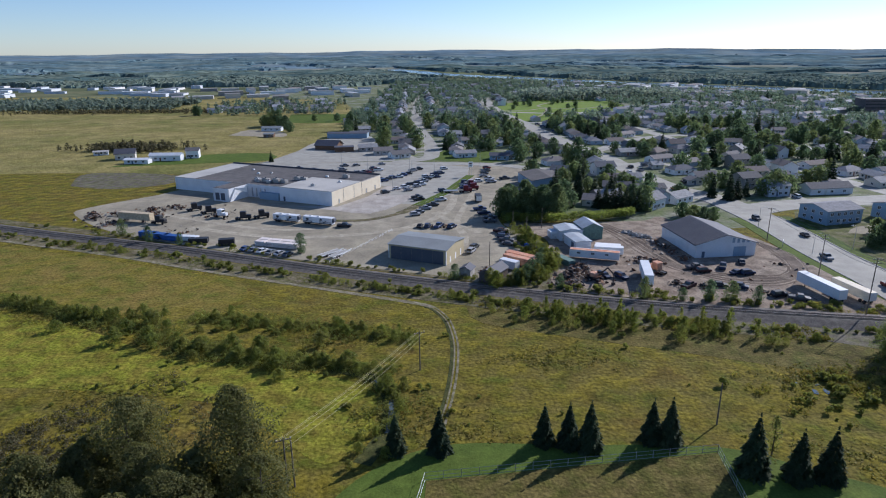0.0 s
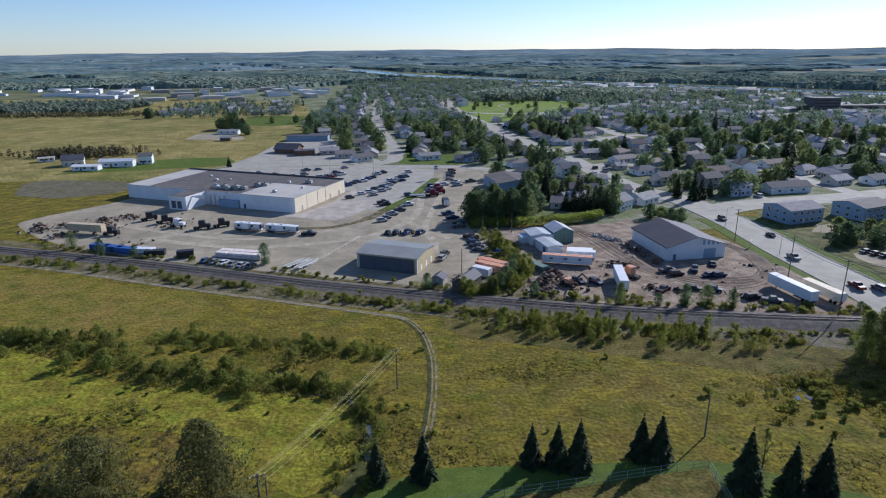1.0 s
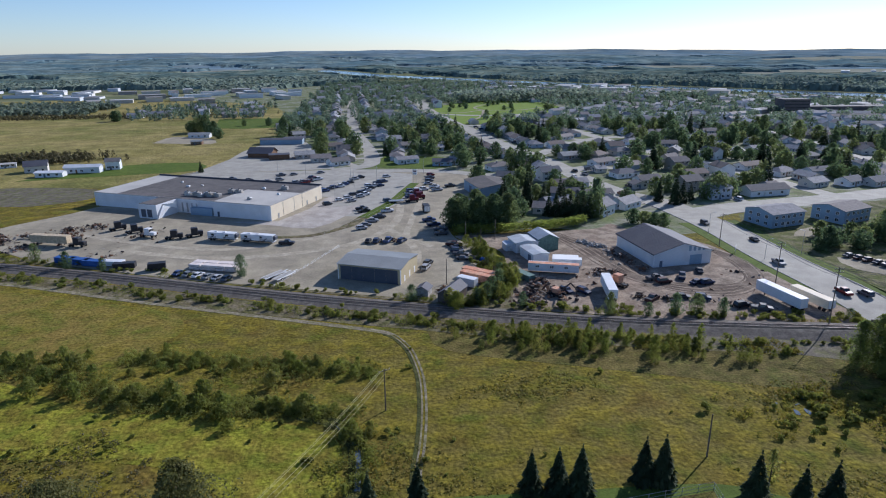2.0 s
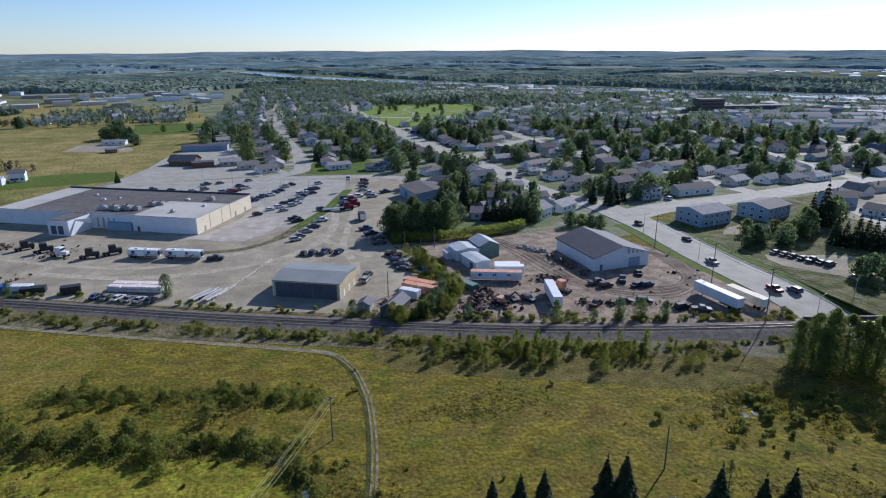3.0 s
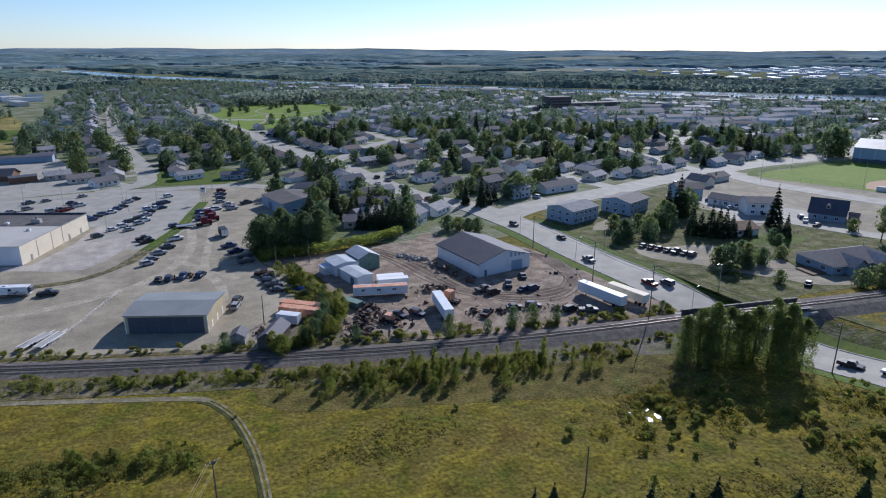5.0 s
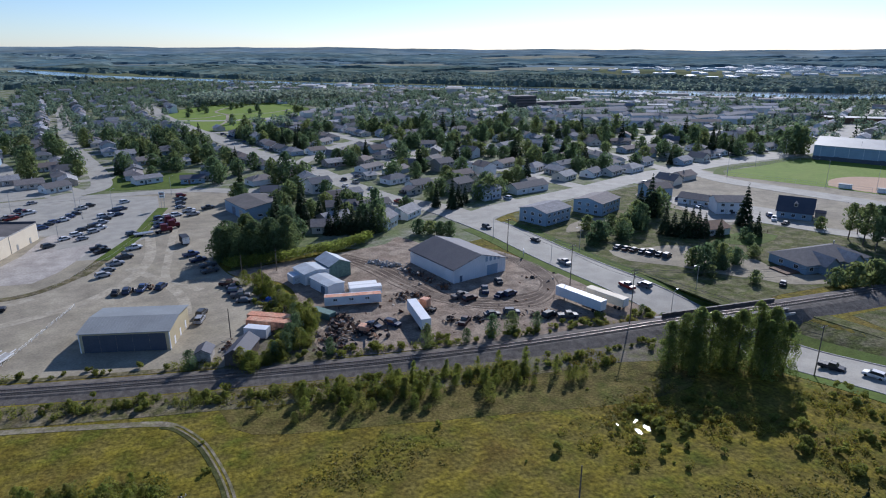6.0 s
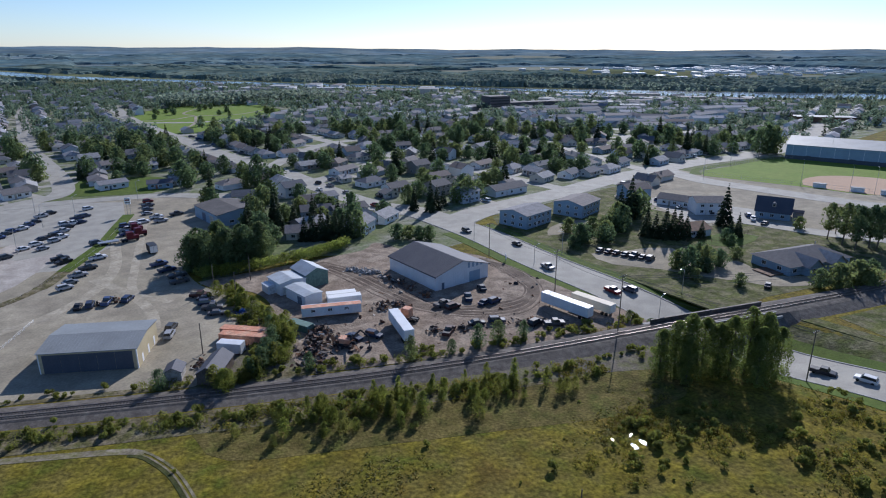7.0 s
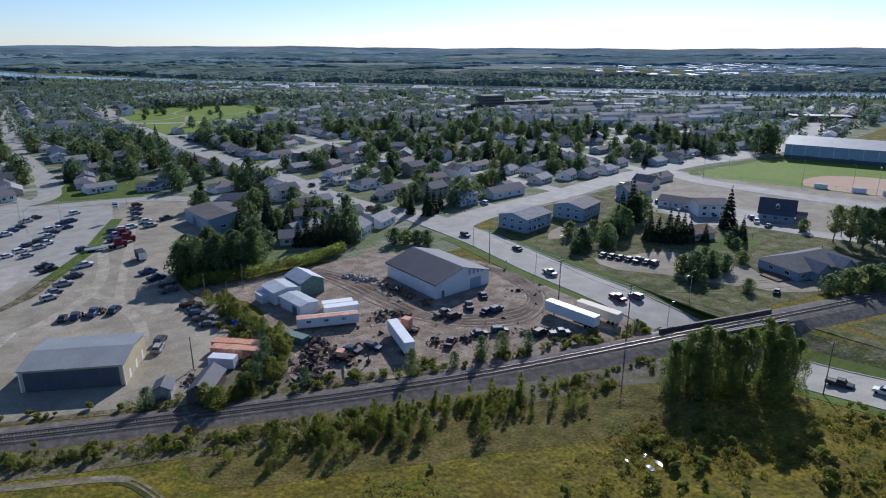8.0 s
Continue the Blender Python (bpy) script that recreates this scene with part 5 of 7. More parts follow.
def car(kind, label, paint="carpaint"):
    o = thing(kind, pose(0, -300, 0), label, "pickup" if kind == "pickup_truck" else "car")
    L, w, g = {"sedan": (4.7, 0.9, 0.5), "suv": (4.7, 0.95, 0.62), "pickup_truck": (5.7, 1.0, 0.7)}[kind]
    hb = {"sedan": 0.92, "suv": 1.08, "pickup_truck": 1.18}[kind]
    ht = {"sedan": 1.45, "suv": 1.75, "pickup_truck": 1.88}[kind]
    a, b, c, d = {"sedan": (-1.75, -1.0, 0.55, 1.15), "suv": (-2.2, -1.9, 0.5, 1.15), "pickup_truck": (-0.75, -0.55, 0.85, 1.35)}[kind]
    h = L / 2
    bm = prism(bmesh.new(), [(-h, 0.3), (h, 0.3), (h, hb - 0.28), (h - 0.25, hb - 0.1), (d, hb), (-h + 0.1, hb), (-h, hb - 0.15)], -w, w)
    bmesh.ops.bevel(bm, geom=list(bm.edges), offset=0.07, segments=1, affect='EDGES')
    box(bm, b - 0.02, c + 0.02, -w + 0.19, w - 0.19, ht - 0.07, ht)
    for x0, x1 in ((a, b), (d, c)):
        for s in (-1, 1):
            cyl(bm, (x0, s * (w - 0.06), hb - 0.02), (x1, s * (w - 0.2), ht - 0.04), 0.05, n=4)
    part("body", bm, M[paint], o)
    gl = bmesh.new()
    pr = [(a, hb - 0.02), (d, hb - 0.02), (c, ht - 0.06), (b, ht - 0.06)]
    lo = [gl.verts.new((x, s * (w - 0.05 if z < hb + 0.1 else w - 0.2), z)) for s in (-1, 1) for x, z in pr]
    gl.faces.new(lo[:4])
    gl.faces.new(lo[7:3:-1])
    for i in range(4):
        gl.faces.new((lo[i], lo[4 + i], lo[4 + (i + 1) % 4], lo[(i + 1) % 4]))
    part("cabin_glass", gl, M["glass"], o)
    if kind == "pickup_truck":
        part("bed_liner", boxes((-h + 0.15, a - 0.1, -w + 0.14, w - 0.14, hb - 0.01, hb + 0.015)), M["black"], o)
    for x in (-h * 0.62, h * 0.62):
        for s in (-1, 1):
            part("wheel", WHEEL, None, o, at=pose(x, s * (w - 0.12), 0.34))
    return o


CARS = [car("sedan", "parked sedan with dark windows"), car("suv", "parked sport utility vehicle"), car("pickup_truck", "parked pickup truck with open bed")]
M["oldpaint"] = material("dull_dark_car_paint", (0.06, 0.06, 0.07), 0.55, random_tint=[(0.022, 0.022, 0.026), (0.05, 0.055, 0.065), (0.03, 0.045, 0.09), (0.10, 0.10, 0.105), (0.07, 0.03, 0.028)], fine_amt=0.1, spec=0.3)
OLDCARS = [car("sedan", "dull dark sedan standing on gravel", "oldpaint"), car("suv", "dark utility vehicle standing on gravel", "oldpaint"), car("pickup_truck", "old dark pickup standing on gravel", "oldpaint")]
_cr = np.random.default_rng(91)


def park(x, y, heading, kind=None, z=0.1, group="cars in the lot", stock=CARS):
    k = int(_cr.integers(0, 3)) if kind is None else kind
    return tagged(copy_thing(stock[k], pose(x, y, z, 0, 0, heading + float(_cr.uniform(-4, 4)))), group=group)


# rows in the store's lot
for row in ([(-85, 368), (-75, 365), (-69, 356), (-64, 360), (-59, 376), (-52, 378), (-37, 382), (-58, 363), (-48, 354), (-45, 355), (-43, 353), (-41, 356), (-39, 362), (-37, 361), (-41, 368)],
            [(-34, 336), (-31, 330), (-29, 335), (-27, 338), (-24, 340), (-22, 345), (-19, 350), (-17, 359), (-14, 363)],
            [(-23, 309), (-19, 313), (-17, 320), (-17, 306), (-14, 322), (-12, 324), (-13, 315), (-10, 328), (-8, 334), (-9, 340), (-6, 339), (-3, 340), (-4, 348), (-1, 350), (-11, 319)],
            [(1, 364), (0, 304), (-11, 285), (-28, 301)]):
    for x, y in row:
        park(x, y, 28)
for x, y in [(-12, 289.5), (-0.7, 284), (-4.4, 274), (-7.6, 267.5), (-10, 261.8), (-11.6, 257)]:
    park(x, y, 15)
for x, y in [(26, 365.5), (24.8, 357), (23.6, 348.5), (22.5, 341), (25, 332.5), (25.6, 325), (19.2, 327), (15.6, 325), (12, 324)]:
    park(x, y, 8)
for x, y in [(11.8, 317.3), (11.3, 311), (33.3, 333.7), (16.2, 266), (17.5, 258.5), (19, 245), (19.4, 251)]:
    park(x, y, 12, 2)
for i, (x, y) in enumerate([(-9, 238.5), (-6, 238.3), (22, 230), (22.8, 226.4), (22.4, 222.5), (23, 218.4), (23.2, 214)]):
    park(x, y, 80 if i < 2 else -20, i % 3, stock=OLDCARS)
for x, y in [(-69.4, 210.6), (-66, 209.2), (-62.6, 207.8), (-59.2, 206.2), (-56, 204.8), (-53, 203.6)]:
    park(x, y, 65, 0, group="cars by the railway")
for x, y in [(9.8, 206), (11, 210.5)]:
    park(x, y, 62, 1)
for x, y, a in [(79.5, 187, 10), (81, 184, 5), (88.5, 187.5, 60), (90.5, 182, 20), (93.5, 181.5, 12), (96.5, 192, 70)]:
    park(x, y, a, group="cars outside the workshop", stock=OLDCARS)
for x, y, a in [(54, 179, -60), (49.3, 180.5, -70), (64, 182, 20), (71.5, 171, 40), (80.6, 171.5, -20), (86, 170, -25), (94, 163.5, 10), (98, 160.5, -20)]:
    park(x, y, a, group="vehicles in the dirt yard", stock=OLDCARS)
for x, y in [(154.5, 200), (156, 197.4), (157.4, 194.8), (158.8, 192), (160.2, 189.4), (161.5, 186.8), (162.6, 184.4)]:
    park(x, y, 15, group="cars behind the bank", stock=OLDCARS)
for x, y, a in [(235.5, 243, 20), (234.8, 236.6, 20), (232.7, 228.5, 15), (234, 219.5, 70), (236, 215, 70), (246, 202.6, 50), (242, 197.6, 40), (240, 191, 10), (173, 147.6, 30)]:
    park(x, y, a, group="cars by the houses")
for x, y, a, k in [(126.2, 196, -92, 2), (129.4, 170, -88, 2), (134.8, 168, 92, 1), (133.5, 222, 90, 0), (127, 246, -90, 1), (139.5, 103, 105, 1), (137, 111, -75, 2)]:
    park(x, y, a, k, z=float(ground_z(x, y)) + 0.1, group="cars on the road")


for x, y in [(110.2, 364.6), (105.0, 348.9), (113.1, 354.7), (114.0, 335.9), (124.7, 319.4), (114.1, 302.8), (119.9, 304.1)]:
    park(x, y, 96, z=0.12, group="cars on the street")


def semi_trailer(label, x, y, rot, ln=14.6, body="white", z=0.1, wheels=True, h=2.8, skirt=1.15, cat="trailer", name="semi_trailer"):
    o = thing(name, pose(x, y, z, 0, 0, rot), label, cat)
    w = 1.3
    xs = np.arange(0.06, ln - 0.3, 0.31)
    side = [(float(x) + d, w + e) for x in xs for d, e in ((0.0, 0.0), (0.03, 0.035), (0.15, 0.035), (0.18, 0.0))]
    out = [(0, w)] + side + [(ln, w), (ln, -w)] + [(x, -y) for x, y in reversed(side)] + [(0, -w)]
    bx = prism(bmesh.new(), out, -skirt - h, -skirt)
    bmesh.ops.transform(bx, matrix=Matrix.Rotation(radians(-90), 4, 'X'), verts=bx.verts)
    part("box", bx, M[body], o)
    part("chassis", boxes((0.2, ln - 0.2, -0.5, 0.5, skirt - 0.25, skirt)), M["black"], o)
    part("rear_door", boxes((-0.05, 0, -w + 0.08, -0.03, skirt + 0.08, skirt + h - 0.08), (-0.05, 0, 0.03, w - 0.08, skirt + 0.08, skirt + h - 0.08)), M["trim"], o)
    if wheels:
        for q in (1.3, 2.6):
            for s in (-1, 1):
                part("wheel", BIGWHEEL, None, o, at=pose(q, s * (w - 0.2), 0.5))
        part("landing_leg", boxes((ln - 3, ln - 2.85, -0.8, -0.65, 0, skirt), (ln - 3, ln - 2.85, 0.65, 0.8, 0, skirt)), M["black"], o)
    return o


semi_trailer("white dry-van semi-trailer parked in the yard", 108.0, 157.6, 100.5, 16.0)
semi_trailer("cream box trailer beside a white one", 115.2, 156.4, 101, 13.0, "cream", h=2.4)
semi_trailer("white box trailer parked in the dirt yard", 59.6, 170.4, 79, 14.2)
semi_trailer("beige semi-trailer behind a dark tractor", -133.5, 252.5, -16, 15.5, "beige")
semi_trailer("white long office trailer with rusty roof edge", 42.4, 199.6, -17.5, 16.0, "white", h=2.5, skirt=0.7, wheels=False, name="office_trailer")
semi_trailer("white storage trailer behind the office trailer", 51.6, 204.0, -14, 9.5, "trim", h=2.3, skirt=0.4, wheels=False, name="storage_trailer")
semi_trailer("low white storage trailer", 53, 208.5, -14, 8.5, "trim", h=1.7, skirt=0.3, wheels=False, name="storage_trailer")
_ot = thing("roof_strip", pose(42.4, 199.6, 0.1, 0, 0, -17.5), "rust-streaked roof of the office trailer", "roof")
part("strip", boxes((0, 16, -1.35, 0.9, 3.2, 3.25)), M["orange"], _ot)
for q in (3, 7.5, 12):
    window(_ot, q, -1.32, 1.9, 1.1, 0.7, "f")
for i, (x, y, b) in enumerate([(21.4, 199.4, "orange"), (20.4, 196.2, "orange"), (18.8, 191.4, "white")]):
    semi_trailer("faded orange steel shipping container" if b == "orange" else "white steel shipping container", x, y, -40, 12.2 if i < 2 else 6.1, b, h=2.5, skirt=0.15, wheels=False, cat="container", name="shipping_container")
semi_trailer("green dented container bin among scrap", 38.0, 196.0, -62, 7, "green_siding", h=1.9, skirt=0.1, wheels=False, cat="container", name="scrap_bin")
for i, (x, y) in enumerate([(-114.5, 229.0), (-109.0, 226.6), (-103.6, 224.2)]):
    semi_trailer("long load under a bright blue tarp", x, y, -18, 7.5, "blue", h=1.9, skirt=0.2, wheels=False, cat="covered load", name="tarped_load")
semi_trailer("white boat-shaped covered load by the railway", -97.5, 222.8, -10, 7.5, "white", h=1.6, skirt=0.4, wheels=False, cat="covered load", name="covered_load")
semi_trailer("black open-topped steel bin", -92.5, 219.3, 5, 6.8, "black", h=1.7, skirt=0.2, wheels=False, cat="bin", name="steel_bin")
semi_trailer("black open-ended steel bin", -80.5, 216.0, 12, 5.4, "black", h=2.2, skirt=0.2, wheels=False, cat="bin", name="steel_bin")
def bundle(x, y, rot, ln, tiers, seed):
    """Stacked wrapped lumber packs on bearers."""
    rng = np.random.default_rng(seed)
    o = thing("lumber_stack", pose(x, y, 0.1, 0, 0, rot), "pale wrapped lumber packs stacked in the lot", "lumber stack")
    for k in range(tiers):
        z = 0.15 + 0.95 * k
        for q in (0.8, ln - 1.0):
            part("bearer", boxes((q, q + 0.12, -1.22, 1.22, z - 0.15, z)), M["polewood"], o)
        e = float(rng.uniform(-0.2, 0.2))
        part("pack", boxes((e, ln + e, -1.2, 1.2, z, z + 0.8), bevel=0.04), M["wrap"], o)
    return o


M["wrap"] = material("lumber_wrap", (0.72, 0.64, 0.59), 0.6, spots=(0.6, 0.52, 0.46), scale=0.5, amount=0.6, fine=3, fine_amt=0.1)
for i in range(2):
    for k in range(4):
        c_ = math.radians(-17)
        u_, v_ = 4.3 * k, 2.9 * i
        tagged(bundle(-67.0 + u_ * math.cos(c_) - v_ * math.sin(c_), 216.0 + u_ * math.sin(c_) + v_ * math.cos(c_), -17, 4.1, 2, 10 * i + k), group="lumber stacks")
def flat_trailer(x, y, rot):
    o = thing("flat_trailer", pose(x, y, 0.1, 0, 0, rot), "pale flatbed trailer with bare cross members", "trailer")
    part("frame", boxes((0, 9, -1.15, -0.95, 0.75, 1.0), (0, 9, 0.95, 1.15, 0.75, 1.0), (9, 11, -0.1, 0.1, 0.7, 0.85)), M["trim"], o)
    for q in np.arange(0.1, 8.9, 0.55):
        part("deck_board", boxes((q, q + 0.4, -0.95, 0.95, 0.93, 1.0)), M["rooflight"], o)
    for q in (2.2, 3.3):
        for s in (-1, 1):
            part("wheel", BIGWHEEL, None, o, at=pose(q, s * 1.0, 0.5))


flat_trailer(-41.4, 200.6, 52)
flat_trailer(-37.6, 199.2, 58)


def rv(x, y, rot, ln, label):
    o = semi_trailer(label, x, y, rot, ln, "white", h=2.6, skirt=0.6, cat="camper trailer", name="camper_trailer")
    part("stripe", boxes((0.3, ln - 0.4, -1.345, -1.335, 1.2, 1.7)), M["galv"], o)
    part("skirt", boxes((0.2, ln - 0.2, -1.36, -1.34, 0.6, 1.0)), M["black"], o, "dark lower skirt")
    for q in np.arange(0.9, ln - 2.2, 2.7):
        bm = prism(bmesh.new(), [(q, 1.1), (q + 0.7, 1.1), (q + 2.0, 2.1), (q + 1.5, 2.1)], -1.365, -1.345)
        part("graphic", bm, M["navy"], o, "dark slanted graphic")
    part("nose", boxes((ln - 0.05, ln + 0.9, -1.2, 1.2, 1.4, 3.1), bevel=0.3), M["navy"], o, "dark rounded front cap")
    part("slide_out", boxes((ln * 0.35, ln * 0.6, -1.85, -1.3, 1.1, 2.9), bevel=0.05), M["trim"], o)
    for q in (1.5, 4.5, 7.5):
        part("side_window", boxes((q, q + 1.3, -1.35, -1.335, 2.0, 2.7)), M["glass"], o)
    for q in (2.5, 6.0):
        part("roof_unit", boxes((q, q + 1.1, -0.4, 0.4, 3.2, 3.5), bevel=0.06), M["trim"], o)


rv(-69, 250.4, -20, 11.2, "white camper trailer with grey graphics")
rv(-56, 246.2, -20, 13.2, "long white camper trailer with slide-outs")
park(-39, 239.8, -8, 2)


def tractor_unit(x, y, rot, mat, label):
    o = thing("truck_tractor", pose(x, y, 0.1, 0, 0, rot), label, "truck")
    part("chassis", boxes((0, 6.5, -0.5, 0.5, 0.6, 0.95)), M["black"], o)
    part("cab", boxes((2.2, 4.6, -1.2, 1.2, 0.9, 3.5), bevel=0.15), M[mat], o)
    part("hood", boxes((4.5, 6.5, -0.9, 0.9, 0.9, 2.1), bevel=0.12), M[mat], o)
    part("windshield", boxes((4.58, 4.64, -1.0, 1.0, 2.3, 3.2)), M["glass"], o)
    for q in (0.7, 1.9, 5.7):
        for s in (-1, 1):
            part("wheel", BIGWHEEL, None, o, at=pose(q, s * 1.05, 0.5))
    return o


tractor_unit(-118.5, 248.0, -16, "black", "dark blue highway tractor")
tractor_unit(-96.5, 258.0, -22, "white", "white highway tractor parked in the lot")
for x, y, a in [(-112, 267, 30), (-104, 262, 25), (-86, 252, 10), (-79, 254, 20), (68, 181, 120)]:
    tractor_unit(x, y, a, "black" if x < 0 else "orange", "old dark truck parked in the lot" if x < 0 else "old truck with a pale cab")
semi_trailer("dark dump box trailer standing in the lot", 16.6, 279.5, 95, 5.5, "black", h=2.6, skirt=0.6, cat="trailer", name="dump_trailer")
semi_trailer("white flatbed trailer behind a red truck", 0.5, 300.9, 5, 7, "galv", h=0.35, skirt=0.8, cat="trailer", name="flatbed_trailer")
tractor_unit(8, 301.5, 5, "red", "red truck with a flatbed")
for x, y in [(11.5, 306.5), (11, 313.8)]:
    tractor_unit(x, y, 10, "red", "red service truck in the lot")
park(-1.6, 238.4, 70, 2)
park(3.6, 237.4, 60, 1)


def scrap(name, label, spots, n, seed, mat, big=1.6):
    """A heap of tangled plates, beams and pipes round some spots."""
    rng = np.random.default_rng(seed)
    bm = bmesh.new()
    for i in range(n):
        cx, cy, r, h = spots[int(rng.integers(0, len(spots)))]
        a, q = rng.uniform(0, 6.28), abs(rng.normal()) * 0.55
        m = Matrix.Translation((cx + math.cos(a) * r * q, cy + math.sin(a) * r * q, 0.12 + max(0, 1 - q) * h * rng.uniform(0.1, 1)))
        m = m @ Euler(rng.uniform(-0.7, 0.7, 3) + np.array((0, 0, rng.uniform(0, 6)))).to_matrix().to_4x4()
        k = rng.random()
        sz = (rng.uniform(0.4, big), rng.uniform(0.3, big * 0.6), 0.08) if k < 0.4 else (rng.uniform(1.0, 3.2), 0.12, 0.12) if k < 0.7 else (rng.uniform(0.4, 1.3), rng.uniform(0.4, 0.9), rng.uniform(0.3, 0.8))
        bmesh.ops.create_cube(bm, size=1, matrix=m @ Matrix.Diagonal((*sz, 1)))
    return tagged(new(name, bm_mesh(name, bm, M[mat])), label, "scrap", kind="stuff")


scrap("scrap_heap", "rusty scrap metal heap with beams and plates", [(41, 184, 7, 2.0), (45, 179, 6, 1.8), (37, 178, 5, 1.4), (43, 189, 5, 1.5), (36, 172.5, 4, 1.2)], 420, 7, "rust", 2.4)
scrap("scrap_heap", "pile of broken concrete and rusty steel", [(64.5, 195, 4, 1.8), (69, 194, 3, 1.2)], 90, 8, "rust")
scrap("debris_pile", "pale debris and timber pile", [(70.5, 228, 4, 1.1), (74.5, 222, 3.5, 1.2), (72, 225, 4, 0.8)], 130, 9, "concrete", 1.2)
scrap("junk_row", "old machine parts left along the fence", [(26, 212, 4, 1.1), (28.5, 207, 3, 1.0), (31, 203, 3, 0.9), (69, 173, 4, 1.2), (90, 166, 3, 1.2), (94, 165, 3, 1.3), (98, 162, 3, 1.0), (76, 171, 3, 1)], 190, 10, "rust", 1.3)
scrap("equipment_row", "dark implements and parts at the yard's edge", [(-140, 262, 7, 1.6), (-128, 270, 8, 1.3), (-146, 256, 6, 1.5), (-120, 274, 6, 1.0), (-136, 247, 7, 1.2), (-150, 262, 5, 1.6), (-126, 262, 6, 1.4)], 420, 12, "rust", 1.6)
scrap("blue_scrap", "bright blue plastic drums and sheets", [(29.5, 211, 2.2, 1.3)], 45, 13, "blue", 1.2)


scrap("shed_junk", "small implements parked behind the shed", [(0.5, 239, 2.5, 1.2), (-4, 238.6, 1.6, 0.9)], 34, 18, "rust", 1.2)
scrap("yard_litter", "scattered boards, tyres and plates in the dirt yard", [(70, 205, 14, 0.3), (95, 175, 16, 0.3), (60, 185, 14, 0.3), (108, 190, 10, 0.3), (50, 172, 12, 0.3), (82, 168, 14, 0.4)], 55, 15, "rust", 1.0)
scrap("lot_litter", "pallets and parts scattered along the yard edge", [(24, 190, 6, 0.5), (14, 186, 4, 0.4), (-100, 232, 14, 0.4), (-60, 208, 10, 0.3), (-120, 258, 14, 0.5), (-96, 262, 12, 0.6)], 200, 16, "rust", 1.2)


def excavator():
    o = thing("excavator", pose(46, 178, 0.1, 0, 0, -50), "old rusty excavator with raised boom", "excavator")
    for s in (-1.3, 0.7):
        part("track", boxes((-2, 2, s, s + 0.6, 0, 0.85), bevel=0.2), M["black"], o)
    part("house", boxes((-1.8, 1.2, -1.2, 1.2, 0.9, 2.2), bevel=0.12), M["orange"], o)
    part("cab", boxes((0.2, 1.5, 0.2, 1.2, 1.5, 2.9), bevel=0.1), M["glass"], o)
    part("boom", cyl(cyl(bmesh.new(), (1, 0, 1.6), (4, 0, 4.8), 0.28, 0.22, 6), (4, 0, 4.8), (6, 0, 3.6), 0.22, 0.2, 6), M["rust"], o)
    part("arm", cyl(bmesh.new(), (6, 0, 3.7), (6.4, 0, 0.9), 0.18, 0.14, 6), M["rust"], o)
    part("bucket", boxes((5.9, 6.8, -0.5, 0.5, 0.1, 0.9), bevel=0.1), M["rust"], o)


excavator()


M["fieldgreen"] = material("lush_field_grass", (0.205, 0.205, 0.021), 0.95, spots=[(0.235, 0.215, 0.026), (0.135, 0.150, 0.017), (0.185, 0.150, 0.024)], scale=0.06, amount=0.85, fine=1.3, fine_amt=0.42, bump=0.7, bump_scale=0.9, spec=0.08)
slab("lush_grass", [(-150, 168), (-122, 158), (-108, 152), (-94, 147), (-80, 139), (-64, 129), (-50, 126.5), (-36, 124), (-24, 120), (-15, 114.5), (-13, 106), (-14, 98), (-20, 90), (-30, 98), (-42, 108), (-56, 112), (-68, 114), (-84, 116), (-104, 118), (-130, 128), (-160, 150)], M["fieldgreen"], 0.03, n=4, label="brighter yellow-green grass beside the creek", cat="meadow")


M["fieldgold"] = material("golden_field_grass", (0.205, 0.168, 0.026), 0.95, spots=[(0.235, 0.165, 0.044), (0.122, 0.136, 0.019), (0.150, 0.115, 0.028)], scale=0.05, amount=0.85, fine=1.3, fine_amt=0.4, bump=0.6, bump_scale=0.9, spec=0.08)
slab("golden_grass", [(-230, 240), (-150, 214), (-112, 200), (-80, 187), (-62, 178), (-56, 166), (-62, 157), (-68, 152.5), (-74, 150), (-88, 155), (-104, 161), (-122, 169), (-150, 182), (-190, 200)], M["fieldgold"], 0.028, n=4, label="golden dry grass between creek and railway", cat="meadow")


# ---- poles, lamps, wires, fences ----
def utility_pole(x, y, h, rot, label, arms=1, lamp=False, group=""):
    z = float(ground_z(x, y))
    o = thing("utility_pole", pose(x, y, z, 0, 0, rot), label, "utility pole", group)
    part("pole", cyl(bmesh.new(), (0, 0, -0.5), (0, 0, h), 0.16, 0.10, 8), M["polewood"], o)
    for k in range(arms):
        part("crossarm", boxes((-1.2, 1.2, -0.06, 0.06, h - 0.55 - k * 0.9, h - 0.42 - k * 0.9)), M["polewood"], o)
        for q in (-1.1, -0.4, 0.4, 1.1):
            part("insulator", cyl(bmesh.new(), (q, 0, h - 0.42 - k * 0.9), (q, 0, h - 0.2 - k * 0.9), 0.05, n=6), M["trim"], o)
    if lamp:
        part("lamp_arm", cyl(bmesh.new(), (0, 0, h * 0.75), (0, 2.2, h * 0.75 + 0.6), 0.05, n=6), M["galv"], o)
        part("lamp_head", boxes((-0.15, 0.15, 1.9, 2.7, h * 0.75 + 0.55, h * 0.75 + 0.7), bevel=0.04), M["galv"], o)
    return o


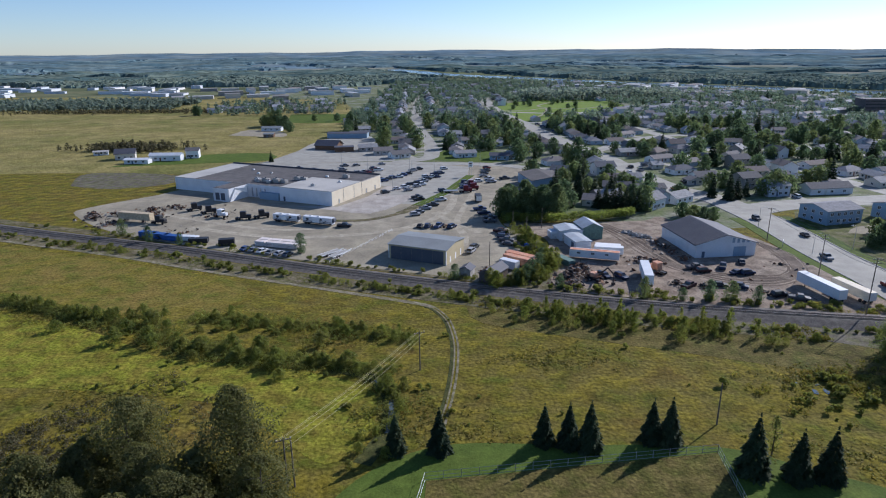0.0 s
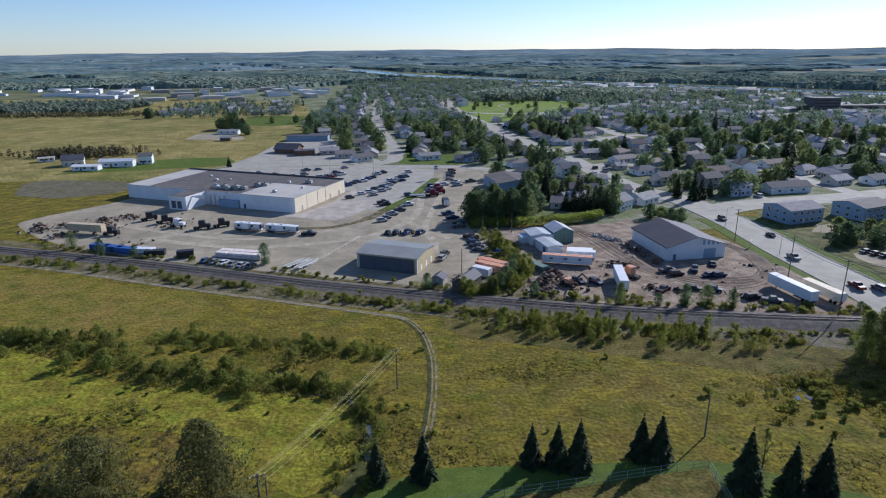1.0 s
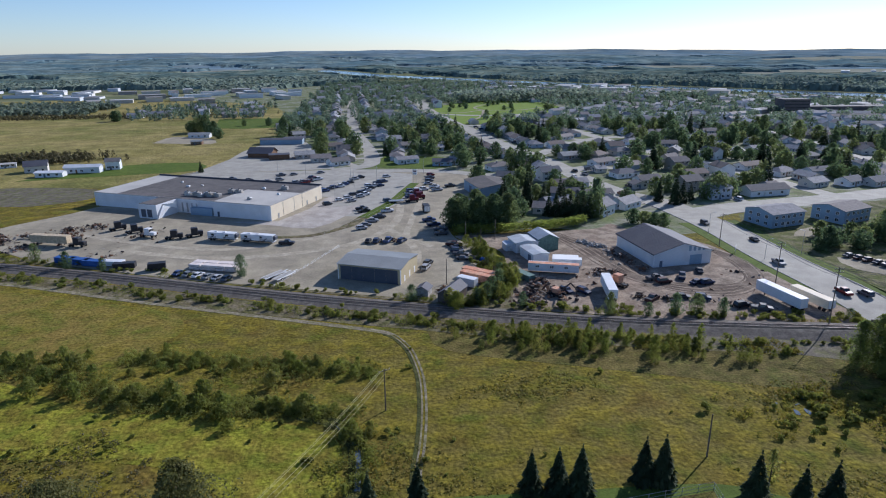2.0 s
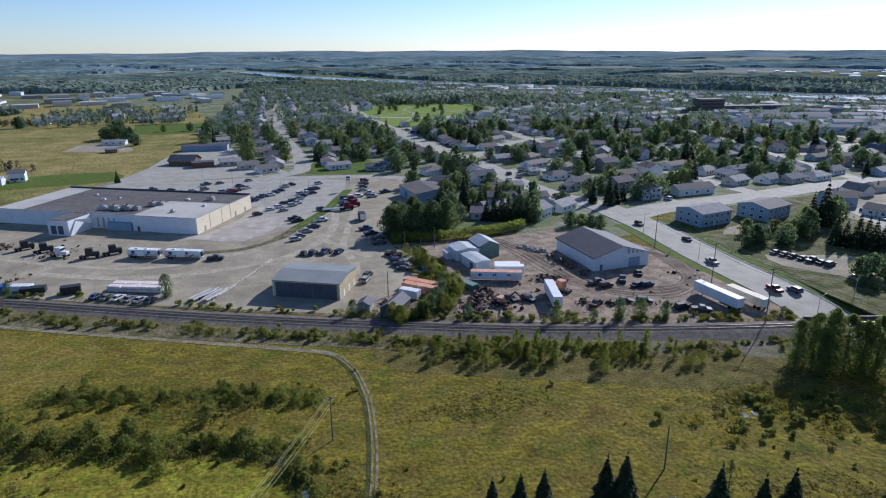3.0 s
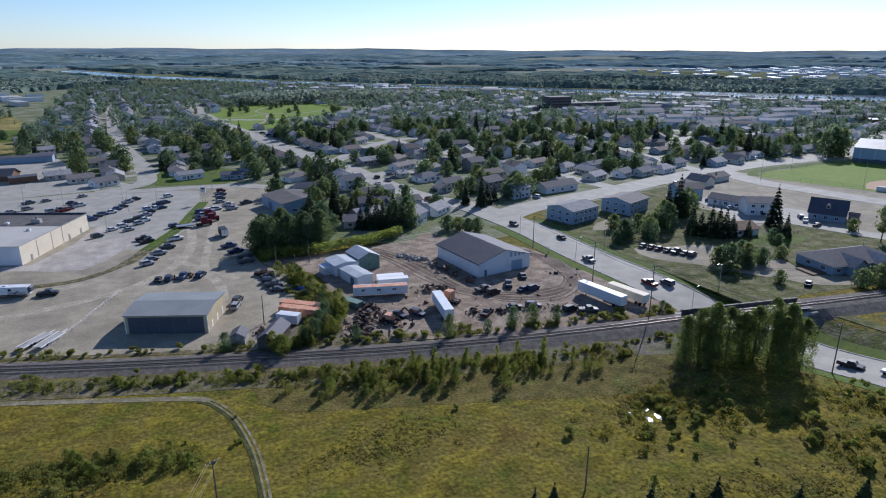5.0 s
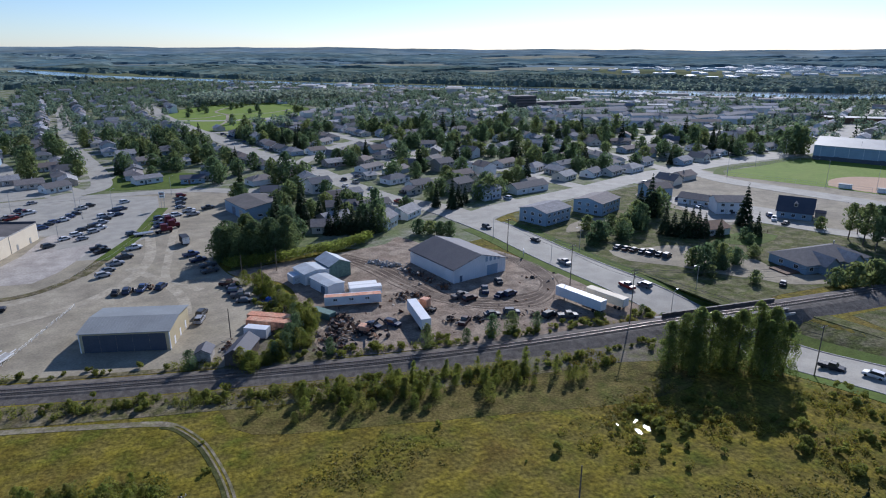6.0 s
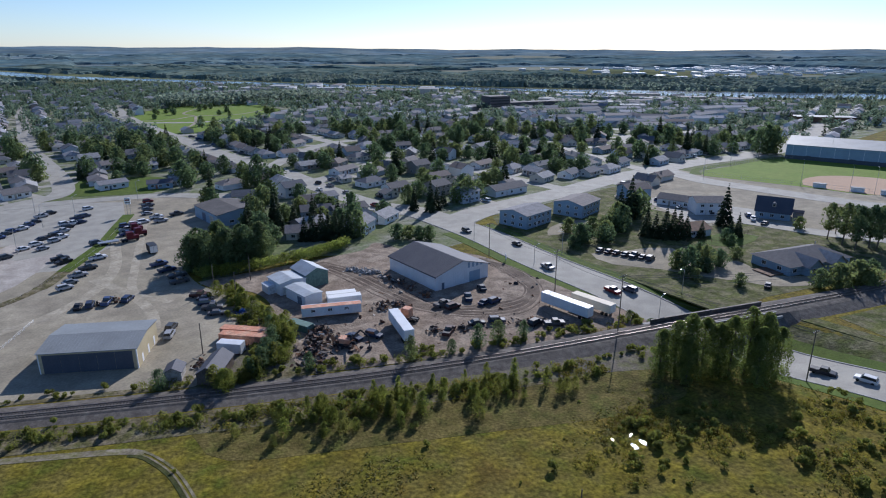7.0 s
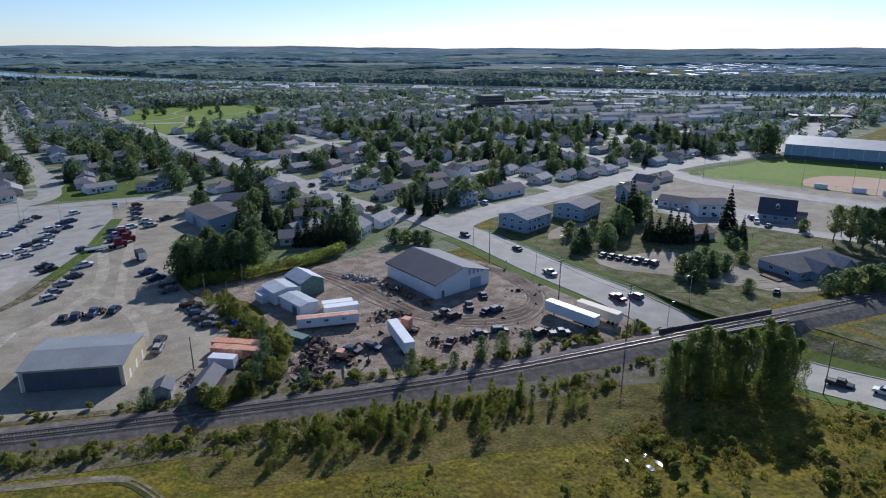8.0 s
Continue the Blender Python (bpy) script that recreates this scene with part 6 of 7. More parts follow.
def wires(name, spans, label, r=0.02, sag=0.9, mat="wire"):
    bm = bmesh.new()
    for a, b in spans:
        a, b = Vector(a), Vector(b)
        pts = [a.lerp(b, t) - Vector((0, 0, sag * 4 * t * (1 - t))) for t in np.linspace(0, 1, 11)]
        for p, q in zip(pts, pts[1:]):
            cyl(bm, p, q, r, n=4)
    return tagged(new(name, bm_mesh(name, bm, M[mat])), label, "cable", kind="stuff")


utility_pole(-5.2, 122.6, 9.3, 25, "weathered wooden utility pole with crossarm in the field", 1)
utility_pole(-24.9, 83.6, 9.7, 25, "wooden double utility pole beside the willow", 1)
utility_pole(-24.0, 84.4, 8.6, 25, "wooden brace pole beside another", 0)
wires("power_lines", [((-5.2 + q * 0.9, 122.6 + q * 0.42, 9.0 - dz), (-24.9 + q * 0.9, 83.6 + q * 0.42, 9.4 - dz)) for q, dz in ((-1.1, 0), (-0.5, 0), (1.1, 0), (0, 1.8))], "pale yellowish overhead power lines across the field", 0.035, 0.8)
utility_pole(50.4, 100.9, 8.6, -30, "thin wooden pole in the field", 0)
RP = [(107.9, 147.6, 16.5), (112.8, 177.3, 14), (116.6, 216.2, 12.5), (130.2, 111, 13)]
for x, y, h in RP:
    utility_pole(x, y, h, 0, "tall wooden utility pole beside the road", 2 if h > 13.5 else 1, group="poles along the road")
for (x0, y0, h0), (x1, y1, h1) in (((116.6, 216.2, 12.5), (112.8, 177.3, 14)), ((112.8, 177.3, 14), (107.9, 147.6, 16.5)), ((107.9, 147.6, 16.5), (130.2, 111, 13))):
    zz0, zz1 = float(ground_z(x0, y0)), float(ground_z(x1, y1))
    wires("road_cables", [((x0 + q, y0, zz0 + h0 - 0.3 - d), (x1 + q, y1, zz1 + h1 - 0.3 - d)) for q, d in ((-1.1, 0), (1.1, 0), (0.4, 0), (0, 2.2))], "overhead cables along the road", 0.035, 0.6, "cable_dark")
wires("road_cables", [((107.9 + q, 147.6, 16.2 - d), (165, 128 + q, 14 - d)) for q, d in ((-1, 0), (1, 0), (0, 2))], "overhead cables crossing the railway", 0.035, 1.2, "cable_dark")


def street_lamp(x, y, h, rot, label="grey steel street lamp with a bent arm", group="street lamps", z=None):
    o = thing("street_lamp", pose(x, y, float(ground_z(x, y)) if z is None else z, 0, 0, rot), label, "street lamp", group)
    part("pole", cyl(bmesh.new(), (0, 0, 0), (0, 0, h), 0.10, 0.06, 7), M["galv"], o)
    part("arm", cyl(bmesh.new(), (0, 0, h - 0.1), (1.6, 0, h + 0.35), 0.05, n=5), M["galv"], o)
    part("lamp_head", boxes((1.4, 2.2, -0.14, 0.14, h + 0.28, h + 0.42), bevel=0.04), M["galv"], o)
    return o


for x, y, h, r in [(125.4, 149.2, 9.0, 10), (124.4, 201, 7, 0), (121, 232, 8.5, 0), (146, 158, 8.5, 180), (140.5, 205, 8.5, 180)]:
    street_lamp(x, y, h, r)
for x, y in [(-19.3, 367), (-16.7, 340.4), (-24.6, 305), (-4.6, 351.8), (22.4, 371.7), (-44, 366), (-60, 372)]:
    street_lamp(x, y, 9.2, 30, "tall parking lot light pole", "parking lot lamps", 0.05)
for x, y in [(329, 227), (303, 268), (384, 287), (352, 285), (335, 205), (341, 196), (424, 262)]:
    street_lamp(x, y, 13.7, 40, "tall floodlight pole at the ball field", "floodlight poles", 0.05)
for x, y in [(27, 234, ), (38.5, 236), (15, 192), (31, 224), (46, 252)]:
    utility_pole(x, y, 8.0, 40, "thin wooden pole at the yard edge", 0)


def lot_sign():
    o = thing("sign", pose(15.6, 343.8, 0.2, 0, 0, -20), "white pylon sign at the lot entrance", "sign")
    for q in (-0.7, 0.6):
        part("post", boxes((q, q + 0.12, -0.06, 0.06, 0, 5.2)), M["galv"], o)
    part("panel", boxes((-1.2, 1.2, -0.2, 0.2, 4.8, 7.7), bevel=0.05), M["trim"], o)
    part("lettering_bar", boxes((-0.9, 0.9, -0.22, -0.2, 6.4, 7.0)), M["red"], o)
    part("lettering_bar", boxes((-0.9, 0.9, -0.22, -0.2, 5.4, 5.8)), M["navy"], o)
    o = thing("road_sign", pose(118.5, 209, 0.1, 0, 0, 60), "small white roadside sign on two posts", "sign")
    for q in (-0.8, 0.7):
        part("post", boxes((q, q + 0.1, -0.05, 0.05, 0, 1.6)), M["galv"], o)
    part("panel", boxes((-1.1, 1.1, -0.08, 0.08, 1.1, 2.7), bevel=0.03), M["trim"], o)


lot_sign()


def fence(name, pts, h, step, label, mat="galv", rails=(0.95,), group=""):
    o = thing(name, pose(0, 0, 0), label, "fence")
    L = np.array(pts, float)
    s = np.concatenate([[0], np.cumsum(np.linalg.norm(np.diff(L, axis=0), axis=1))])
    post = bm_mesh("post", cyl(bmesh.new(), (0, 0, -0.2), (0, 0, h), 0.05, n=6), M[mat])
    for q in np.arange(0, s[-1], step):
        x, y = np.interp(q, s, L[:, 0]), np.interp(q, s, L[:, 1])
        part("post", post, None, o, at=Matrix.Translation((x, y, float(ground_z(x, y)) + 0.05)))
    for f in rails:
        bm = bmesh.new()
        for a, b in zip(L, L[1:]):
            cyl(bm, (a[0], a[1], float(ground_z(*a)) + h * f), (b[0], b[1], float(ground_z(*b)) + h * f), 0.03, n=4)
        part("rail", bm, M[mat], o)
    return o


fence("chain_fence", [(-3.2, 85.8), (47.1, 92.7), (45.7, 78), (44, 60)], 1.5, 3.0, "grey chain-link fence round the rough plot", rails=(0.98, 0.5, 0.06))
fence("chain_fence", [(-3.2, 85.8), (-6, 70)], 1.5, 3.0, "grey chain-link fence beside the lawn", rails=(0.98, 0.06))
fence("lot_barrier", [(-37.3, 195.2), (-30, 211), (-19.5, 234)], 0.9, 2.5, "low white guard rail in the lot", mat="trim", rails=(0.95, 0.5))
fence("lot_barrier", [(-26, 252), (-8, 279), (2, 301), (12, 331)], 0.7, 3.0, "low wooden guard rail along the grass strip", mat="concrete", rails=(0.9,))
fence("board_fence", [(190, 191), (200, 186), (222, 186)], 1.8, 2.0, "dark wooden fence behind the parking area", mat="brown", rails=(0.95, 0.7, 0.45, 0.2))
fence("ball_fence", [(309, 272), (322, 282.5), (350, 283.5), (386, 285.5), (411, 278), (428, 244)], 2.4, 5, "chain-link fence round the ball field", rails=(0.98, 0.5))
fence("ball_fence", [(309, 272), (329, 224), (346, 191)], 2.4, 5, "chain-link fence beside the ball field road", rails=(0.98, 0.5))
for x, y, r in [(332, 222, -62), (338, 206, -62), (343, 194, -62)]:
    plain_block("dugout", "small white dugout with dark roof", "dugout", x, y, r, 6, 2.6, 2.2, 0.2, M["white"], M["roofgrey"], 0.2, ridge_y=False)


# ---- houses ----
def house(w, d, h, rise, seed, label, hip=False, ridge_y=False, two=False):
    rng = np.random.default_rng(seed)
    o = thing("house", pose(0, -300, 0), label, "house")
    if hip:
        part("wall", boxes((0, w, 0, d, -0.3, h)), M["siding"], o)
        bm = bmesh.new()
        ov = 0.5
        v = [bm.verts.new(p) for p in ((-ov, -ov, h), (w + ov, -ov, h), (w + ov, d + ov, h), (-ov, d + ov, h), (d * 0.45, d / 2, h + rise), (w - d * 0.45, d / 2, h + rise))]
        for f in ((0, 1, 5, 4), (1, 2, 5), (2, 3, 4, 5), (3, 0, 4), (3, 2, 1, 0)):
            bm.faces.new([v[i] for i in f])
        part("roof", bm, M["shingle"], o)
    elif ridge_y:
        part("wall", gable_walls(w, d, h, rise), M["siding"], o)
        part("roof", gable_roof(w, d, h, rise, 0.5, 0.16), M["shingle"], o)
    else:
        part("wall", turn_gable(w, d, h, rise), M["siding"], o)
        part("roof", turn_roof(w, d, h, rise, 0.5, 0.16), M["shingle"], o)
    for a in ((0.2, 0.55, 0.82) if w > 9 else (0.28, 0.75)):
        window(o, a * w, 0, 1.0, 1.5, 1.15, "f")
        if two:
            window(o, a * w, 0, 3.7, 1.3, 1.15, "f")
    window(o, 0, d * 0.5, 1.0, 1.1, 1.0, "l")
    window(o, w, d * 0.4, 1.0, 1.1, 1.0, "r")
    part("door", boxes((w * 0.4 - 0.5, w * 0.4 + 0.5, -0.06, 0, 0.2, 2.25)), M["door"], o)
    part("step", boxes((w * 0.4 - 0.8, w * 0.4 + 0.8, -1.2, -0.06, -0.2, 0.2)), M["concrete"], o)
    part("chimney", boxes((w * 0.62, w * 0.62 + 0.6, d * 0.6, d * 0.6 + 0.6, h, h + rise + 0.6)), M["concrete"], o)
    return o


HOUSES = [house(12.5, 8.5, 2.8, 1.9, 1, "single-storey bungalow with shingle roof"), house(14, 9, 2.8, 2.1, 2, "bungalow with hipped shingle roof", hip=True),
          house(9, 11, 3.0, 2.6, 3, "narrow house with street-facing gable", ridge_y=True), house(11, 9, 5.2, 2.2, 4, "two-storey house with shingle roof", two=True),
          house(16, 8.5, 2.7, 1.6, 5, "long low ranch house with shingle roof"), house(8, 6, 2.4, 1.4, 6, "small detached garage with shingle roof", ridge_y=True)]
KEEP_OUT = [YARD, WORKYARD, PARK, [(395, 297), (440, 190), (510, 220), (475, 335), (440, 310)],
            [(20, 236), (84, 236), (84, 272), (20, 272)], [(36, 296), (72, 300), (68, 336), (36, 332)], [(140, 228), (210, 232), (210, 260), (140, 258)], [(240, 180), (275, 186), (268, 212), (240, 206)],
            [(430, 640), (540, 640), (540, 690), (430, 690)], [(428, 600), (530, 585), (530, 560), (440, 565)], [(440, 470), (470, 530), (530, 470), (600, 480), (620, 455), (500, 425)], [(618, 410), (690, 350), (700, 375), (630, 425)], [(618, 520), (680, 520), (680, 465), (618, 465)], [(-115, 390), (-104, 515), (-55, 520), (-44, 440), (-28, 392)], [(282, 294), (306, 294), (350, 294), (420, 290), (440, 190), (350, 140), (290, 140)]]


def free(x, y):
    return not any(bool(inside(k, x, y)) for k in KEEP_OUT)


def street_gap(x, y):
    return min(float(near_line(ln, x, y)[0]) - w / 2 for ln, w in list(STREETS.values()) + [(ROAD, 15.5)])


MARKED = [(76, 285, 15, 0), (89, 345, 10, 3), (96, 326, 8, 4), (99, 299, 5, 4), (99, 280, 8, 2), (126, 462, 15, 0), (121, 411, 10, 0), (134, 386, 25, 4), (133, 347, 15, 1), (138, 328, 12, 0), (173, 366, 12, 3), (171, 341, 12, 0), (129, 318, 10, 5), (215, 361, 20, 4),
          (222, 340, 22, 1), (220, 310, 20, 0), (240, 310, 22, 0), (270, 327, 20, 1), (271, 310, 15, 1), (318, 313, 12, 0), (336, 315, 10, 2), (334, 335, 12, 4), (400, 445, 0, 4), (266, 364, 18, 4), (271, 387, 15, 1), (239, 444, 20, 0), (259, 423, 18, 4), (187, 467, 15, 1), (253, 308, 18, 0), (293, 322, 15, 0), (323, 365, 12, 4)]
MARKED += [(-40, 424, 10, 0), (-52, 440, 12, 0), (-35, 476, 10, 0), (-40, 525, 10, 1), (-46, 586, 12, 0), (9, 489, 12, 3), (20, 473, 12, 0), (35, 458, 10, 4), (54, 430, 12, 1), (38, 540, 12, 0), (55, 520, 12, 4)]


def town():
    rng = np.random.default_rng(17)
    spots, drives = [(x, y, a) for x, y, a, _ in MARKED], []
    block = [(181, 293), (231, 258), (235, 232), (236, 214), (16, 408), (35, 400), (45, 404), (95, 266), (68, 276), (84, 304), (90, 322), (66, 349), (108, 277), (54, 316), (192, 200)]
    for key, (ln, w) in STREETS.items():
        if key in ("front", "ball", "east"):
            continue
        s = np.concatenate([[0], np.cumsum(np.linalg.norm(np.diff(ln, axis=0), axis=1))])
        for side in (-1, 1):
            q = rng.uniform(6, 14)
            while q < s[-1]:
                x, y = np.interp(q, s, ln[:, 0]), np.interp(q, s, ln[:, 1])
                x2, y2 = np.interp(q + 1, s, ln[:, 0]), np.interp(q + 1, s, ln[:, 1])
                t = np.array((x2 - x, y2 - y))
                t /= np.linalg.norm(t) + 1e-9
                n = np.array((t[1], -t[0])) * side
                c = np.array((x, y)) + n * (w / 2 + rng.uniform(11, 14.5))
                q += rng.uniform(15.5, 20.5)
                if not free(*c) or street_gap(*c) < 6.5 or not bool(inside(TOWN, *c)):
                    continue
                if any((c[0] - a) ** 2 + (c[1] - b) ** 2 < 14.5 ** 2 for a, b in block + [q_[:2] for q_ in spots]):
                    continue
                ang = math.degrees(math.atan2(t[1], t[0])) + (180 if side > 0 else 0) + rng.uniform(-3, 3)
                spots.append((c[0], c[1], ang))
                drives.append((np.array((x, y)) + n * w / 2 + t * 6.5, n, t))
    # infill rows between the streets
    for i in range(2600):
        x, y = rng.uniform(-90, 860), rng.uniform(300, 1330)
        if not bool(inside(TOWN, x, y)) or not free(x, y) or street_gap(x, y) < 9:
            continue
        if any((x - a) ** 2 + (y - b) ** 2 < 19 ** 2 for a, b in block + [q_[:2] for q_ in spots]):
            continue
        spots.append((x, y, 15 + 90 * int(rng.integers(0, 4)) + rng.uniform(-6, 6)))
    spots.sort(key=lambda p: math.hypot(p[0] - 60, p[1] - 150))
    kind_of = {(x, y): k for x, y, _, k in MARKED}
    for i, (x, y, a) in enumerate(spots[:198]):
        k = int(rng.choice(6, p=[0.27, 0.2, 0.15, 0.14, 0.17, 0.07]))
        k = kind_of.get((x, y), k)
        src = HOUSES[k]
        W, D = [(12.5, 8.5), (14, 9), (9, 11), (11, 9), (16, 8.5), (8, 6)][k]
        copy_thing(src, pose(x, y, 0.05, 0, 0, a) @ Matrix.Translation((-W / 2, -D / 2, 0)))
    # the farther roofs, joined
    wv, wf, rv_, rf = [], [], [], []
    for x, y, a in spots[198:]:
        w, d, h, r = rng.uniform(9, 17), rng.uniform(7.5, 10), rng.choice([2.8, 2.8, 3.0, 5.2]), rng.uniform(1.5, 2.6)
        m = pose(x, y, 0.05, 0, 0, a)
        b = len(wv)
        for px_, py_, pz_ in ((-w / 2, -d / 2, 0), (w / 2, -d / 2, 0), (w / 2, d / 2, 0), (-w / 2, d / 2, 0), (-w / 2, -d / 2, h), (w / 2, -d / 2, h), (w / 2, d / 2, h), (-w / 2, d / 2, h), (-w / 2, 0, h + r), (w / 2, 0, h + r)):
            wv.append(m @ Vector((px_, py_, pz_)))
        wf += [(b, b + 1, b + 5, b + 4), (b + 1, b + 2, b + 6, b + 9, b + 5), (b + 2, b + 3, b + 7, b + 6), (b + 3, b, b + 4, b + 8, b + 7)]
        b = len(rv_)
        e = 0.5
        for px_, py_, pz_ in ((-w / 2 - e, -d / 2 - e, h - 0.1), (w / 2 + e, -d / 2 - e, h - 0.1), (w / 2 + e, 0, h + r + 0.1), (-w / 2 - e, 0, h + r + 0.1), (w / 2 + e, d / 2 + e, h - 0.1), (-w / 2 - e, d / 2 + e, h - 0.1)):
            rv_.append(m @ Vector((px_, py_, pz_)))
        rf += [(b, b + 1, b + 2, b + 3), (b + 3, b + 2, b + 4, b + 5)]
    o = thing("far_houses", pose(0, 0, 0), "rows of small houses across the far town", "houses", kind="stuff")
    part("walls", mesh_of("walls", wv, wf, M["farwall"]), None, o)
    part("roofs", mesh_of("roofs", rv_, rf, M["farroof"]), None, o)
    # driveways
    vs, fs = [], []
    for p, n, t in drives:
        b = len(vs)
        for u, v in ((-3.0, -0.5), (3.0, -0.5), (3.0, 13), (-3.0, 13)):
            c = p + t * u + n * v
            vs.append((c[0], c[1], 0.085))
        fs.append((b, b + 1, b + 2, b + 3))
    tagged(new("driveways", mesh_of("driveways", vs, fs, M["asphalt"])), "pale gravel and asphalt driveways", "driveway", kind="structure")
    return spots, drives


M["fargrey"] = material("far_flat_roofs", (0.3, 0.3, 0.3), 0.8, island=[(0.16, 0.15, 0.15), (0.30, 0.29, 0.28), (0.22, 0.21, 0.20), (0.42, 0.42, 0.41), (0.25, 0.22, 0.20), (0.46, 0.46, 0.45)], fine_amt=0.1, spec=0.05)
M["farwall"] = material("far_siding", (0.6, 0.6, 0.6), 0.7, island=[(0.70, 0.70, 0.69), (0.50, 0.48, 0.43), (0.40, 0.43, 0.46), (0.76, 0.76, 0.75), (0.33, 0.30, 0.27), (0.60, 0.55, 0.47)], fine_amt=0.05, spec=0.1)
M["farroof"] = material("far_shingles", (0.2, 0.2, 0.2), 0.75, island=[(0.21, 0.21, 0.22), (0.30, 0.30, 0.32), (0.22, 0.20, 0.20), (0.20, 0.21, 0.235), (0.40, 0.40, 0.42), (0.27, 0.255, 0.25)], fine_amt=0.1, spec=0.1)
SPOTS, DRIVES = town()
for _o in HOUSES:
    drop(_o)
_cr = np.random.default_rng(92)
for p, n, t in DRIVES[:95]:
    if _cr.random() < 0.75:
        c = p + n * _cr.uniform(4, 9)
        park(c[0], c[1], math.degrees(math.atan2(n[1], n[0])), group="cars in driveways")


def town_trees():
    rng = np.random.default_rng(23)
    kinds = [broad_tree("maple_tree", 9.0, 9.2, 850, 0.56, 71, "rounded leafy garden tree among houses", M["leaf"], low=0.02, gaps=-1.7), broad_tree("birch_tree", 11.0, 8.4, 900, 0.56, 72, "tall oval leafy tree among houses", M["leaf"], low=0.0, gaps=-1.7),
             broad_tree("maple_tree", 7.4, 8.4, 720, 0.55, 73, "low spreading garden tree among houses", M["leaf"], low=0.05, gaps=-1.7),
             spruce_tree("spruce_tree", 12, 6.8, 950, 74, "dark garden spruce among houses", size=0.6), spruce_tree("spruce_tree", 15, 6.6, 1000, 75, "tall dark spruce among houses", size=0.65)]
    for i in range(26):
        x, y = rng.uniform(75, 205), rng.uniform(650, 870)
        if bool(inside(PARK, x, y)):
            place(kinds[i % 3], x, y, rng.uniform(0.5, 0.8), rng)
    # marked trees beside the road houses
    for x, y, k, s in [(200, 228, 3, 1.45), (195, 229, 3, 1.1), (204, 227, 0, 1.2), (184, 205, 3, 0.92), (185.5, 202, 3, 0.95), (187.5, 199, 3, 1.0), (190, 197.5, 3, 0.95), (192, 196, 3, 0.9), (194, 194.5, 3, 0.85), (200, 192, 3, 0.62), (198, 196, 3, 0.5), (224, 199, 4, 1.25), (214, 186, 3, 0.75), (211, 187, 3, 0.6),
                       (161, 224, 2, 0.75), (155, 211, 2, 0.9), (159, 213, 0, 0.8), (165, 208, 0, 0.85), (170, 213, 2, 0.8), (163, 174, 1, 0.62), (164, 170, 0, 0.85), (171, 169, 1, 0.75), (177, 168, 0, 0.75), (190, 170, 2, 0.6), (168, 166, 2, 0.6), (173, 173, 1, 0.65), (191, 136, 2, 1.1), (198, 134, 2, 1.0), (199, 131, 0, 0.8), (205, 134, 0, 0.8), (186, 139, 2, 0.7), (414, 302, 0, 2.0), (422, 300, 1, 1.7), (152, 290, 0, 1.1), (158, 292, 0, 1.2), (165, 294, 2, 1.05), (131, 281, 4, 0.95), (136, 284, 3, 0.95), (126, 287, 4, 0.8), (130, 300, 1, 0.85), (142, 288, 3, 0.7), (99, 252, 2, 0.75), (103, 250, 2, 0.72), (106, 247, 2, 0.7), (109, 245, 2, 0.65), (246, 180, 2, 0.6), (157, 166, 2, 0.45), (159, 163.5, 2, 0.5), (167, 153, 2, 0.5), (149, 208, 2, 0.6), (180, 214, 1, 0.9), (176, 218, 0, 0.8), (184, 221, 1, 0.9), (172, 222, 2, 0.8), (207, 186, 2, 0.6), (203, 181, 2, 0.5),
                       (71, 267, 3, 0.9), (74, 266, 3, 0.95), (76.5, 265, 3, 1.0), (79, 264, 3, 0.98), (81.5, 263, 3, 0.95), (84, 262.5, 3, 0.9), (68, 268, 3, 0.85), (87, 262, 1, 0.85), (85, 274, 1, 0.9), (66, 300, 4, 0.9), (72, 292, 3, 0.9), (78, 286, 4, 0.85), (70, 310, 4, 0.9), (82, 294, 3, 0.9), (88, 285, 3, 0.8), (64, 286, 3, 0.85), (74, 278, 3, 0.7), (56, 284, 0, 1.0), (58, 298, 1, 1.0), (92, 276, 0, 1.0), (97, 290, 1, 0.9), (70, 330, 0, 1.0), (76, 338, 1, 0.9), (90, 336, 2, 0.9), (62, 322, 0, 0.9), (56, 270, 0, 0.9), (50, 340, 1, 0.8), (94, 306, 2, 0.9), (110, 286, 0, 0.8), (53, 290, 4, 0.9), (60, 310, 3, 1.0), (86, 278, 4, 0.8), (-108, 395, 3, 0.55), (-160, 590, 0, 1.3), (-152, 594, 1, 1.2), (-166, 596, 0, 1.1), (-146, 580, 0, 1.2), (-140, 570, 1, 1.0), (-132, 550, 0, 0.9), (-158, 600, 1, 1.2), (-272, 706, 1, 0.9), (-268, 704, 0, 1.1), (-128, 640, 2, 0.7), (-105, 640, 0, 0.8)]:
        place(kinds[k], x, y, s, rng)
    kinds.append(broad_tree("birch_tree", 15, 7, 1100, 0.42, 76, "tall slender birch with an airy crown", M["leaf"], low=0.28, gaps=-0.5))
    for x, y, h in [(241, 166, 14.3), (238, 159, 16), (242, 156, 15), (243, 152, 16), (242, 149, 15.6), (251, 168, 11), (256, 160, 11.5), (247, 160, 14), (250, 152, 15), (235, 153, 13)]:
        place(kinds[5], x, y, h / 15, rng, sz=1.0)
    hx = np.array([(a, b) for a, b, _ in SPOTS])
    pts = []
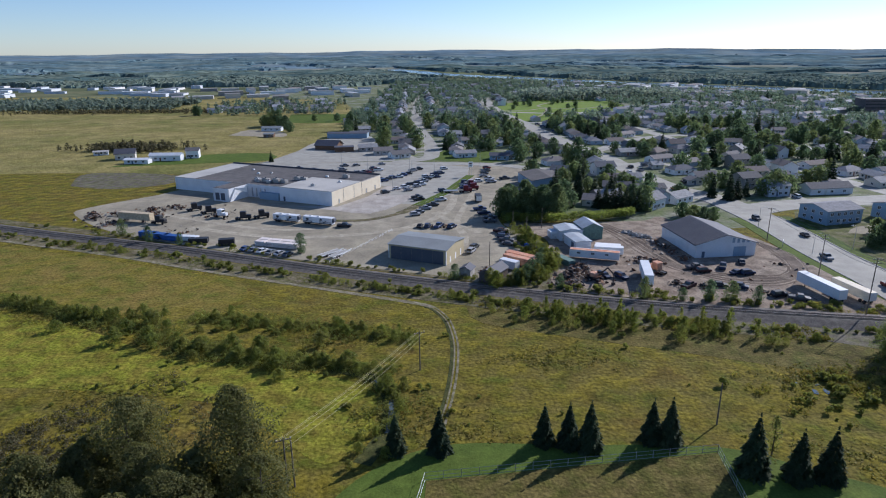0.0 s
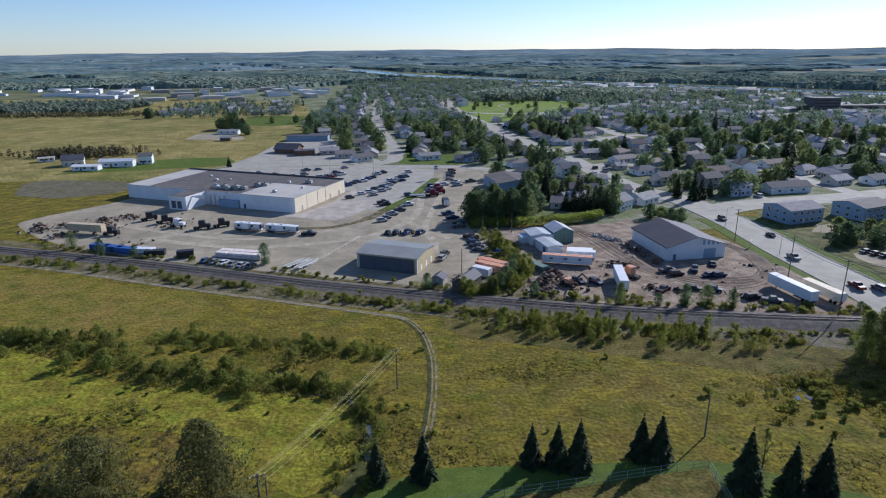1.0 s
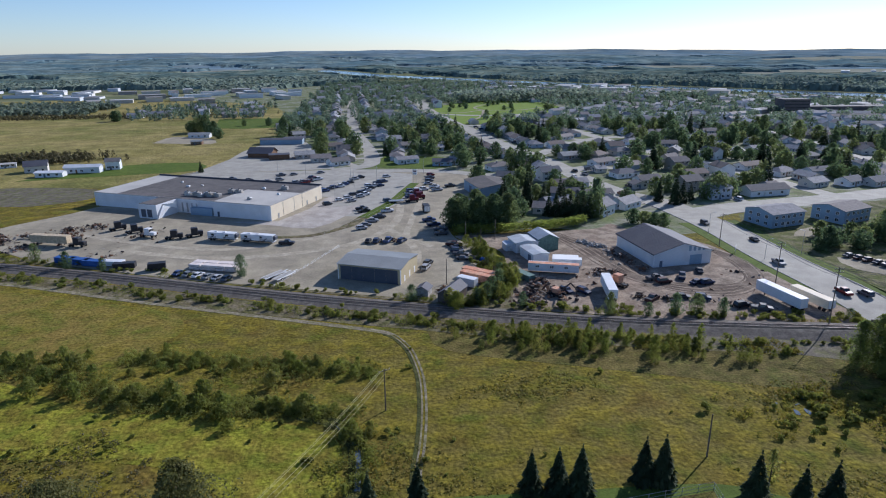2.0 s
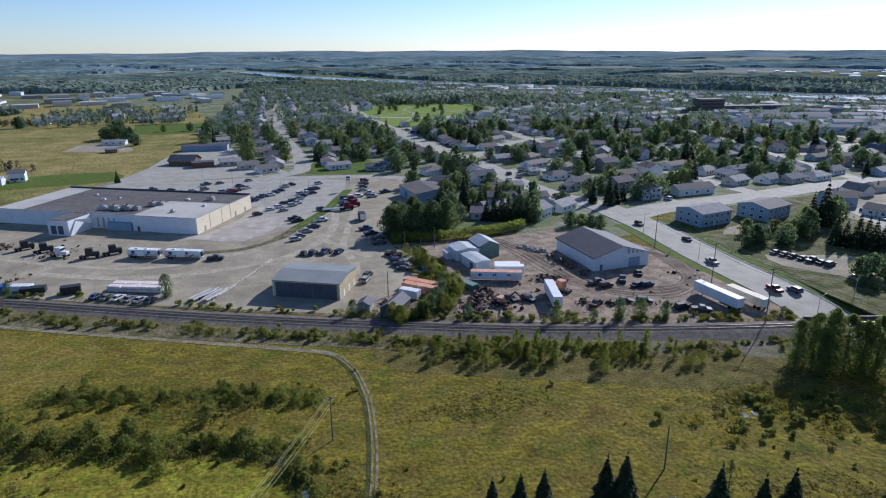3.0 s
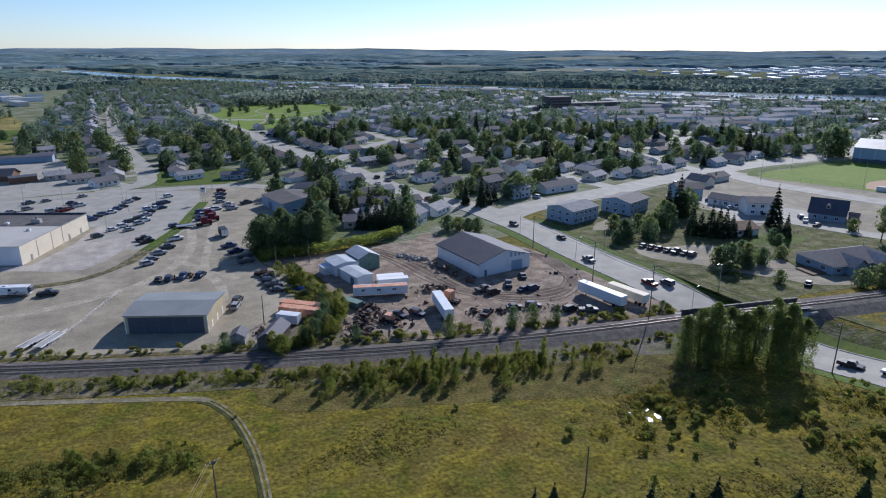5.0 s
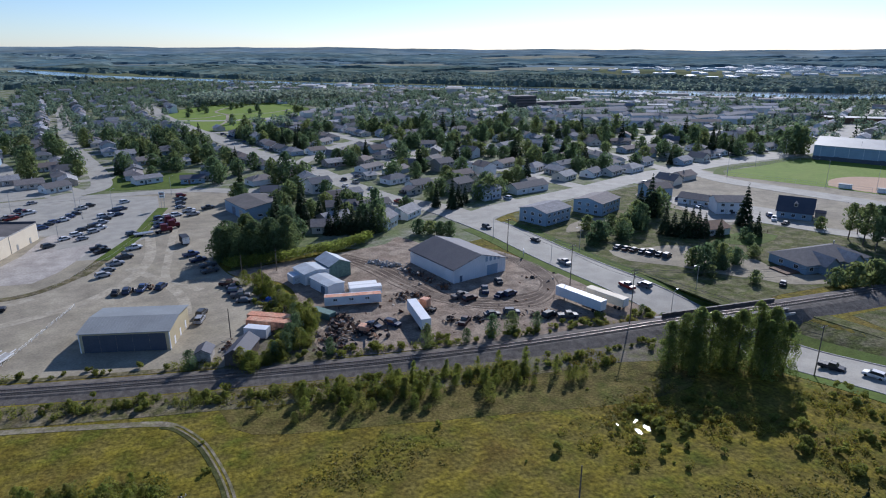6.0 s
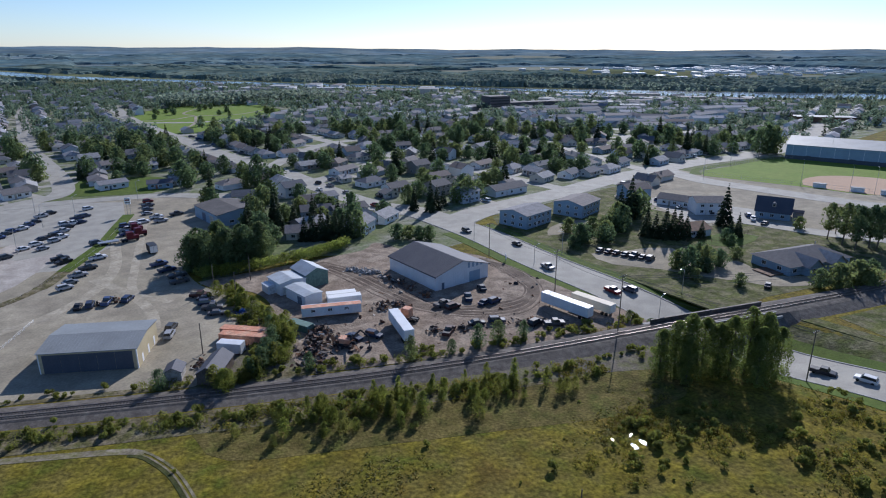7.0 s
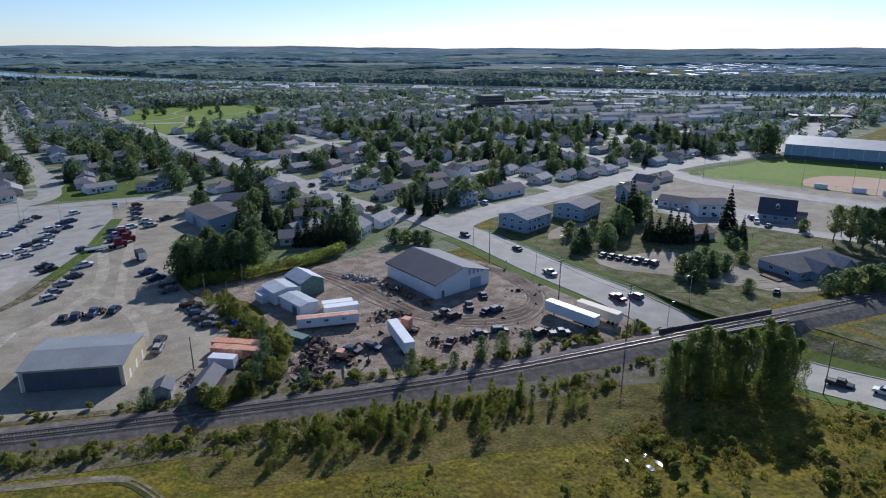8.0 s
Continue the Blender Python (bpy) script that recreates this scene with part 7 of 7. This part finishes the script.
    for i in range(14000):
        x, y = rng.uniform(-120, 880), rng.uniform(285, 1380)
        if not bool(inside(TOWN, x, y)) or not free(x, y) or street_gap(x, y) < 4.6:
            continue
        if ((hx - (x, y)) ** 2).sum(1).min() < 7.0 ** 2:
            continue
        if not (-95 < x) or (y < 430 and x < 45) or (140 < x < 250 and y < 300):
            continue
        pts.append((x, y))
    keep = []
    grid = {}
    for x, y in pts:
        k = (int(x / 7.5), int(y / 7.5))
        if k in grid or rng.random() < 0.48 or near_line(RIVER, x, y)[0] < 190:
            continue
        grid[k] = 1
        keep.append((x, y))
    keep.sort(key=lambda p: math.hypot(p[0] - 60, p[1] - 150))
    for x, y in keep[:330]:
        k = int(rng.choice(5, p=[0.44, 0.17, 0.27, 0.06, 0.06]))
        place(kinds[k], x, y, rng.uniform(0.75, 1.3), rng)
    rest = keep[330:2600]
    conif = rng.random(len(rest)) < 0.13
    for con, nm, mat in ((False, "far_trees", "farleaf_hazed"), (True, "far_spruces", "farneedle")):
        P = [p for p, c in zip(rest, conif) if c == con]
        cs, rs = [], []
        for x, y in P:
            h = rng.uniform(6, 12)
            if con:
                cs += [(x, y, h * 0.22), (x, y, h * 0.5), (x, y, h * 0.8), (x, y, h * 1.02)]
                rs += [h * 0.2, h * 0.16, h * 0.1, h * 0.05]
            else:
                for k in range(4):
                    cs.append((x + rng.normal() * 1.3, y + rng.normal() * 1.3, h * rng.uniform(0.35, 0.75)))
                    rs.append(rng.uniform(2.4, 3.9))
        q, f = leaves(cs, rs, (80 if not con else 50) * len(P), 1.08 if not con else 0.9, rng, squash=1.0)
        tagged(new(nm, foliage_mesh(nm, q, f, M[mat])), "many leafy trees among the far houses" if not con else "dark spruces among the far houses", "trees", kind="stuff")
    for o in kinds:
        drop(o)


# Far leaves carry painted haze: paler and bluer than the nearer garden trees.
M["farleaf_hazed"] = leaf_material("hazed_far_leaves", [(0.105, 0.148, 0.108), (0.122, 0.165, 0.115), (0.155, 0.188, 0.120)], 0.5)
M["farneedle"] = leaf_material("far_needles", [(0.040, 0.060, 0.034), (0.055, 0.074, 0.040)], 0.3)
town_trees()


# ---- special buildings of the middle distance ----
def hip_office():
    o = thing("office_building", pose(187.8, 149.6, 0.1, 0, 0, -9), "long grey-blue building with hipped dark shingle roof", "office building")
    part("wall", boxes((0, 28, 0, 15, -0.3, 3.1)), M["blue_siding"], o)
    bm = bmesh.new()
    v = [bm.verts.new(p) for p in ((-0.7, -0.7, 3.1), (28.7, -0.7, 3.1), (28.7, 15.7, 3.1), (-0.7, 15.7, 3.1), (7, 7.5, 6.2), (21, 7.5, 6.2))]
    for f in ((0, 1, 5, 4), (1, 2, 5), (2, 3, 4, 5), (3, 0, 4), (3, 2, 1, 0)):
        bm.faces.new([v[i] for i in f])
    part("roof", bm, M["shingle"], o, "dark grey shingles")
    for x in (5.5, 16.5):
        part("gable_bay", prism(bmesh.new(), [(x, -0.3), (x + 6, -0.3), (x + 6, 3.0), (x + 3, 5.3), (x, 3.0)], -2.5, 6), M["blue_siding"], o)
        part("gable_roof", prism(bmesh.new(), [(x - 0.6, 2.75), (x + 3, 5.45), (x + 6.6, 2.75), (x + 6.6, 2.9), (x + 3, 5.65), (x - 0.6, 2.9)], -3.1, 7), M["shingle"], o)
        window(o, x + 3, -2.5, 1.0, 2.2, 1.3, "f")
    for x in (2.2, 13.5, 24.5, 26.5):
        window(o, x, 0, 1.0, 1.6, 1.2, "f")
    for y in (4, 10):
        window(o, 0, y, 1.0, 1.6, 1.2, "l")
    part("door", boxes((12.0, 13.0, -0.06, 0, 0, 2.1)), M["door"], o)
    part("deck", boxes((-6, -0.1, 2, 9, 0, 0.35)), M["brown"], o)
    part("flue", cyl(bmesh.new(), (22, 9, 4), (22, 9, 6.8), 0.2, n=8), M["galv"], o)


hip_office()
for (x, y, r, w, d, h, rz, lab, wm, rm) in [
    (190, 196, -12, 17, 11, 2.8, 1.8, "brown-roofed low house behind dark spruces", M["siding"], M["brown"]),
    (230.8, 239.5, -70, 16.5, 9, 3.0, 1.8, "white low house with grey roof beside the forecourt", M["white"], M["shingle"]),
    (229, 216.5, -32, 12.8, 10, 5.6, 1.8, "white two-storey house with balcony", M["white"], M["shingle"]),
    (226, 253, -14, 13, 10, 4.6, 2.0, "pale blue house beside the street", M["blue_siding"], M["shingle"]),
    (173, 289, 8, 22, 9, 3.2, 2.0, "white house with grey shingle roof on a lawn", M["white"], M["shingle"]),
    (9, 404, 16, 14, 8, 3.0, 1.4, "white bungalow on a lawn facing the lot", M["white"], M["shingle"]),
    (30, 396, -8, 12, 8, 2.8, 1.4, "dark bungalow facing the lot", M["blue_siding"], M["roofdark"]),
    (41, 400, -12, 9, 8, 2.8, 1.8, "white cottage facing the lot", M["white"], M["shingle"]),
    (90, 262, 40, 10, 9, 4.5, 2.4, "white tall house behind the workshop", M["white"], M["shingle"]),
    (62, 272, -20, 13, 9, 2.9, 1.9, "grey bungalow behind the tree clump", M["siding"], M["shingle"]),
    (78, 300, -15, 13, 9, 2.9, 1.9, "low house among dark spruces", M["siding"], M["shingle"]),
    (84, 318, -12, 12, 9, 2.9, 2.0, "pale bungalow near the street corner", M["white"], M["shingle"]),
    (60, 345, -20, 12, 9, 2.9, 2.0, "bungalow beside the metal building", M["siding"], M["shingle"]),
    (104, 272, 35, 12, 9, 2.9, 2.0, "bungalow at the corner by the road", M["siding"], M["shingle"]),
    (-158, 556, -3, 17, 8, 2.8, 1.2, "grey-roofed farm barn in the meadow", M["white"], M["roofgrey"]),
    (-145, 514, 0, 8, 6, 2.6, 0.8, "small dark farm shed in the meadow", M["brown"], M["roofgrey"]),
    (-199, 391, 0, 15, 6, 2.6, 0.8, "long white farm shed in the meadow", M["white"], M["white"]),
    (-188, 402, 0, 20, 6, 3.6, 1.2, "white farm barn in the meadow", M["white"], M["white"]),
    (-168, 411, 10, 8, 7, 5.0, 1.6, "white two-storey farmhouse in the meadow", M["white"], M["shingle"]),
    (-212, 406, 20, 12, 9, 4.0, 2.6, "dark-roofed farmhouse among trees", M["siding"], M["roofdark"]),
    (-236, 425, 25, 9, 5, 2.4, 0.6, "small pale shed in the meadow", M["white"], M["rooflight"])]:
    plain_block("house" if "house" in lab or "bungalow" in lab or "cottage" in lab else "barn", lab, "house" if "barn" not in lab and "shed" not in lab else "barn", x, y, r, w, d, h, rz, wm, rm, 0.5, ridge_y=False,
                wins=[("f", w * q, 1.0, 1.4, 1.1) for q in (0.2, 0.5, 0.8)] + ([("f", w * q, 3.6, 1.4, 1.1) for q in (0.2, 0.5, 0.8)] if h > 5 else []), doors=[("f", w * 0.35, 1.0, 2.1)])
o_ = thing("tall_building", pose(432, 655, 0, 0, 0, -6), "dark multi-storey building standing over the town", "building")
M["darkbrick"] = material("dark_grey_brick", (0.105, 0.10, 0.105), 0.85, spots=(0.14, 0.12, 0.11), scale=0.3, amount=0.5)
part("tower", boxes((0, 28, 0, 20, -0.3, 16)), M["darkbrick"], o_)
part("wing", boxes((28, 100, 3, 18, -0.3, 8)), M["darkbrick"], o_)
for z_ in (3, 6.5, 10, 13):
    part("window_band", boxes((1, 27, -0.08, 0, z_, z_ + 1.3)), M["glass"], o_)
for x, y, r, w_ in ((434, 582, -10, 46), (484, 574, -9, 40), (468, 518, -44, 34), (494, 492, -44, 32), (446, 460, -30, 30), (478, 441, -30, 28), (508, 460, 4, 34), (556, 464, 6, 40), (622, 505, 3, 46), (640, 470, 3, 38)):
    plain_block("row_house", "long white two-storey row of town houses", "row house", x, y, r, w_, 10, 5.4, 1.8, M["white"], M["shingle"], 0.4, ridge_y=False, wins=[("f", a, z, 1.4, 1.2) for a in np.arange(2.5, w_ - 1, 4.6) for z in (1.0, 3.6)])
plain_block("low_block", "long dark flat-roofed building beyond the arena", "building", 627, 404, -42, 56, 18, 5.5, 0.3, M["brown"], M["roofgrey"], 0.3, ridge_y=False)


def far_blocks(name, label, n, xr, yr, wr, hr, mat, seed, ang=20, roof="fargrey", rise=0.0, apart=0.0):
    """Many far buildings: walls, and roofs (flat, or gabled where rise is given) that overhang them."""
    rng = np.random.default_rng(seed)
    wv, wf, rv, rf = [], [], [], []
    got = []
    for i in range(n * 6):
        if len(got) == n:
            break
        x, y = rng.uniform(*xr), rng.uniform(*yr)
        w, d, h = rng.uniform(*wr), rng.uniform(*wr) * 0.55, rng.uniform(*hr)
        if rise:
            d = rng.uniform(9, 11)
        if any(math.hypot(x - a, y - c) < apart for a, c in got) or near_line(RIVER, x, y)[0] < 110:
            continue
        got.append((x, y))
        m = pose(x, y, float(ground_z(x, y)), 0, 0, ang + 90 * int(rng.integers(0, 2)) * (rise == 0) + rng.uniform(-5, 5))
        X, Y, e = w / 2, d / 2, 0.4
        b = len(wv)
        wv += [m @ Vector(p) for p in ((-X, -Y, -1), (X, -Y, -1), (X, Y, -1), (-X, Y, -1), (-X, -Y, h), (X, -Y, h), (X, Y, h), (-X, Y, h), (-X, 0, h + rise), (X, 0, h + rise))]
        wf += [(b, b + 1, b + 5, b + 4), (b + 1, b + 2, b + 6, b + 9, b + 5), (b + 2, b + 3, b + 7, b + 6), (b + 3, b, b + 4, b + 8, b + 7)]
        b = len(rv)
        rv += [m @ Vector(p) for p in ((-X - e, -Y - e, h + 0.02), (X + e, -Y - e, h + 0.02), (X + e, 0, h + rise + 0.25), (-X - e, 0, h + rise + 0.25), (X + e, Y + e, h + 0.02), (-X - e, Y + e, h + 0.02))]
        rf += [(b, b + 1, b + 2, b + 3), (b + 3, b + 2, b + 4, b + 5)]
    o = thing(name, pose(0, 0, 0), label, "buildings", kind="stuff")
    part("walls", mesh_of("walls", wv, wf, M[mat]), None, o)
    part("roofs", mesh_of("roofs", rv, rf, M[roof]), None, o)
    return o


M["farwhite"] = material("far_white_walls", (0.7, 0.7, 0.7), 0.6, island=[(0.74, 0.75, 0.76), (0.62, 0.63, 0.64), (0.70, 0.68, 0.64), (0.55, 0.58, 0.62)], fine_amt=0.05, spec=0.2)
M["farpale"] = material("far_pale_metal_roofs", (0.6, 0.6, 0.6), 0.6, island=[(0.46, 0.48, 0.50), (0.36, 0.37, 0.38), (0.26, 0.26, 0.27), (0.58, 0.59, 0.60), (0.2, 0.2, 0.2)], fine_amt=0.05, spec=0.25)
far_blocks("far_sheds", "white industrial sheds beyond the meadow", 30, (-860, -430), (1020, 1280), (12, 44), (3, 6), "farwhite", 3, 5, roof="farpale", apart=30)
far_blocks("far_sheds", "low commercial buildings at the edge of town", 24, (-430, -120), (940, 1180), (16, 40), (4, 7), "farwall", 4, apart=30)
far_blocks("row_houses", "pale row houses in the far town", 26, (430, 720), (430, 620), (22, 40), (5, 6), "farwhite", 5, -24, roof="farroof", rise=1.8, apart=34)
far_blocks("far_sheds", "bright roofs of a far industrial district", 105, (1250, 2450), (1000, 1650), (16, 48), (4, 7), "farwhite", 6, -40, roof="farpale", apart=30)
far_blocks("far_stores", "flat roofs of far commercial buildings", 38, (200, 640), (930, 1150), (22, 60), (5, 9), "farwall", 7, -30, apart=40)
far_blocks("far_stores", "flat roofs of commercial buildings near the river", 26, (560, 860), (560, 760), (20, 55), (5, 8), "farwall", 8, -40, apart=40)
far_blocks("far_houses", "houses at the far end of the meadow", 16, (-270, -130), (720, 860), (11, 16), (2.8, 5), "farwall", 9, 10, roof="farroof", rise=2.0, apart=22)


scrap("shaded_junk", "dark rusty junk along the workshop wall", [(78, 203, 3, 1.6), (77, 209, 3, 1.8), (76, 214, 3, 1.6), (80, 197, 3, 1.0)], 110, 14, "rust", 1.8)


# ---- woods ----
def woods(name, label, pts, hr, seed, mat, per=12, size=2.0, up=0.5):
    """A stand of trees, each a rough upright cluster of large leaf sprays."""
    rng = np.random.default_rng(seed)
    P = np.array(pts, float)
    n = len(P)
    z0 = ground_z(P[:, 0], P[:, 1])
    h = rng.uniform(*hr, n)
    k = np.repeat(np.arange(n), per)
    m = len(k)
    t = rng.uniform(0.1, 1.0, m)
    a = rng.uniform(0, 6.28, m)
    rad = h[k] * 0.34 * np.sqrt(np.clip(1 - (t - 0.35) ** 2 / 0.46, 0.05, 1)) * rng.uniform(0.3, 1.0, m)
    p = np.stack([P[k, 0] + np.cos(a) * rad, P[k, 1] + np.sin(a) * rad, z0[k] + h[k] * t], 1)
    nrm = np.stack([np.cos(a), np.sin(a), t + up], 1) + rng.normal(size=(m, 3)) * 0.5
    nrm /= np.linalg.norm(nrm, axis=1)[:, None]
    u = np.cross(nrm, rng.normal(size=(m, 3)))
    u /= np.linalg.norm(u, axis=1)[:, None]
    v = np.cross(nrm, u)
    s = (size * rng.uniform(0.6, 1.2, m))[:, None]
    q = np.stack([p - u * s, p - v * s * 0.8, p + u * s, p + v * s * 0.8], 1).reshape(-1, 3)
    return tagged(new(name, foliage_mesh(name, q, np.arange(4 * m).reshape(m, 4), mat)), label, "woods", kind="stuff")


def _river_ring():
    ra = np.arctan2(RIVER[:, 0], RIVER[:, 1])
    k = np.argsort(ra)
    return ra[k], np.hypot(RIVER[:, 0], RIVER[:, 1])[k]


# Treetop colour lightened to carry some of the distance haze.
M["forest_near_hazed"] = material("hazed_wood_treetops", (0.142, 0.184, 0.150), 0.9, spots=[(0.105, 0.145, 0.120), (0.190, 0.212, 0.158)], scale=0.01, amount=0.7, fine=0.08, fine_amt=0.35, spec=0.0)


FAR_FIELDS = [(1040, 1640, 190), (1400, 1800, 260), (1080, 2460, 330), (2160, 2900, 380), (1640, 1000, 170), (-420, 2350, 300), (300, 2500, 330), (-900, 1700, 150), (650, 2050, 180)]
M["hayfield"] = material("far_hayfield", (0.235, 0.245, 0.19), 0.95, spots=[(0.18, 0.21, 0.15), (0.30, 0.285, 0.24)], scale=0.006, amount=0.7, fine=0.04, fine_amt=0.15, spec=0.0)


def canopy(name, label, r0, r1, na, nr, mat, seed):
    """A far wood as a rolling sheet of treetops with clearings and ragged edges."""
    rng = np.random.default_rng(seed)
    A, R = np.meshgrid(np.linspace(radians(-52), radians(88), na), r0 * (r1 / r0) ** np.linspace(0, 1, nr), indexing="ij")
    A = A + rng.normal(size=A.shape) * radians(0.09)
    R = R * (1 + rng.normal(size=R.shape) * 0.0016)
    x, y = np.sin(A) * R, np.cos(A) * R
    patch = np.sin(x / 240 + 1.3) * np.cos(y / 310 + 0.4) + 0.5 * np.sin(x / 90 + y / 130) + rng.normal(size=x.shape) * 0.16
    shore = near_line(RIVER, x.ravel(), y.ravel())[0].reshape(x.shape)
    open_ = (patch > 0.75) | (shore < 75) | ((x > 1200) & (x < 2500) & (y > 960) & (y < 1680)) | ((x < -300) & (x > -900) & (y < 1290))
    rr = np.interp(A, *_river_ring())
    open_ |= inside(TOWN, x.ravel(), y.ravel()).reshape(x.shape) | ((R < rr) & (R > rr - 420) & (R < 1650))
    for fx, fy, fr in FAR_FIELDS:
        open_ |= np.hypot(x - fx, (y - fy) / 0.7) < fr * (1 + 0.15 * np.sin(7 * np.arctan2(x - fx, y - fy)))
    stand = np.sin(x / 61 + 2 * np.sin(y / 140)) * np.cos(y / 83 + np.sin(x / 190)) + 0.6 * np.sin(x / 31 - y / 47)
    h = np.where(open_, -2.0, 7.0 + 3.2 * stand + rng.normal(size=x.shape) * (1.3 if r0 < 1500 else 0.6))
    z = ground_z(x.ravel(), y.ravel()).reshape(x.shape) + h
    idx = np.arange(na * nr).reshape(na, nr)
    f = np.stack([idx[:-1, :-1], idx[:-1, 1:], idx[1:, 1:], idx[1:, :-1]], -1)
    shut = ~(open_[:-1, :-1] & open_[:-1, 1:] & open_[1:, 1:] & open_[1:, :-1])
    me = bpy.data.meshes.new(name)
    me.from_pydata(np.stack([x, y, z], -1).reshape(-1, 3).tolist(), [], f[shut].tolist())
    me.materials.append(mat)
    return tagged(new(name, me), label, "woods", kind="stuff")


def plant_woods():
    rng = np.random.default_rng(37)
    pts = []
    n = 36000
    az = rng.uniform(radians(-52), radians(88), n)
    r = 1100 * np.exp(rng.uniform(0, 1, n) * math.log(3.6))
    x, y = np.sin(az) * r, np.cos(az) * r
    clear = np.sin(x / 240 + 1.3) * np.cos(y / 310 + 0.4) + 0.5 * np.sin(x / 90 + y / 130)
    ok = (near_line(RIVER, x, y)[0] > 52) & ~inside(TOWN, x, y) & (clear < 0.85)
    ra = np.arctan2(RIVER[:, 0], RIVER[:, 1])
    order = np.argsort(ra)
    rr = np.interp(az, ra[order], np.hypot(RIVER[:, 0], RIVER[:, 1])[order])
    ok &= ~((r < rr) & (r > rr - 420) & (rng.random(n) < 0.97))
    ok &= ~((x > 1200) & (x < 2500) & (y > 980) & (y < 1650) & (rng.random(n) < 0.94))
    ok &= ~((x < -300) & (x > -900) & (y < 1290))
    k = ok & (r < 1650) & (rng.random(n) < 0.4)
    canopy("far_woods", "mixed woods around the town, haze-pale in colour", 1080, 1625, 760, 100, M["forest_near_hazed"], 48)
    woods("far_woods", "mixed woods around the town, haze-pale in colour", np.stack([x[k], y[k]], 1), (8, 14), 38, M["forest_hazed"], 12, 2.0, 0.9)
    canopy("far_woods", "closed canopy of mixed woods beyond the river", 1600, 2350, 420, 90, M["forest_mid_hazed"], 45)
    canopy("far_woods", "wooded country stretching to the horizon, painted haze-blue", 2320, 3900, 420, 80, M["forest_far_hazed"], 46)
    x, y = rng.uniform(-275, -125, 150), rng.uniform(700, 860, 150)
    woods("far_copse", "leafy trees among the meadow houses", np.stack([x, y], 1), (6, 11), 47, M["farleaf_hazed"], 40, 1.1, 0.4)
    # scrub belts at the meadow's far edge and along the river
    m = 2600
    x, y = rng.uniform(-900, -330, m), rng.uniform(775, 900, m) + rng.normal(size=m) * 10
    woods("scrub_belt", "dark scrub belt across the meadow", np.stack([x, y], 1), (4, 8), 39, M["forest_hazed"])
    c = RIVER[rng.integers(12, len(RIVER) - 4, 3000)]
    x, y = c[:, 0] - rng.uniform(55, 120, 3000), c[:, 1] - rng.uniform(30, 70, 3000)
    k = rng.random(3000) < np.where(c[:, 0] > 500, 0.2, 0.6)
    woods("river_scrub", "low trees along the river bank", np.stack([x[k], y[k]], 1), (3, 6.5), 40, M["forest_hazed"])
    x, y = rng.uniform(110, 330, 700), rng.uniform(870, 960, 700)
    woods("park_wood", "green wood behind the park", np.stack([x, y], 1), (9, 15), 43, M["forest_hazed"])
    x, y = rng.normal(-222, 17, 220), rng.normal(452, 7, 220)
    woods("farm_copse", "dark low copse behind the farm", np.stack([x, y], 1), (3, 6), 44, M["dryweed"], 44, 0.6)
    x, y = rng.normal(-380, 90, 700), rng.normal(745, 10, 700)
    woods("meadow_scrub", "low russet scrub along the meadow edge", np.stack([x, y], 1), (2, 4), 51, M["dryweed"], 12, 0.8)


plant_woods()
for fx, fy, fr in FAR_FIELDS:
    sheet("hayfield", [(fx + fr * k, fy) for k in np.linspace(-1, 1, 17)], [max(4.0, 1.3 * fr * math.sqrt(max(0, 1 - k * k))) for k in np.linspace(-1, 1, 17)], M["hayfield"], 0.6, 3.0, "pale hay field among the far woods", "field")


# ---- rough grass: tufts over the field ----
def tufts():
    rng = np.random.default_rng(53)
    n = 60000
    x, y = rng.uniform(-120, 130, n), rng.uniform(60, 165, n)
    rail_y = np.interp(x, RAIL[:, 0], RAIL[:, 1])
    ok = (y < rail_y - 6) & ~inside(LAWN, x, y) & (np.abs(x - np.interp(y, ROAD[:, 1], ROAD[:, 0])) > 12)
    d = np.sin(x / 11 + np.sin(y / 13) * 2) + np.sin(y / 5 + x / 27) + rng.normal(size=n) * 0.6
    ok &= d > 1.9
    x, y = x[ok], y[ok]
    n = len(x)
    z = ground_z(x, y)
    h = rng.uniform(0.06, 0.22, n)
    w = rng.uniform(0.4, 1.3, n)
    k = np.repeat(np.arange(n), 7)
    m = len(k)
    p = np.stack([x[k] + rng.normal(size=m) * 0.5 * w[k], y[k] + rng.normal(size=m) * 0.5 * w[k], z[k] + h[k] * rng.uniform(0.4, 1.3, m)], 1)
    nr = np.stack([rng.normal(size=m) * 0.5, rng.normal(size=m) * 0.5, np.ones(m)], 1)
    nr /= np.linalg.norm(nr, axis=1)[:, None]
    u = np.cross(nr, rng.normal(size=(m, 3)))
    u /= np.linalg.norm(u, axis=1)[:, None]
    v = np.cross(nr, u)
    sz = rng.uniform(0.12, 0.3, m)[:, None]
    me = foliage_mesh("grass_tufts", np.stack([p - u * sz, p - v * sz * 0.6, p + u * sz, p + v * sz * 0.6], 1).reshape(-1, 3), np.arange(4 * m).reshape(m, 4), M["tuft"])
    tagged(new("grass_tufts", me), "rough grass and weed tufts over the field", "grass", kind="stuff")


tufts()
for _o in CARS + OLDCARS:
    drop(_o)
